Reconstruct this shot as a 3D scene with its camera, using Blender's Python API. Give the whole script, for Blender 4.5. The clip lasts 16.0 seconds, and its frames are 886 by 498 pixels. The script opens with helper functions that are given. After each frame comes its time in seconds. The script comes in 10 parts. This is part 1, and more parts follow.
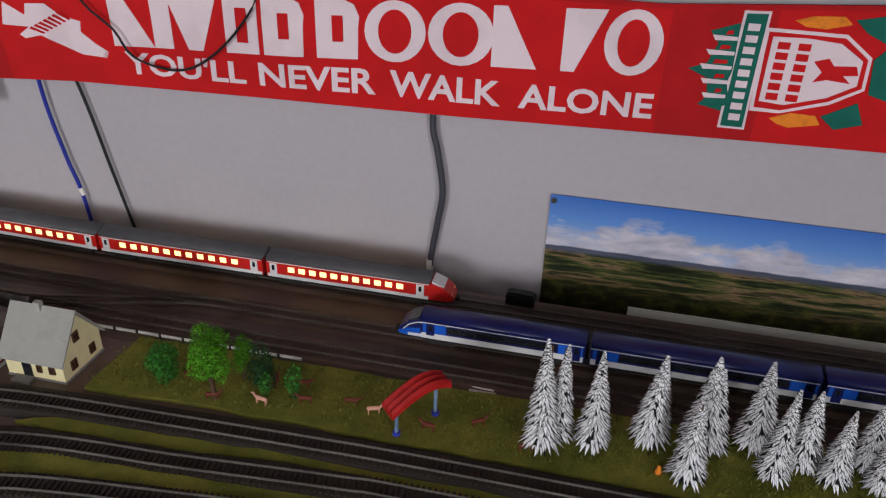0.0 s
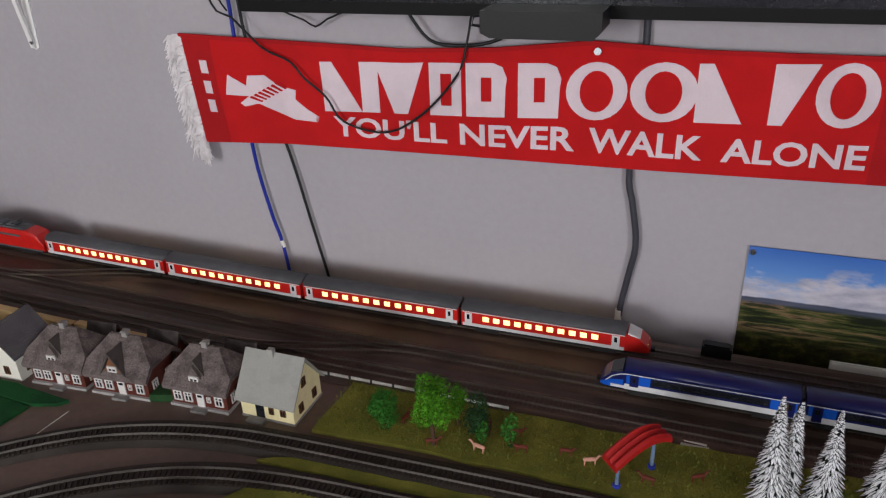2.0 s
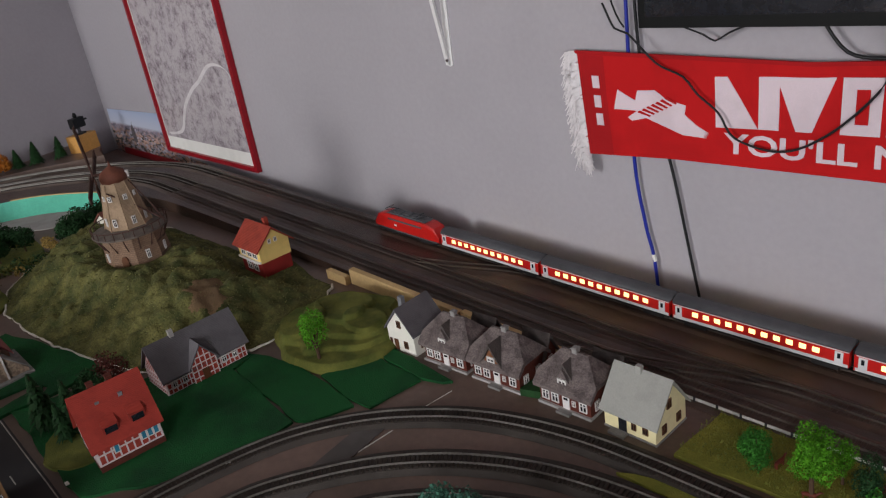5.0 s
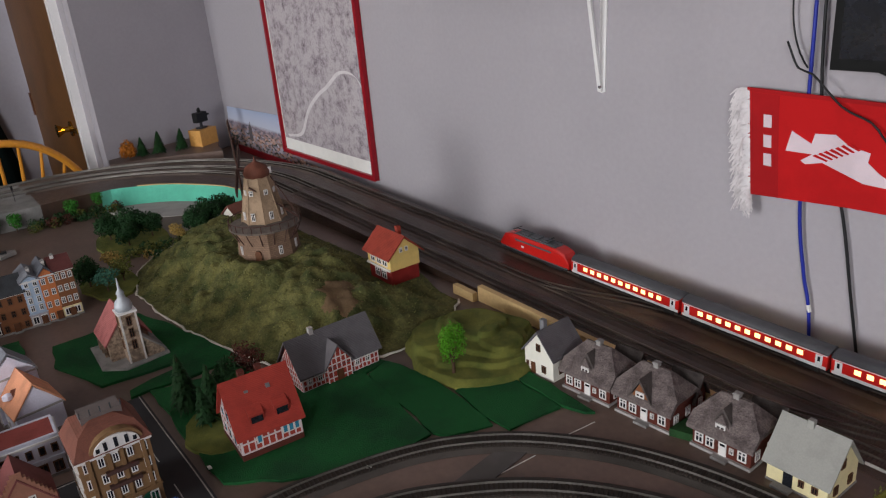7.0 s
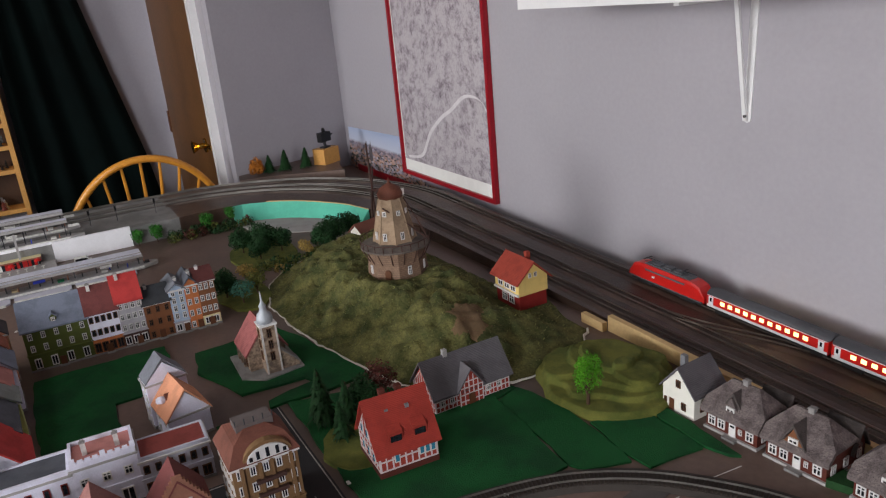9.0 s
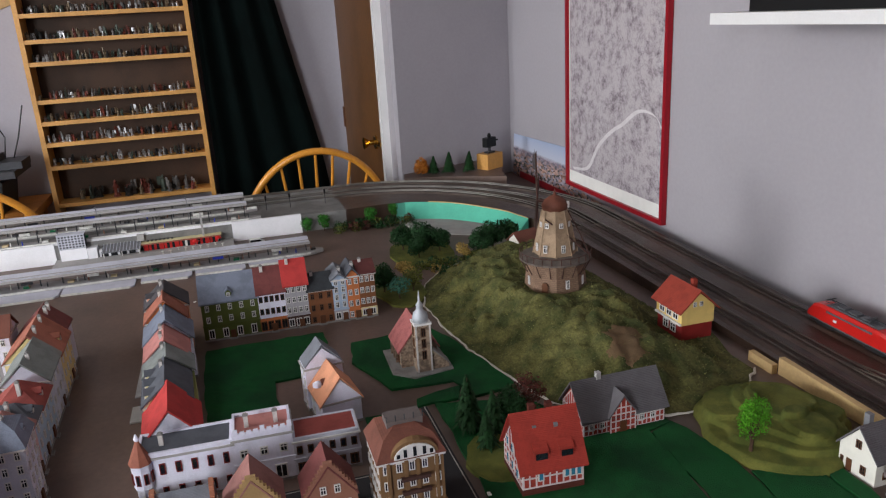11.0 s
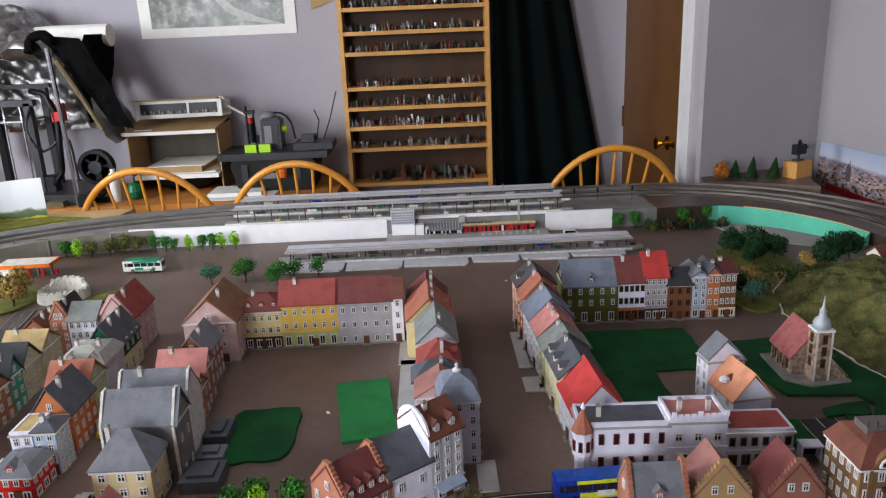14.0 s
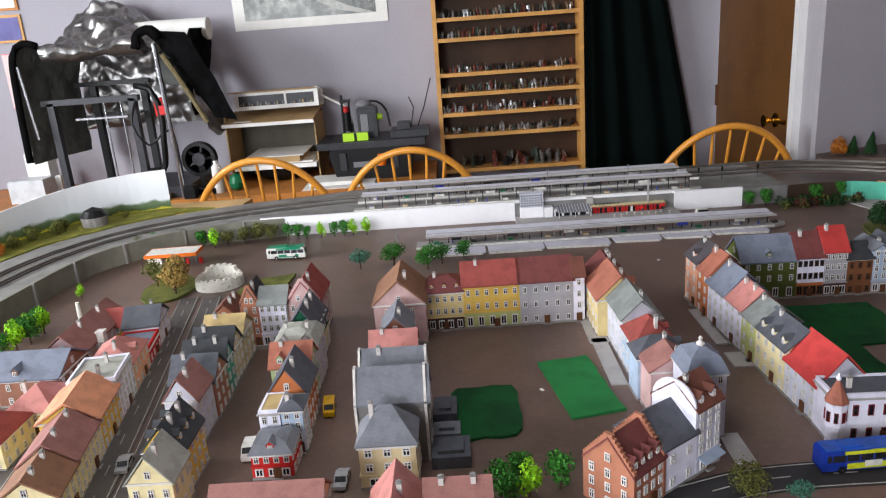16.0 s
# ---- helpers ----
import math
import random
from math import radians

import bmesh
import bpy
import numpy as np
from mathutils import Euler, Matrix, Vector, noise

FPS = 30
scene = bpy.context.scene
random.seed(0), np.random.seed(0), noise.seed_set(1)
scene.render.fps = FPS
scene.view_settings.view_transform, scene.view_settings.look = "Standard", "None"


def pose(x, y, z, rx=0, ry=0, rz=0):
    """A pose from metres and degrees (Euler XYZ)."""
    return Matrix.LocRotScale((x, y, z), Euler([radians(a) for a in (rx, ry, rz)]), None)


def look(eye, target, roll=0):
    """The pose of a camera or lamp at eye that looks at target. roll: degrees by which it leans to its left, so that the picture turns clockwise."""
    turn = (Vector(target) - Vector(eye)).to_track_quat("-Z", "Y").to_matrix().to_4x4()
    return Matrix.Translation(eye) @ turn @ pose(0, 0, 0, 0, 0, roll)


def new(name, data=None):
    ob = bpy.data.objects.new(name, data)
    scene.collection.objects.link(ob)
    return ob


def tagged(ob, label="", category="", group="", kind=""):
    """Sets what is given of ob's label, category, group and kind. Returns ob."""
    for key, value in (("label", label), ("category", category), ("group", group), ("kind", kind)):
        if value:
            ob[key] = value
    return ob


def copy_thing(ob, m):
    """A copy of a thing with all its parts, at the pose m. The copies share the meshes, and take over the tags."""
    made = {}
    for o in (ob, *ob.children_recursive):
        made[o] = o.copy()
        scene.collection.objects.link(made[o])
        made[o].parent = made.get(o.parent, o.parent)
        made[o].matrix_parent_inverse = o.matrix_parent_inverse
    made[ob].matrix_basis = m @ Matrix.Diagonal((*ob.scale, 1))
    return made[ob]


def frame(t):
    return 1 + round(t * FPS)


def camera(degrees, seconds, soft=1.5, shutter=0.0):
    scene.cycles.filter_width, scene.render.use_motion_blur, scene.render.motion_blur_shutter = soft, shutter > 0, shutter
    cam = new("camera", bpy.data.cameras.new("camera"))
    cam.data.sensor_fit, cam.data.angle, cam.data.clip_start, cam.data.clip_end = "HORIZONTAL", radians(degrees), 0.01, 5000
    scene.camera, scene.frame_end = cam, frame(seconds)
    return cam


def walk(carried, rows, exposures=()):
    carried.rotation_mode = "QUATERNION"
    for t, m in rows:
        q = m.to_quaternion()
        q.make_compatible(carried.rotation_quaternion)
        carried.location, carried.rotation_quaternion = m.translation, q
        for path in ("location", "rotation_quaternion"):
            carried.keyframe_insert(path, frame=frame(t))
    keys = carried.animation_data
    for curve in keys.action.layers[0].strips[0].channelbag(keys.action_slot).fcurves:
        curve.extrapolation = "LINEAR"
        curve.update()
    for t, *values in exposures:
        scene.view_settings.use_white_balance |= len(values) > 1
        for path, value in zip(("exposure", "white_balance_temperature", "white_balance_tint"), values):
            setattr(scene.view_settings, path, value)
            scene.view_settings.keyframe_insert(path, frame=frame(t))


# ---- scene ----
cam = camera(61.6, 16.0, 1.2)
PATH = [
    (0, (-0.156, -0.94, 0.578), (-0.52, 0.768, -0.396), 1.9),
    (0.5, (-0.194, -0.952, 0.584), (-0.554, 0.775, -0.358), 1.3),
    (1, (-0.232, -0.96, 0.591), (-0.693, 0.757, -0.326), -0.4),
    (1.5, (-0.261, -0.972, 0.602), (-0.79, 0.736, -0.295), -1.2),
    (2, (-0.273, -0.996, 0.611), (-0.917, 0.679, -0.272), -2.3),
    (2.5, (-0.252, -0.984, 0.611), (-1.062, 0.594, -0.313), -5.7),
    (3, (-0.249, -0.981, 0.613), (-1.212, 0.511, -0.307), -7.2),
    (3.5, (-0.256, -0.997, 0.625), (-1.344, 0.434, -0.252), -7.5),
    (4, (-0.277, -1.009, 0.632), (-1.462, 0.362, -0.213), -7.1),
    (4.5, (-0.293, -1.008, 0.637), (-1.582, 0.278, -0.19), -8.3),
    (5, (-0.301, -1.017, 0.638), (-1.707, 0.161, -0.16), -9.1),
    (5.2, (-0.304, -1.019, 0.642), (-1.749, 0.109, -0.158), -9.8),
    (7.3, (-0.408, -1.133, 0.645), (-1.95, -0.073, -0.061), -4.2),
    (7.5, (-0.412, -1.141, 0.648), (-1.965, -0.09, -0.048), -3.7),
    (8, (-0.427, -1.169, 0.655), (-1.992, -0.125, -0.024), -2.9),
    (8.5, (-0.439, -1.181, 0.651), (-2.062, -0.223, -0.015), -3.4),
    (8.7, (-0.436, -1.177, 0.655), (-2.085, -0.255, -0.003), -4.3),
    (10.8, (-0.463, -1.174, 0.665), (-2.278, -0.606, 0.046), -3.7),
    (11, (-0.461, -1.192, 0.663), (-2.297, -0.68, 0.058), -3.3),
    (11.5, (-0.453, -1.252, 0.657), (-2.334, -0.974, 0.038), -4.2),
    (12, (-0.434, -1.371, 0.664), (-2.333, -1.241, 0.049), -4.0),
    (12.5, (-0.43, -1.537, 0.675), (-2.324, -1.321, 0.072), -1.7),
    (13, (-0.451, -1.632, 0.658), (-2.357, -1.55, 0.057), -2.5),
    (13.5, (-0.468, -1.615, 0.668), (-2.383, -1.627, 0.091), -4.1),
    (14, (-0.498, -1.583, 0.659), (-2.414, -1.564, 0.084), -2.4),
    (14.5, (-0.508, -1.593, 0.658), (-2.424, -1.496, 0.093), -1.8),
    (15, (-0.498, -1.73, 0.675), (-2.418, -1.588, 0.131), -1.9),
    (15.5, (-0.491, -1.879, 0.667), (-2.402, -1.796, 0.081), -3.3),
    (16, (-0.488, -1.916, 0.66), (-2.395, -1.971, 0.062), -4.2),
]
walk(cam, [(t, look(eye, target, roll)) for t, eye, target, roll in PATH],
     [(0.0, -0.42, 6500, 9), (5.0, -0.42, 6500, 9), (8.5, -0.18, 6450, 9), (11.0, -0.08, 6350, 8), (12.5, 0.06, 6300, 8), (14.0, -0.09, 6250, 8), (16.0, 0.05, 6300, 8)])

# ---- world and light ----
world = bpy.data.worlds.new("world")
scene.world = world
world.use_nodes = True
wn = world.node_tree.nodes
sky = wn.new("ShaderNodeTexSky")
sky.sky_type, sky.sun_disc, sky.sun_elevation, sky.sun_rotation = "NISHITA", False, radians(25), radians(180)
world.node_tree.links.new(sky.outputs[0], wn["Background"].inputs[0])
wn["Background"].inputs[1].default_value = 0.1
scene.view_settings.exposure = 0.0


def window_light(name, x, y, z, sx, sz, watts, rz, colour):
    data = bpy.data.lights.new(name, "AREA")
    data.shape, data.size, data.size_y, data.energy, data.color = "RECTANGLE", sx, sz, watts, colour
    ob = new(name, data)
    ob.matrix_world = pose(x, y, z, 90, 0, rz)
    return ob


# daylight through the south window; the unseen east one is added to brighten fronts
window_light("window_light", -1.8, -5.16, 0.98, 1.5, 1.0, 128, 0, (0.97, 0.98, 1.0))
window_light("window_light", 1.87, -3.9, 0.98, 1.5, 1.0, 142, 90, (0.97, 0.98, 1.0))

# added overhead fill, no lamp seen there, to brighten roofs and ground
lamp_data = bpy.data.lights.new("ceiling_light", "AREA")
lamp_data.shape, lamp_data.size, lamp_data.energy, lamp_data.color = "DISK", 0.6, 6, (0.96, 0.98, 1.0)
new("ceiling_light", lamp_data).matrix_world = pose(-1.45, -2.15, 1.48)

# ---- materials ----


def srgb(r, g, b):
    return tuple((c / 255 / 12.92 if c <= 10 else ((c / 255 + 0.055) / 1.055) ** 2.4) for c in (r, g, b)) + (1.0,)


MATS = {}


def mat(name, rgb, rough=0.7, var=0.25, scale=60.0, fine=600.0, bump=0.15, metal=0.0, spec=0.3, emit=0.0, island=0.0, second=None, mix=(0.45, 0.6), wave=None):
    """A procedural surface: colour with stains at one scale, grain at a finer one, and relief."""
    m = bpy.data.materials.new(name)
    m.use_nodes = True
    n, l = m.node_tree.nodes, m.node_tree.links
    p = n["Principled BSDF"]
    p.inputs["Roughness"].default_value, p.inputs["Metallic"].default_value, p.inputs["Specular IOR Level"].default_value = rough, metal, spec
    tc = n.new("ShaderNodeTexCoord")
    big, small = n.new("ShaderNodeTexNoise"), n.new("ShaderNodeTexNoise")
    for t, s in ((big, scale), (small, fine)):
        l.new(tc.outputs["Object"], t.inputs["Vector"])
        t.inputs["Scale"].default_value, t.inputs["Detail"].default_value, t.inputs["Roughness"].default_value = s, 5.0, 0.6
    base = n.new("ShaderNodeMix")
    base.data_type = "RGBA"
    ramp = n.new("ShaderNodeMapRange")
    ramp.inputs[1].default_value, ramp.inputs[2].default_value = mix
    l.new(big.outputs["Fac"], ramp.inputs[0])
    l.new(ramp.outputs[0], base.inputs[0])
    c = srgb(*rgb)
    dark = srgb(*second) if second else tuple(v * (1 - var) for v in c[:3]) + (1.0,)
    base.inputs[6].default_value, base.inputs[7].default_value = c, dark
    hsv = n.new("ShaderNodeHueSaturation")
    val = n.new("ShaderNodeMapRange")
    val.inputs[1].default_value, val.inputs[2].default_value, val.inputs[3].default_value, val.inputs[4].default_value = 0.3, 0.7, 1 - var * 0.6, 1 + var * 0.6
    l.new(small.outputs["Fac"], val.inputs[0])
    l.new(base.outputs[2], hsv.inputs["Color"])
    src = val.outputs[0]
    if island:
        geo = n.new("ShaderNodeNewGeometry")
        rnd = n.new("ShaderNodeMapRange")
        rnd.inputs[3].default_value, rnd.inputs[4].default_value = 1 - island, 1 + island
        l.new(geo.outputs["Random Per Island"], rnd.inputs[0])
        mul = n.new("ShaderNodeMath")
        mul.operation = "MULTIPLY"
        l.new(rnd.outputs[0], mul.inputs[0]), l.new(src, mul.inputs[1])
        src = mul.outputs[0]
    l.new(src, hsv.inputs["Value"])
    l.new(hsv.outputs[0], p.inputs["Base Color"])
    if bump:
        b = n.new("ShaderNodeBump")
        b.inputs["Strength"].default_value, b.inputs["Distance"].default_value = bump, 0.002
        if wave:
            w = n.new("ShaderNodeTexWave")
            w.bands_direction = wave[0]
            w.inputs["Scale"].default_value = wave[1]
            w.inputs["Distortion"].default_value = wave[2]
            l.new(tc.outputs["Object"], w.inputs["Vector"])
            l.new(w.outputs["Fac"], b.inputs["Height"])
        else:
            l.new(small.outputs["Fac"], b.inputs["Height"])
        l.new(b.outputs[0], p.inputs["Normal"])
    if emit:
        p.inputs["Emission Color"].default_value, p.inputs["Emission Strength"].default_value = c, emit
    MATS[name] = m
    return m


def brick_mat(name, rgb, mortar, scale, rough=0.85, ratio=0.5, gap=0.02):
    """Moulded masonry: courses of alike bricks with pale joints, on upright faces."""
    m = mat(name, rgb, rough, 0.25, 50, 500, 0.0)
    n, l = m.node_tree.nodes, m.node_tree.links
    p = n["Principled BSDF"]
    tc, br = n.new("ShaderNodeTexCoord"), n.new("ShaderNodeTexBrick")
    sep, comb, add = n.new("ShaderNodeSeparateXYZ"), n.new("ShaderNodeCombineXYZ"), n.new("ShaderNodeMath")
    l.new(tc.outputs["Object"], sep.inputs[0])
    l.new(sep.outputs[0], add.inputs[0]), l.new(sep.outputs[1], add.inputs[1])
    l.new(add.outputs[0], comb.inputs[0]), l.new(sep.outputs[2], comb.inputs[1])
    l.new(comb.outputs[0], br.inputs["Vector"])
    br.inputs["Scale"].default_value, br.inputs["Mortar Size"].default_value, br.inputs["Row Height"].default_value = scale, gap, ratio * 0.5
    c = srgb(*rgb)
    br.inputs["Color1"].default_value = c
    br.inputs["Color2"].default_value = tuple(v * 0.75 for v in c[:3]) + (1,)
    br.inputs["Mortar"].default_value = srgb(*mortar)
    l.new(br.outputs["Color"], p.inputs["Base Color"])
    b = n.new("ShaderNodeBump")
    b.inputs["Strength"].default_value, b.inputs["Distance"].default_value, b.invert = 0.3, 0.001, True
    l.new(br.outputs["Fac"], b.inputs["Height"]), l.new(b.outputs[0], p.inputs["Normal"])
    return m


# room
WALL = mat("painted_wall", (168, 164, 173), 0.9, 0.05, 1.5, 90, 0.08)
WALLN = mat("lilac_grey_wall_paint", (170, 165, 171), 0.9, 0.05, 1.5, 90, 0.08)
CEIL = mat("ceiling_paint", (190, 186, 182), 0.9, 0.05, 2, 90, 0.05)
CARPET = mat("carpet", (96, 84, 74), 0.95, 0.3, 6, 300, 0.4)
TRIM = mat("white_gloss_paint", (228, 226, 226), 0.35, 0.05, 5, 200, 0.03)
DOORWOOD = mat("door_veneer", (100, 66, 34), 0.45, 0.25, 3, 60, 0.05, wave=("X", 12, 6))
PINE = mat("pine_wood", (206, 152, 84), 0.45, 0.18, 6, 150, 0.06)
CHAIRWOOD = mat("varnished_beech", (212, 142, 52), 0.3, 0.18, 5, 120, 0.05, spec=0.5)
DESKWOOD = mat("desk_pine", (190, 124, 60), 0.5, 0.25, 5, 100, 0.06)
BRASS = mat("brass", (205, 165, 80), 0.25, 0.1, 20, 200, 0.0, metal=1.0)
CURTAIN = mat("dark_green_velvet", (4, 13, 12), 0.95, 0.35, 8, 300, 0.2, spec=0.1)
BLACK = mat("black_plastic", (14, 14, 16), 0.45, 0.15, 30, 300, 0.05, spec=0.3)
DARKGREY = mat("dark_grey_metal", (58, 58, 62), 0.45, 0.15, 30, 300, 0.05, metal=0.3)
GREYPL = mat("grey_plastic", (120, 120, 124), 0.5, 0.1, 30, 300, 0.05)
CHROME = mat("brushed_steel", (190, 190, 195), 0.25, 0.1, 30, 300, 0.03, metal=1.0)
FOIL = mat("silver_foil", (156, 154, 154), 0.40, 0.3, 9, 60, 0.5, metal=1.0)
CARD = mat("brown_cardboard", (176, 146, 104), 0.85, 0.12, 15, 250, 0.08)
PAPER = mat("white_paper", (232, 230, 226), 0.8, 0.05, 20, 300, 0.02)
LIME = mat("lime_plastic", (170, 214, 40), 0.4, 0.1, 30, 300, 0.0)
ORANGEPL = mat("orange_plastic", (224, 112, 24), 0.4, 0.1, 30, 300, 0.0)
GREENPL = mat("green_plastic", (20, 110, 70), 0.4, 0.1, 30, 300, 0.0)
BLUEPL = mat("blue_plastic", (50, 64, 170), 0.4, 0.1, 30, 300, 0.0)
REDPL = mat("red_plastic", (190, 30, 30), 0.4, 0.1, 30, 300, 0.0)
CABLE_BLUE = mat("blue_cable_sheath", (30, 44, 150), 0.4, 0.05, 30, 300, 0.0)
CABLE_BLACK = mat("black_cable_sheath", (24, 24, 27), 0.45, 0.05, 30, 300, 0.0)
CONDUIT = mat("dark_grey_conduit", (62, 62, 70), 0.5, 0.08, 30, 300, 0.0)
KNIT = mat("red_knitted_cloth", (190, 19, 23), 0.9, 0.12, 12, 900, 0.4)
KNITD = mat("dark_red_knitted_cloth", (170, 18, 24), 0.9, 0.12, 12, 900, 0.4)
KNITW = mat("white_knitted_cloth", (222, 204, 212), 0.9, 0.1, 12, 900, 0.4)
KNITG = mat("green_knitted_cloth", (20, 96, 84), 0.9, 0.12, 12, 900, 0.4)
KNITO = mat("orange_knitted_cloth", (226, 130, 40), 0.9, 0.25, 60, 900, 0.4)
FRINGE = mat("white_yarn", (228, 222, 224), 0.95, 0.1, 60, 900, 0.3)
# layout
BOARD = mat("brown_painted_board", (108, 87, 78), 0.45, 0.22, 2.6, 90, 0.12, spec=0.5, second=(84, 68, 60), mix=(0.4, 0.62))
BALLAST = mat("brown_ballast", (74, 56, 47), 0.36, 0.35, 14, 900, 0.3, spec=0.5)
STATIONBED = mat("station_roadbed", (130, 128, 126), 0.75, 0.25, 14, 900, 0.4)
MOUNDG = mat("mound_grass_mat", (112, 112, 52), 0.95, 0.4, 22, 700, 1.0, second=(78, 86, 36), mix=(0.38, 0.62))
DUSTBED = mat("dusty_ballast", (104, 92, 84), 0.5, 0.4, 9, 600, 0.4, second=(70, 58, 50), spec=0.5)
GREYBED = mat("grey_roadbed", (70, 64, 60), 0.7, 0.25, 14, 900, 0.4)
SLEEPER = mat("dark_brown_sleepers", (54, 44, 39), 0.55, 0.2, 40, 700, 0.1, island=0.2)
# dull rail; its paler second colour paints glints on in patches
RAILD = mat("dull_rail_with_glints", (92, 82, 76), 0.4, 0.4, 5, 300, 0.05, metal=0.6, second=(150, 140, 128), mix=(0.56, 0.7))
SLEEPERD = mat("ballast_brown_sleepers", (68, 52, 45), 0.4, 0.2, 40, 700, 0.1, spec=0.5, island=0.12)
RAIL = mat("rail_steel", (150, 145, 139), 0.42, 0.3, 14, 400, 0.05, metal=0.75)
MEADOW = mat("meadow_grass_mat", (134, 130, 52), 0.95, 0.35, 22, 900, 1.0, second=(100, 104, 36), mix=(0.35, 0.65))
FIELD = mat("dark_green_grass_mat", (16, 80, 36), 0.95, 0.6, 10, 520, 1.0, second=(10, 62, 29))
LAWN = mat("bright_green_grass_mat", (40, 122, 62), 0.95, 0.25, 10, 1200, 0.7)
HILL = mat("hill_grass", (104, 100, 57), 0.95, 0.6, 24, 240, 1.0, second=(62, 67, 34), mix=(0.36, 0.62))
EARTH = mat("bare_earth", (120, 96, 70), 0.9, 0.3, 14, 600, 0.6)
PLASTER = mat("plaster_edge", (206, 200, 190), 0.9, 0.15, 20, 400, 0.4)
GREYROAD = mat("worn_grey_asphalt", (88, 83, 81), 0.7, 0.25, 10, 700, 0.25)
ASPHALT = mat("asphalt", (52, 50, 52), 0.85, 0.2, 12, 900, 0.25)
LINE = mat("white_road_paint", (214, 212, 206), 0.7, 0.2, 80, 500, 0.0)
PLY = mat("bare_plywood", (204, 172, 122), 0.7, 0.15, 8, 150, 0.06)
CONCRETE = mat("pale_concrete", (166, 162, 160), 0.8, 0.15, 12, 400, 0.15)
STONE = mat("grey_stone", (140, 136, 134), 0.85, 0.25, 40, 600, 0.3)
WHITEWALL = mat("white_card_wall", (240, 238, 242), 0.7, 0.06, 10, 300, 0.04)
WATER = mat("turquoise_water_board", (104, 204, 176), 0.3, 0.12, 8, 200, 0.05)
GLASSW = mat("dark_window_glass", (34, 36, 42), 0.12, 0.3, 60, 300, 0.0, spec=0.6)
CANOPY = mat("canopy_roof_grey", (204, 204, 216), 0.4, 0.15, 20, 300, 0.05)


def leaf(name, rgb, island=0.35):
    return mat(name, rgb, 0.7, 0.3, 40, 500, 0.0, spec=0.2, island=island)


LEAF_BRIGHT, LEAF_MID, LEAF_DARK = leaf("bright_green_leaves", (82, 146, 28)), leaf("green_leaves", (52, 112, 36)), leaf("dark_green_leaves", (34, 66, 34))
LEAF_OLIVE, LEAF_LIME, LEAF_BLUE = leaf("olive_leaves", (96, 98, 46)), leaf("lime_leaves", (140, 196, 30)), leaf("blue_green_leaves", (70, 116, 98))
LEAF_RUST, LEAF_OCHRE, LEAF_PURPLE = leaf("rust_leaves", (176, 106, 36)), leaf("ochre_leaves", (166, 138, 76)), leaf("russet_leaves", (84, 42, 36))
BARK = mat("bark", (78, 58, 44), 0.9, 0.3, 60, 500, 0.4)
SNOW = mat("flocked_snow", (246, 246, 250), 0.9, 0.08, 40, 500, 0.0, island=0.06)
FIRDARK = leaf("fir_needles", (26, 30, 28), 0.3)

# ---- mesh helpers ----


class Shape:
    """Collects solid pieces into one mesh."""

    def __init__(self):
        self.v, self.f = [], []

    def add(self, verts, faces):
        k = len(self.v)
        self.v += [tuple(p) for p in verts]
        self.f += [tuple(i + k for i in f) for f in faces]
        return self

    def box(self, x0, x1, y0, y1, z0, z1):
        return self.add([(x, y, z) for z in (z0, z1) for y in (y0, y1) for x in (x0, x1)],
                        [(0, 2, 3, 1), (4, 5, 7, 6), (0, 1, 5, 4), (1, 3, 7, 5), (3, 2, 6, 7), (2, 0, 4, 6)])

    def prism(self, pts, axis, a, b):
        """The outline pts, in the plane across axis, drawn from a to b."""
        place = {"x": lambda p, s: (s, p[0], p[1]), "y": lambda p, s: (p[0], s, p[1]), "z": lambda p, s: (p[0], p[1], s)}[axis]
        n = len(pts)
        return self.add([place(p, a) for p in pts] + [place(p, b) for p in pts],
                        [tuple(range(n)), tuple(range(2 * n - 1, n - 1, -1))] + [(i, i + n, (i + 1) % n + n, (i + 1) % n) for i in range(n)])

    def loft(self, rings, cap=True):
        n = len(rings[0])
        v = [p for r in rings for p in r]
        f = [(j * n + i, j * n + (i + 1) % n, (j + 1) * n + (i + 1) % n, (j + 1) * n + i) for j in range(len(rings) - 1) for i in range(n)]
        if cap:
            f += [tuple(range(n - 1, -1, -1)), tuple(range((len(rings) - 1) * n, len(rings) * n))]
        return self.add(v, f)

    def turn(self, profile, n=12, at=(0, 0), phase=0.0):
        """A turned body from (radius, height) pairs."""
        return self.loft([[(at[0] + r * math.cos(2 * math.pi * (i + phase) / n), at[1] + r * math.sin(2 * math.pi * (i + phase) / n), z) for i in range(n)] for r, z in profile])

    def tube(self, pts, r, n=6, closed=False):
        pts = [Vector(p) for p in pts]
        rings = []
        for i, p in enumerate(pts):
            d = (pts[min(i + 1, len(pts) - 1)] - pts[max(i - 1, 0)]).normalized()
            a = d.cross(Vector((0, 0, 1)) if abs(d.z) < 0.9 else Vector((1, 0, 0))).normalized()
            b = d.cross(a)
            rad = r[i] if isinstance(r, (list, tuple)) else r
            rings.append([p + rad * (math.cos(2 * math.pi * k / n) * a + math.sin(2 * math.pi * k / n) * b) for k in range(n)])
        return self.loft(rings)

    def mesh(self, name):
        me = bpy.data.meshes.new(name)
        me.from_pydata(self.v, [], self.f)
        bm = bmesh.new()
        bm.from_mesh(me)
        bmesh.ops.recalc_face_normals(bm, faces=bm.faces)
        bm.to_mesh(me)
        bm.free()
        return me


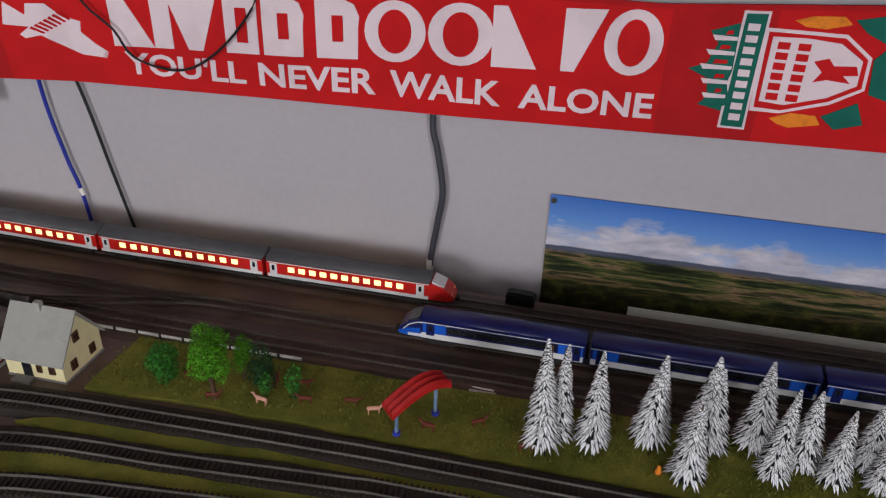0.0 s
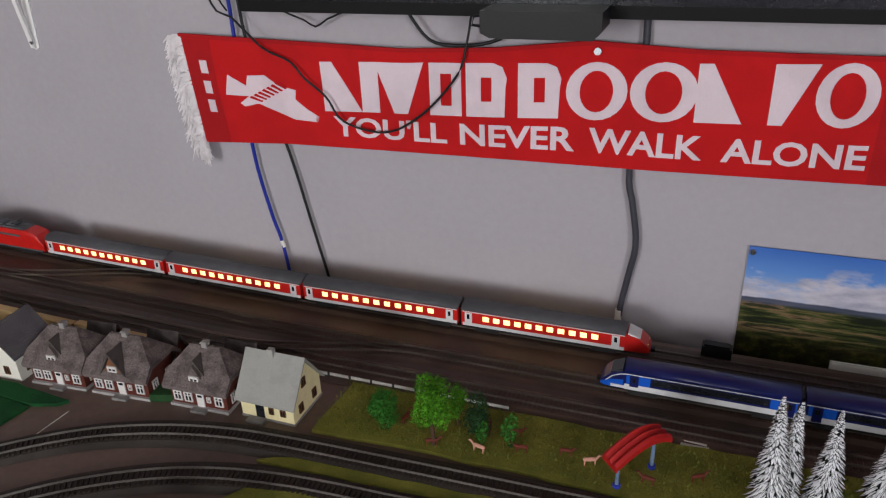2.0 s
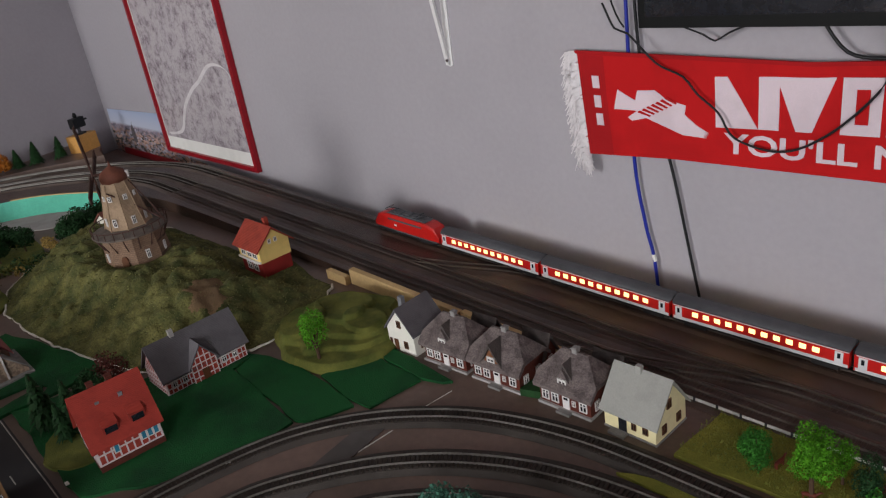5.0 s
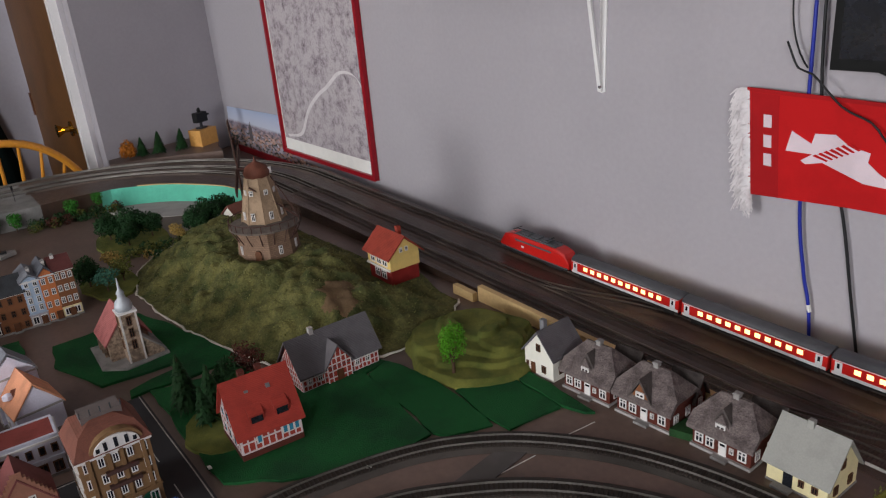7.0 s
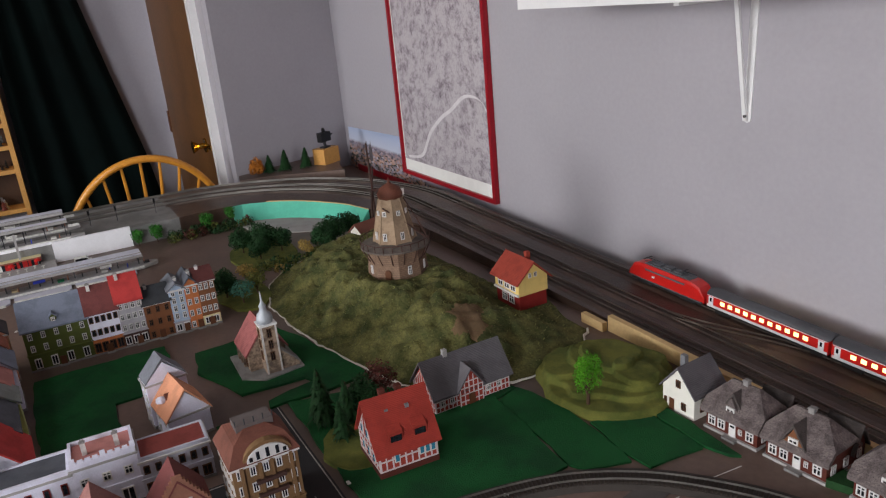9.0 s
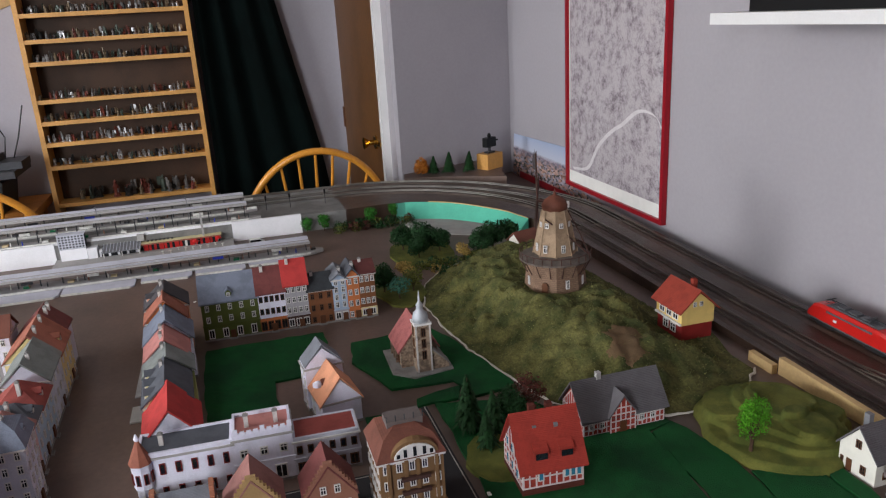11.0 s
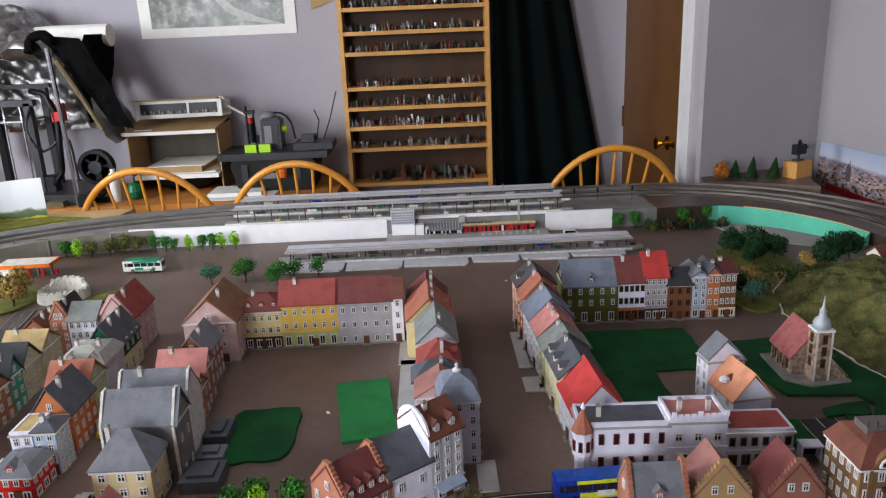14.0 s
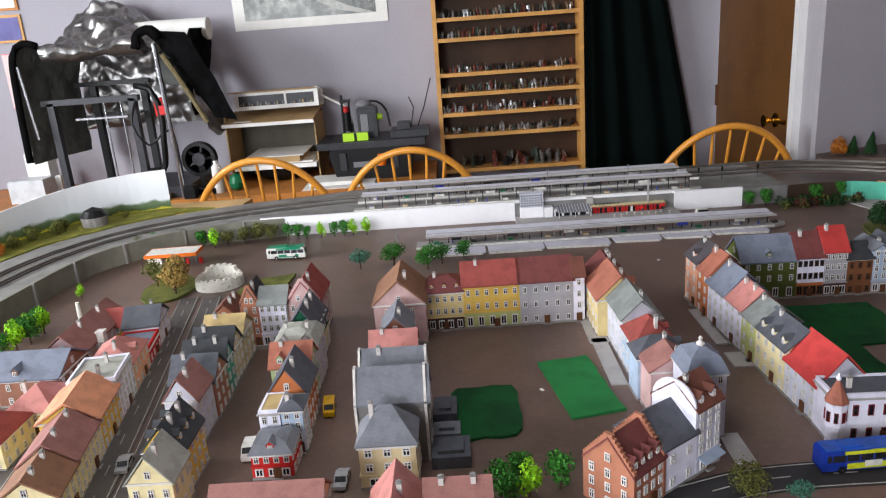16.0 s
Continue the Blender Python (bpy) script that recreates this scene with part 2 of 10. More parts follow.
def part(name, shape, material, parent=None, label="", smooth=False, m=None):
    me = shape if isinstance(shape, bpy.types.Mesh) else shape.mesh(name)
    if not me.materials:
        me.materials.append(material)
    if smooth:
        me.shade_smooth()
    ob = new(name, me)
    if parent:
        ob.parent = parent
    if m is not None:
        ob.matrix_basis = m
    return tagged(ob, label)


def thing(name, label, category, m=None, group="", kind=""):
    ob = new(name)
    ob.empty_display_size = 0.02
    if m is not None:
        ob.matrix_basis = m
    return tagged(ob, label, category, group, kind)


def single(name, shape, material, label, category, m=None, group="", kind="", smooth=False):
    ob = part(name, shape, material, None, "", smooth, m)
    return tagged(ob, label, category, group, kind)


def setting(name, shape, material, label="", m=None):
    return tagged(part(name, shape, material, None, "", False, m), label, "", "", "structure")


def rnd(a, b):
    return random.uniform(a, b)


def smooth_path(pts, step=0.02):
    """An even chain of points on a soft curve through pts (x, y, z)."""
    P = [Vector(p) for p in pts]
    P = [2 * P[0] - P[1]] + P + [2 * P[-1] - P[-2]]
    out = []
    for i in range(1, len(P) - 2):
        k = max(2, int((P[i + 1] - P[i]).length / step))
        for j in range(k):
            t = j / k
            a, b, c, d = P[i - 1], P[i], P[i + 1], P[i + 2]
            out.append(0.5 * (2 * b + (c - a) * t + (2 * a - 5 * b + 4 * c - d) * t * t + (3 * b - a - 3 * c + d) * t ** 3))
    out.append(P[-2])
    return out


# ---- room ----
FLOOR = -0.86
XE, YS, TOP = 1.9, -5.2, 1.55
setting("floor", Shape().box(-4.5, XE + 0.2, YS - 0.2, 0.2, FLOOR - 0.1, FLOOR), CARPET, "dark brown carpeted floor")
setting("ceiling", Shape().box(-4.5, XE + 0.2, YS - 0.2, 0.2, TOP, TOP + 0.1), CEIL, "plain white ceiling")
setting("wall_north", Shape().box(-4.5, XE + 0.2, 0.0, 0.2, FLOOR, TOP), WALLN, "pale lilac-grey painted plaster wall")
setting("wall_west", Shape().box(-4.5, -4.28, YS, -0.555, FLOOR, TOP), WALL, "pale grey painted plaster wall")
setting("wall_closet", Shape().prism([(-4.5, 0.0), (-4.5, -0.555), (-3.352, -0.555), (-3.345, -0.540), (-3.52, 0.0)], "z", FLOOR, TOP), WALLN, "pale grey boxed-out wall corner")
# east wall, with an opening for the added window lamp
east = Shape().box(XE, XE + 0.2, YS, -4.7, FLOOR, TOP).box(XE, XE + 0.2, -3.1, 0.0, FLOOR, TOP)
east.box(XE, XE + 0.2, -4.7, -3.1, FLOOR, 0.45).box(XE, XE + 0.2, -4.7, -3.1, 1.51, TOP)
setting("wall_east", east, WALL, "pale grey painted wall with an unseen window")
south = Shape().box(-4.5, -2.6, YS - 0.2, YS, FLOOR, TOP).box(-1.0, XE + 0.2, YS - 0.2, YS, FLOOR, TOP)
south.box(-2.6, -1.0, YS - 0.2, YS, FLOOR, 0.45).box(-2.6, -1.0, YS - 0.2, YS, 1.51, TOP)
setting("wall_south", south, WALL, "pale grey painted wall with an unseen window")

# ---- layout base ----
setting("ground", Shape().box(-2.86, 1.2, -3.25, -0.04, -0.05, 0.0), BOARD, "brown-painted model railway baseboard")

# ---- model houses ----
PALETTE = {
    "white": (228, 226, 242), "cream": (222, 208, 162), "yellow": (214, 176, 84), "paleyellow": (216, 194, 138), "grey": (166, 162, 168), "lightgrey": (198, 198, 212),
    "blue": (166, 182, 204), "pink": (200, 166, 164), "orange": (190, 112, 66), "terracotta": (164, 108, 84), "brick": (142, 98, 80), "brown": (120, 76, 48),
    "sand": (204, 184, 146), "olive": (84, 92, 40), "paleolive": (178, 182, 120), "palegreen": (168, 190, 140), "teal": (70, 150, 130), "red": (186, 34, 32),
    "shadedgrey": (118, 114, 112), "stone": (122, 92, 62), "darkbrown": (74, 50, 44), "peach": (222, 164, 136), "ochre": (168, 138, 94), "darkgreen": (20, 84, 60),
}
ROOFS = {
    "red": (146, 70, 64), "brightred": (182, 58, 56), "orange": (160, 98, 80), "rose": (184, 122, 116), "brown": (112, 68, 56), "maroon": (112, 60, 58), "darkmaroon": (96, 52, 50),
    "grey": (116, 118, 126), "slate": (84, 86, 94), "black": (60, 62, 66), "bluegrey": (116, 122, 138), "greygreen": (126, 130, 128), "green": (24, 92, 60),
    "tan": (136, 98, 76), "thatch": (104, 94, 92), "lightgrey": (160, 160, 152), "pinkbrown": (150, 104, 98), "darkgrey": (74, 70, 74), "peach": (212, 146, 112),
    "sand": (184, 160, 112),
}
for k, c in PALETTE.items():
    mat("wall_" + k, c, 0.75, 0.14, 30, 500, 0.08)
for k, c in ROOFS.items():
    mat("roof_" + k, c, 0.75, 0.2, 35, 600, 0.16, wave=("Z", 210, 0.3))
FRAMEW = mat("white_window_frame", (212, 208, 206), 0.5, 0.05, 60, 500, 0.0)
FRAMER = mat("dark_red_window_frame", (112, 30, 28), 0.5, 0.1, 60, 500, 0.0)
FRAMEB = mat("brown_window_frame", (84, 54, 34), 0.6, 0.1, 60, 500, 0.0)
DOORB = mat("brown_model_door", (92, 56, 34), 0.6, 0.15, 60, 500, 0.0)
CHIM = mat("chimney_render", (206, 200, 196), 0.8, 0.2, 80, 500, 0.1)
WIN = {}


def lattice(us, vs, y0, y1):
    """One connected frame: every other strip of the grid is solid, the openings between are free."""
    nu, nv = len(us), len(vs)
    verts = [(u, y, v) for y in (y0, y1) for v in vs for u in us]
    at = lambda i, j, k: k * nu * nv + j * nu + i
    solid = lambda i, j: 0 <= i < nu - 1 and 0 <= j < nv - 1 and (i % 2 == 0 or j % 2 == 0)
    faces = []
    for j in range(nv - 1):
        for i in range(nu - 1):
            if not solid(i, j):
                continue
            faces.append((at(i, j, 0), at(i + 1, j, 0), at(i + 1, j + 1, 0), at(i, j + 1, 0)))
            for di, dj, p, q in ((-1, 0, (i, j + 1), (i, j)), (1, 0, (i + 1, j), (i + 1, j + 1)), (0, -1, (i, j), (i + 1, j)), (0, 1, (i + 1, j + 1), (i, j + 1))):
                if not solid(i + di, j + dj):
                    faces.append((at(*p, 0), at(*p, 1), at(*q, 1), at(*q, 0)))
    return Shape().add(verts, faces)


def window_meshes(w, h, bars, frame):
    key = (round(w, 4), round(h, 4), bars, frame.name)
    if key not in WIN:
        t = min(0.0018, w * 0.16)
        us = [-w / 2, -w / 2 + t] + ([-t * 0.35, t * 0.35] if bars > 0 else []) + [w / 2 - t, w / 2]
        vs = [0, t] + ([h * 0.6, h * 0.6 + t * 0.7] if bars > 1 else []) + [h - t, h]
        f = lattice(us, vs, -0.0012, 0.001)
        fm = f.mesh("window")
        fm.materials.append(frame)
        pm = Shape().box(-w / 2 + t, w / 2 - t, -0.0003, 0.0008, t, h - t).mesh("pane")
        pm.materials.append(GLASSW)
        WIN[key] = (fm, pm)
    return WIN[key]


def put_window(parent, u, v, z, turn, w, h, bars=2, frame=None):
    fm, pm = window_meshes(w, h, bars, frame or FRAMEW)
    ob = part("window", fm, None, parent, m=pose(u, v, z, 0, 0, turn))
    part("pane", pm, None, ob)
    return ob


def face_at(side, w, d):
    """A wall's start, direction and turn, seen from outside."""
    return {"f": ((0, 0), (1, 0), 0, w), "r": ((w, 0), (0, 1), 90, d), "b": ((w, d), (-1, 0), 180, w), "l": ((0, d), (0, -1), -90, d)}[side]


def windows_on(parent, side, w, d, z0, h, rows, cols, ww, wh, bars, frame, lift=0.0):
    (u0, v0), (du, dv), turn, run = face_at(side, w, d)
    for r in range(rows):
        for c in range(cols):
            s = run * (c + 0.5) / cols
            o = 0.0004 + lift
            nx, ny = dv, -du
            put_window(parent, u0 + du * s + nx * o, v0 + dv * s + ny * o, z0 + (h - z0) * (r + 0.22) / rows, turn, ww, wh, bars, frame)


def house(A, B, depth, h, rh, wall, roof, label, rt="x", base=None, base_h=0.028, rows=3, cols=4, sides="f", dormer=0, chim=1, step=False,
          ww=0.0085, wh=0.014, bars=2, frame=None, over=0.004, z=0.0, door=True, group="model town houses", name="model_house", side_cols=None, gable_win=True):
    """A model house from the two ends of its front, seen from outside left to right, its depth, wall height and roof height."""
    a = Vector((A[0], A[1], z))
    w = (Vector(B) - Vector(A)).length
    ob = thing(name, label, "model house", Matrix.Translation(a) @ pose(0, 0, 0, 0, 0, math.degrees(math.atan2(B[1] - A[1], B[0] - A[0]))), group)
    wm, rm, d = MATS["wall_" + wall] if isinstance(wall, str) else wall, MATS["roof_" + roof], depth
    s, r = Shape(), Shape()
    th = 0.0035
    if rt == "x":
        s.prism([(0, 0), (d, 0), (d, h), (d / 2, h + rh - th), (0, h)], "x", 0, w)
        for sg in (0, 1):
            y0 = -over if sg == 0 else d + over
            zz = h - over * rh / (d / 2)
            r.add([(-over, y0, zz), (w + over, y0, zz), (w + over, d / 2, h + rh), (-over, d / 2, h + rh), (-over, y0, zz + th), (w + over, y0, zz + th), (w + over, d / 2, h + rh + th), (-over, d / 2, h + rh + th)],
                  [(0, 1, 2, 3), (4, 5, 6, 7), (0, 1, 5, 4), (1, 2, 6, 5), (3, 0, 4, 7)])
    elif rt == "y":
        s.prism([(0, 0), (w, 0), (w, h), (w / 2, h + rh - th), (0, h)], "y", 0, d)
        for sg in (0, 1):
            x0 = -over if sg == 0 else w + over
            zz = h - over * rh / (w / 2)
            r.add([(x0, -over, zz), (x0, d + over, zz), (w / 2, d + over, h + rh), (w / 2, -over, h + rh), (x0, -over, zz + th), (x0, d + over, zz + th), (w / 2, d + over, h + rh + th), (w / 2, -over, h + rh + th)],
                  [(0, 1, 2, 3), (4, 5, 6, 7), (0, 1, 5, 4), (1, 2, 6, 5), (3, 0, 4, 7)])
    elif rt == "hip":
        s.box(0, w, 0, d, 0, h)
        k = min(w, d) * 0.48
        lo = [(-over, -over, h), (w + over, -over, h), (w + over, d + over, h), (-over, d + over, h)]
        hi = [(k, d / 2 - 0.001, h + rh), (w - k, d / 2 - 0.001, h + rh), (w - k, d / 2 + 0.001, h + rh), (k, d / 2 + 0.001, h + rh)] if w >= d else \
             [(w / 2 - 0.001, k, h + rh), (w / 2 + 0.001, k, h + rh), (w / 2 + 0.001, d - k, h + rh), (w / 2 - 0.001, d - k, h + rh)]
        r.loft([lo, [(x, y, q + 0.002) for x, y, q in lo], hi])
    elif rt == "mansard":
        s.box(0, w, 0, d, 0, h)
        q = min(w, d) * 0.2
        r.loft([[(-over, -over, h), (w + over, -over, h), (w + over, d + over, h), (-over, d + over, h)],
                [(q * 0.6, q * 0.6, h + rh * 0.7), (w - q * 0.6, q * 0.6, h + rh * 0.7), (w - q * 0.6, d - q * 0.6, h + rh * 0.7), (q * 0.6, d - q * 0.6, h + rh * 0.7)],
                [(q * 2, q * 2, h + rh), (w - q * 2, q * 2, h + rh), (w - q * 2, d - q * 2, h + rh), (q * 2, d - q * 2, h + rh)]])
    else:
        s.box(0, w, 0, d, 0, h)
        p = 0.004
        s.box(0, w, 0, p, h, h + rh).box(0, w, d - p, d, h, h + rh).box(0, p, p, d - p, h, h + rh).box(w - p, w, p, d - p, h, h + rh)
        r.box(p, w - p, p, d - p, h + 0.0005, h + 0.003)
    if step:
        for at in ((0,) if rt == "y" else (0, 1)):
            run = w if rt == "y" else d
            n = 9
            pts = [(-0.002, 0.0)] + [(-0.002 + run / 2 * k / n * 0.98, h + 0.004 + (rh + 0.004) * (k + e) / n) for k in range(n) for e in (0, 1)]
            pts = pts + [(run - x, zz) for x, zz in reversed(pts)]
            if rt == "y":
                s.prism(pts, "y", -0.003, 0.003)
            else:
                s.prism(pts, "x", *((-0.003, 0.003) if at == 0 else (w - 0.003, w + 0.003)))
    part("wall", s, wm, ob)
    part("roof", r, rm, ob)
    e = 0.0008
    z0 = 0.0
    if base:
        bmat = MATS["wall_" + base] if base in PALETTE else MATS[base]
        part("ground_floor", Shape().box(-e, w + e, -e, d + e, 0, base_h), bmat, ob)
        part("cornice", Shape().box(-0.002, w + 0.002, -0.002, d + 0.002, base_h, base_h + 0.002), wm, ob)
        z0 = base_h
    part("plinth", Shape().box(-0.0016, w + 0.0016, -0.0016, d + 0.0016, 0, 0.004), STONE, ob)
    part("eaves_moulding", Shape().box(-0.0025, w + 0.0025, -0.0025, d + 0.0025, h - 0.004, h - 0.0012), FRAMEW if wall != "white" else CONCRETE, ob)
    for sd in sides:
        cc = cols if sd in "fb" else (side_cols or max(1, round(cols * d / w)))
        windows_on(ob, sd, w, d, z0 + (0.002 if base else 0.0), h, rows, cc, ww, wh, bars, frame, 0.003 if step and ((rt == "y" and sd == "f") or (rt == "x" and sd in "lr")) else 0.0)
        if base:
            (u0, v0), (du, dv), turn, run = face_at(sd, w, d)
            for c in range(max(2, cc - 1)):
                sx = run * (c + 0.5) / max(2, cc - 1)
                put_window(ob, u0 + du * sx + dv * 0.0014, v0 + dv * sx - du * 0.0014, 0.006, turn, ww * 1.5, base_h * 0.62, 1, frame)
    if gable_win and rh > 0.025 and rt in "xy":
        side = "f" if rt == "y" else "r"
        (u0, v0), (du, dv), turn, run = face_at(side, w, d)
        ge = 0.0036 if step else 0.0004
        for k in ((0.5,) if not step else (0.36, 0.64)):
            put_window(ob, u0 + du * run * k + dv * ge, v0 + dv * run * k - du * ge, h + rh * 0.12, turn, ww, wh * 0.9, bars, frame)
        if rt == "x":
            put_window(ob, -ge, d / 2, h + rh * 0.2, -90, ww, wh * 0.9, bars, frame)
    if door:
        dd = part("door", Shape().box(-0.006, 0.006, -0.0022, 0.0005, 0.001, 0.021), DOORB, ob, m=pose(w * 0.5 + (0.5 / cols * w if cols % 2 == 0 else 0), -e - (0.003 if step and rt == "y" else 0), 0))
        part("door_step", Shape().box(-0.008, 0.008, -0.007, -0.0022, 0, 0.003), STONE, dd)
    for k in range(dormer):
        u = w * (k + 0.5) / dormer
        if rt in ("x", "hip", "mansard"):
            dz = h + rh * (0.1 if rt != "mansard" else 0.05)
            dm = part("dormer", Shape().prism([(-0.006, 0), (0.006, 0), (0.006, 0.011), (0, 0.017), (-0.006, 0.011)], "y", 0.0, d * 0.28), wm, ob, m=pose(u, d * 0.06, dz))
            part("dormer_roof", Shape().prism([(-0.0085, 0.0105), (0, 0.0185), (0.0085, 0.0105), (0.0085, 0.0125), (0, 0.0205), (-0.0085, 0.0125)], "y", -0.002, d * 0.3), rm, dm)
            put_window(dm, 0, -0.0005, 0.0025, 0, 0.0075, 0.009, 2, frame)
        else:
            for turn, uu in ((-90, w * 0.12), (90, w * 0.88)):
                vv = d * (k + 0.5) / dormer
                dm = part("dormer", Shape().prism([(-0.006, 0), (0.006, 0), (0.006, 0.011), (0, 0.017), (-0.006, 0.011)], "y", 0.0, w * 0.25), wm, ob, m=pose(uu, vv, h + rh * 0.2, 0, 0, turn))
                part("dormer_roof", Shape().prism([(-0.0085, 0.0105), (0, 0.0185), (0.0085, 0.0105), (0.0085, 0.0125), (0, 0.0205), (-0.0085, 0.0125)], "y", -0.002, w * 0.27), rm, dm)
                put_window(dm, 0, -0.0005, 0.0025, 0, 0.0075, 0.009, 2, frame)
    for k in range(chim):
        u, v = (w * (0.25 + 0.5 * k) if rt != "y" else w * 0.62), (d * 0.42 if rt != "y" else d * (0.3 + 0.4 * k))
        top = h + rh + (0.007 if rt != "flat" else 0.014)
        c = part("chimney", Shape().box(-0.0033, 0.0033, -0.0028, 0.0028, h, top), CHIM, ob, m=pose(u, v, 0))
        part("chimney_cap", Shape().box(-0.0042, 0.0042, -0.0036, 0.0036, top, top + 0.0015).box(-0.0025, 0.0025, -0.002, 0.002, top + 0.0015, top + 0.004), STONE, c)
    return ob


def row(p, q, specs):
    """Houses side by side along the line from p to q, each with its share of the run."""
    p, q = Vector(p), Vector(q)
    t = 0.0
    for share, kw in specs:
        a, b = p.lerp(q, t), p.lerp(q, t + share)
        t += share
        house((a.x, a.y), (b.x, b.y), **kw)


def H(depth, h, rh, wall, roof, label, **kw):
    return dict(depth=depth, h=h, rh=rh, wall=wall, roof=roof, label=label, **kw)


def hx(x0, x1, y0, y1, h, rh, wall, roof, label, rt="y", **kw):
    """A house square to the board, its front to the east; rt "y" turns the gable to the front."""
    return house((x1, y0), (x1, y1), x1 - x0, h, rh, wall, roof, label, rt=rt, **kw)


# block east of the wide street: front row on the road
WH = H(0.062, 0.078, 0.006, "white", "slate", "white two-storey model corner building with flat grey roof", rt="flat", rows=2, cols=6, chim=1, frame=FRAMER, bars=0, wh=0.018, base=None)
row((-1.478, -1.382), (-1.468, -1.062), [
    (0.42, WH),
    (0.27, H(0.066, 0.082, 0.008, "white", "rose", "white model shop with notched parapet and rose roof", rt="flat", rows=1, cols=3, chim=2, base="white", base_h=0.038, bars=2, ww=0.012)),
    (0.31, H(0.06, 0.062, 0.004, "lightgrey", "red", "pale grey model shop with arched windows and red roof", rt="flat", rows=1, cols=6, chim=0, base="lightgrey", base_h=0.03, frame=FRAMEB, bars=0, ww=0.009)),
])
for k in range(9):
    single("battlement", Shape().box(-0.0035, 0.0035, -0.0015, 0.0015, 0, 0.005 if k not in (0, 4, 8) else 0.009), MATS["wall_white"], "small white parapet block on the shop front", "parapet block", pose(-1.4712, -1.242 + k * 0.0098, 0.090, 0, 0, 90), "parapet blocks")
# tall white house with its low orange-roofed wing
house((-1.667, -1.119), (-1.675, -1.052), 0.042, 0.082, 0.036, "white", "grey", "narrow tall white model house with grey roof", rt="y", rows=4, cols=2, sides="lr", side_cols=2, chim=0, over=0.0, door=False, gable_win=False, ww=0.007)
wing = house((-1.590, -1.103), (-1.600, -1.035), 0.075, 0.048, 0.042, "white", "peach", "white model house wing with an orange saddle roof", rt="y", rows=2, cols=2, sides="l", chim=0, door=False, gable_win=False)
part("roof_loft", Shape().prism([(-0.015, 0), (0.015, 0), (0.015, 0.006), (0, 0.022), (-0.015, 0.006)], "y", 0, 0.024), MATS["roof_brown"], wing, "brown roof loft", m=pose(0.012, 0.04, 0.054, 0, 0, -90))
part("paper_wad", Shape().turn([(0.002, 0), (0.009, 0.003), (0.008, 0.009), (0.002, 0.012)], 7), MATS["wall_white"], wing, "white crumpled scrap", m=pose(0.006, 0.042, 0.060))
# west side of that block, along the wide street (fronts face the street)
row((-2.10, -1.412), (-1.535, -1.378), [
    (0.125, H(0.085, 0.105, 0.035, "peach", "darkgrey", "orange model town house with dark steep roof", rows=4, cols=2, sides="fl", rt="x", dormer=1)),
    (0.105, H(0.08, 0.098, 0.042, "orange", "orange", "orange-gabled model town house with white front", rows=4, cols=2, rt="x", chim=1)),
    (0.15, H(0.085, 0.088, 0.042, "white", "bluegrey", "white model town house with grey-blue roof", rows=4, cols=3, rt="x", chim=1, over=0.006)),
    (0.14, H(0.078, 0.085, 0.036, "white", "rose", "pale blue model town house with rose roof", rows=4, cols=3, rt="x", chim=2)),
    (0.105, H(0.082, 0.082, 0.032, "paleolive", "greygreen", "olive-green model town house with grey roof", rows=3, cols=2, rt="x", over=0.005)),
    (0.195, H(0.076, 0.08, 0.032, "cream", "slate", "cream model town house with grey dormered roof", rows=3, cols=4, dormer=3, rt="x")),
    (0.18, H(0.085, 0.068, 0.048, "lightgrey", "brightred", "pale model town house with bright red roof", rows=3, cols=4, rt="x", chim=0, gable_win=False)),
])
# back row of that block, fronts face the green
row((-2.058, -1.30), (-2.053, -0.915), [
    (0.315, H(0.10, 0.09, 0.045, "olive", "bluegrey", "dark olive-green model house with wide slate roof", rows=2, cols=5, base="olive", base_h=0.035, dormer=1, chim=0)),
    (0.155, H(0.08, 0.095, 0.045, "white", "maroon", "white model house with orange ground floor and maroon roof", rows=2, cols=5, base="orange", base_h=0.035, chim=1, bars=0, frame=FRAMEB)),
    (0.13, H(0.08, 0.105, 0.045, "grey", "brightred", "grey model house with bright red roof and dark red shop", rows=3, cols=4, base="darkbrown", base_h=0.03, chim=1)),
    (0.145, H(0.08, 0.084, 0.026, "brown", "black", "orange-brown model house with black roof", rows=3, cols=3, chim=1, frame=FRAMEB)),
    (0.085, H(0.08, 0.102, 0.012, "blue", "grey", "narrow blue-grey model house with low grey gable", rows=4, cols=2, base="grey", rt="y", gable_win=False)),
    (0.075, H(0.08, 0.106, 0.016, "orange", "slate", "narrow orange model house with slate gable roof", rows=4, cols=2, rt="y", gable_win=False)),
    (0.095, H(0.08, 0.108, 0.018, "brown", "darkmaroon", "narrow brown model house with cream ground floor", rows=3, cols=3, base="cream", base_h=0.026)),
])
# row across the road, fronts face the camera's side
hx(-1.372, -1.312, -1.346, -1.274, 0.058, 0.042, "terracotta", "grey", "brick model house with grey roof and stepped ends", rt="x", step=True, rows=2, cols=3, chim=0, dormer=1)
hx(-1.388, -1.328, -1.262, -1.188, 0.056, 0.046, "ochre", "pinkbrown", "yellow-brick model house with stepped gable", step=True, rows=2, cols=3, chim=0, sides="f")
hx(-1.388, -1.328, -1.160, -1.092, 0.055, 0.044, "brick", "maroon", "red-brick model house with stepped gable", step=True, rows=2, cols=3, chim=0, sides="f")
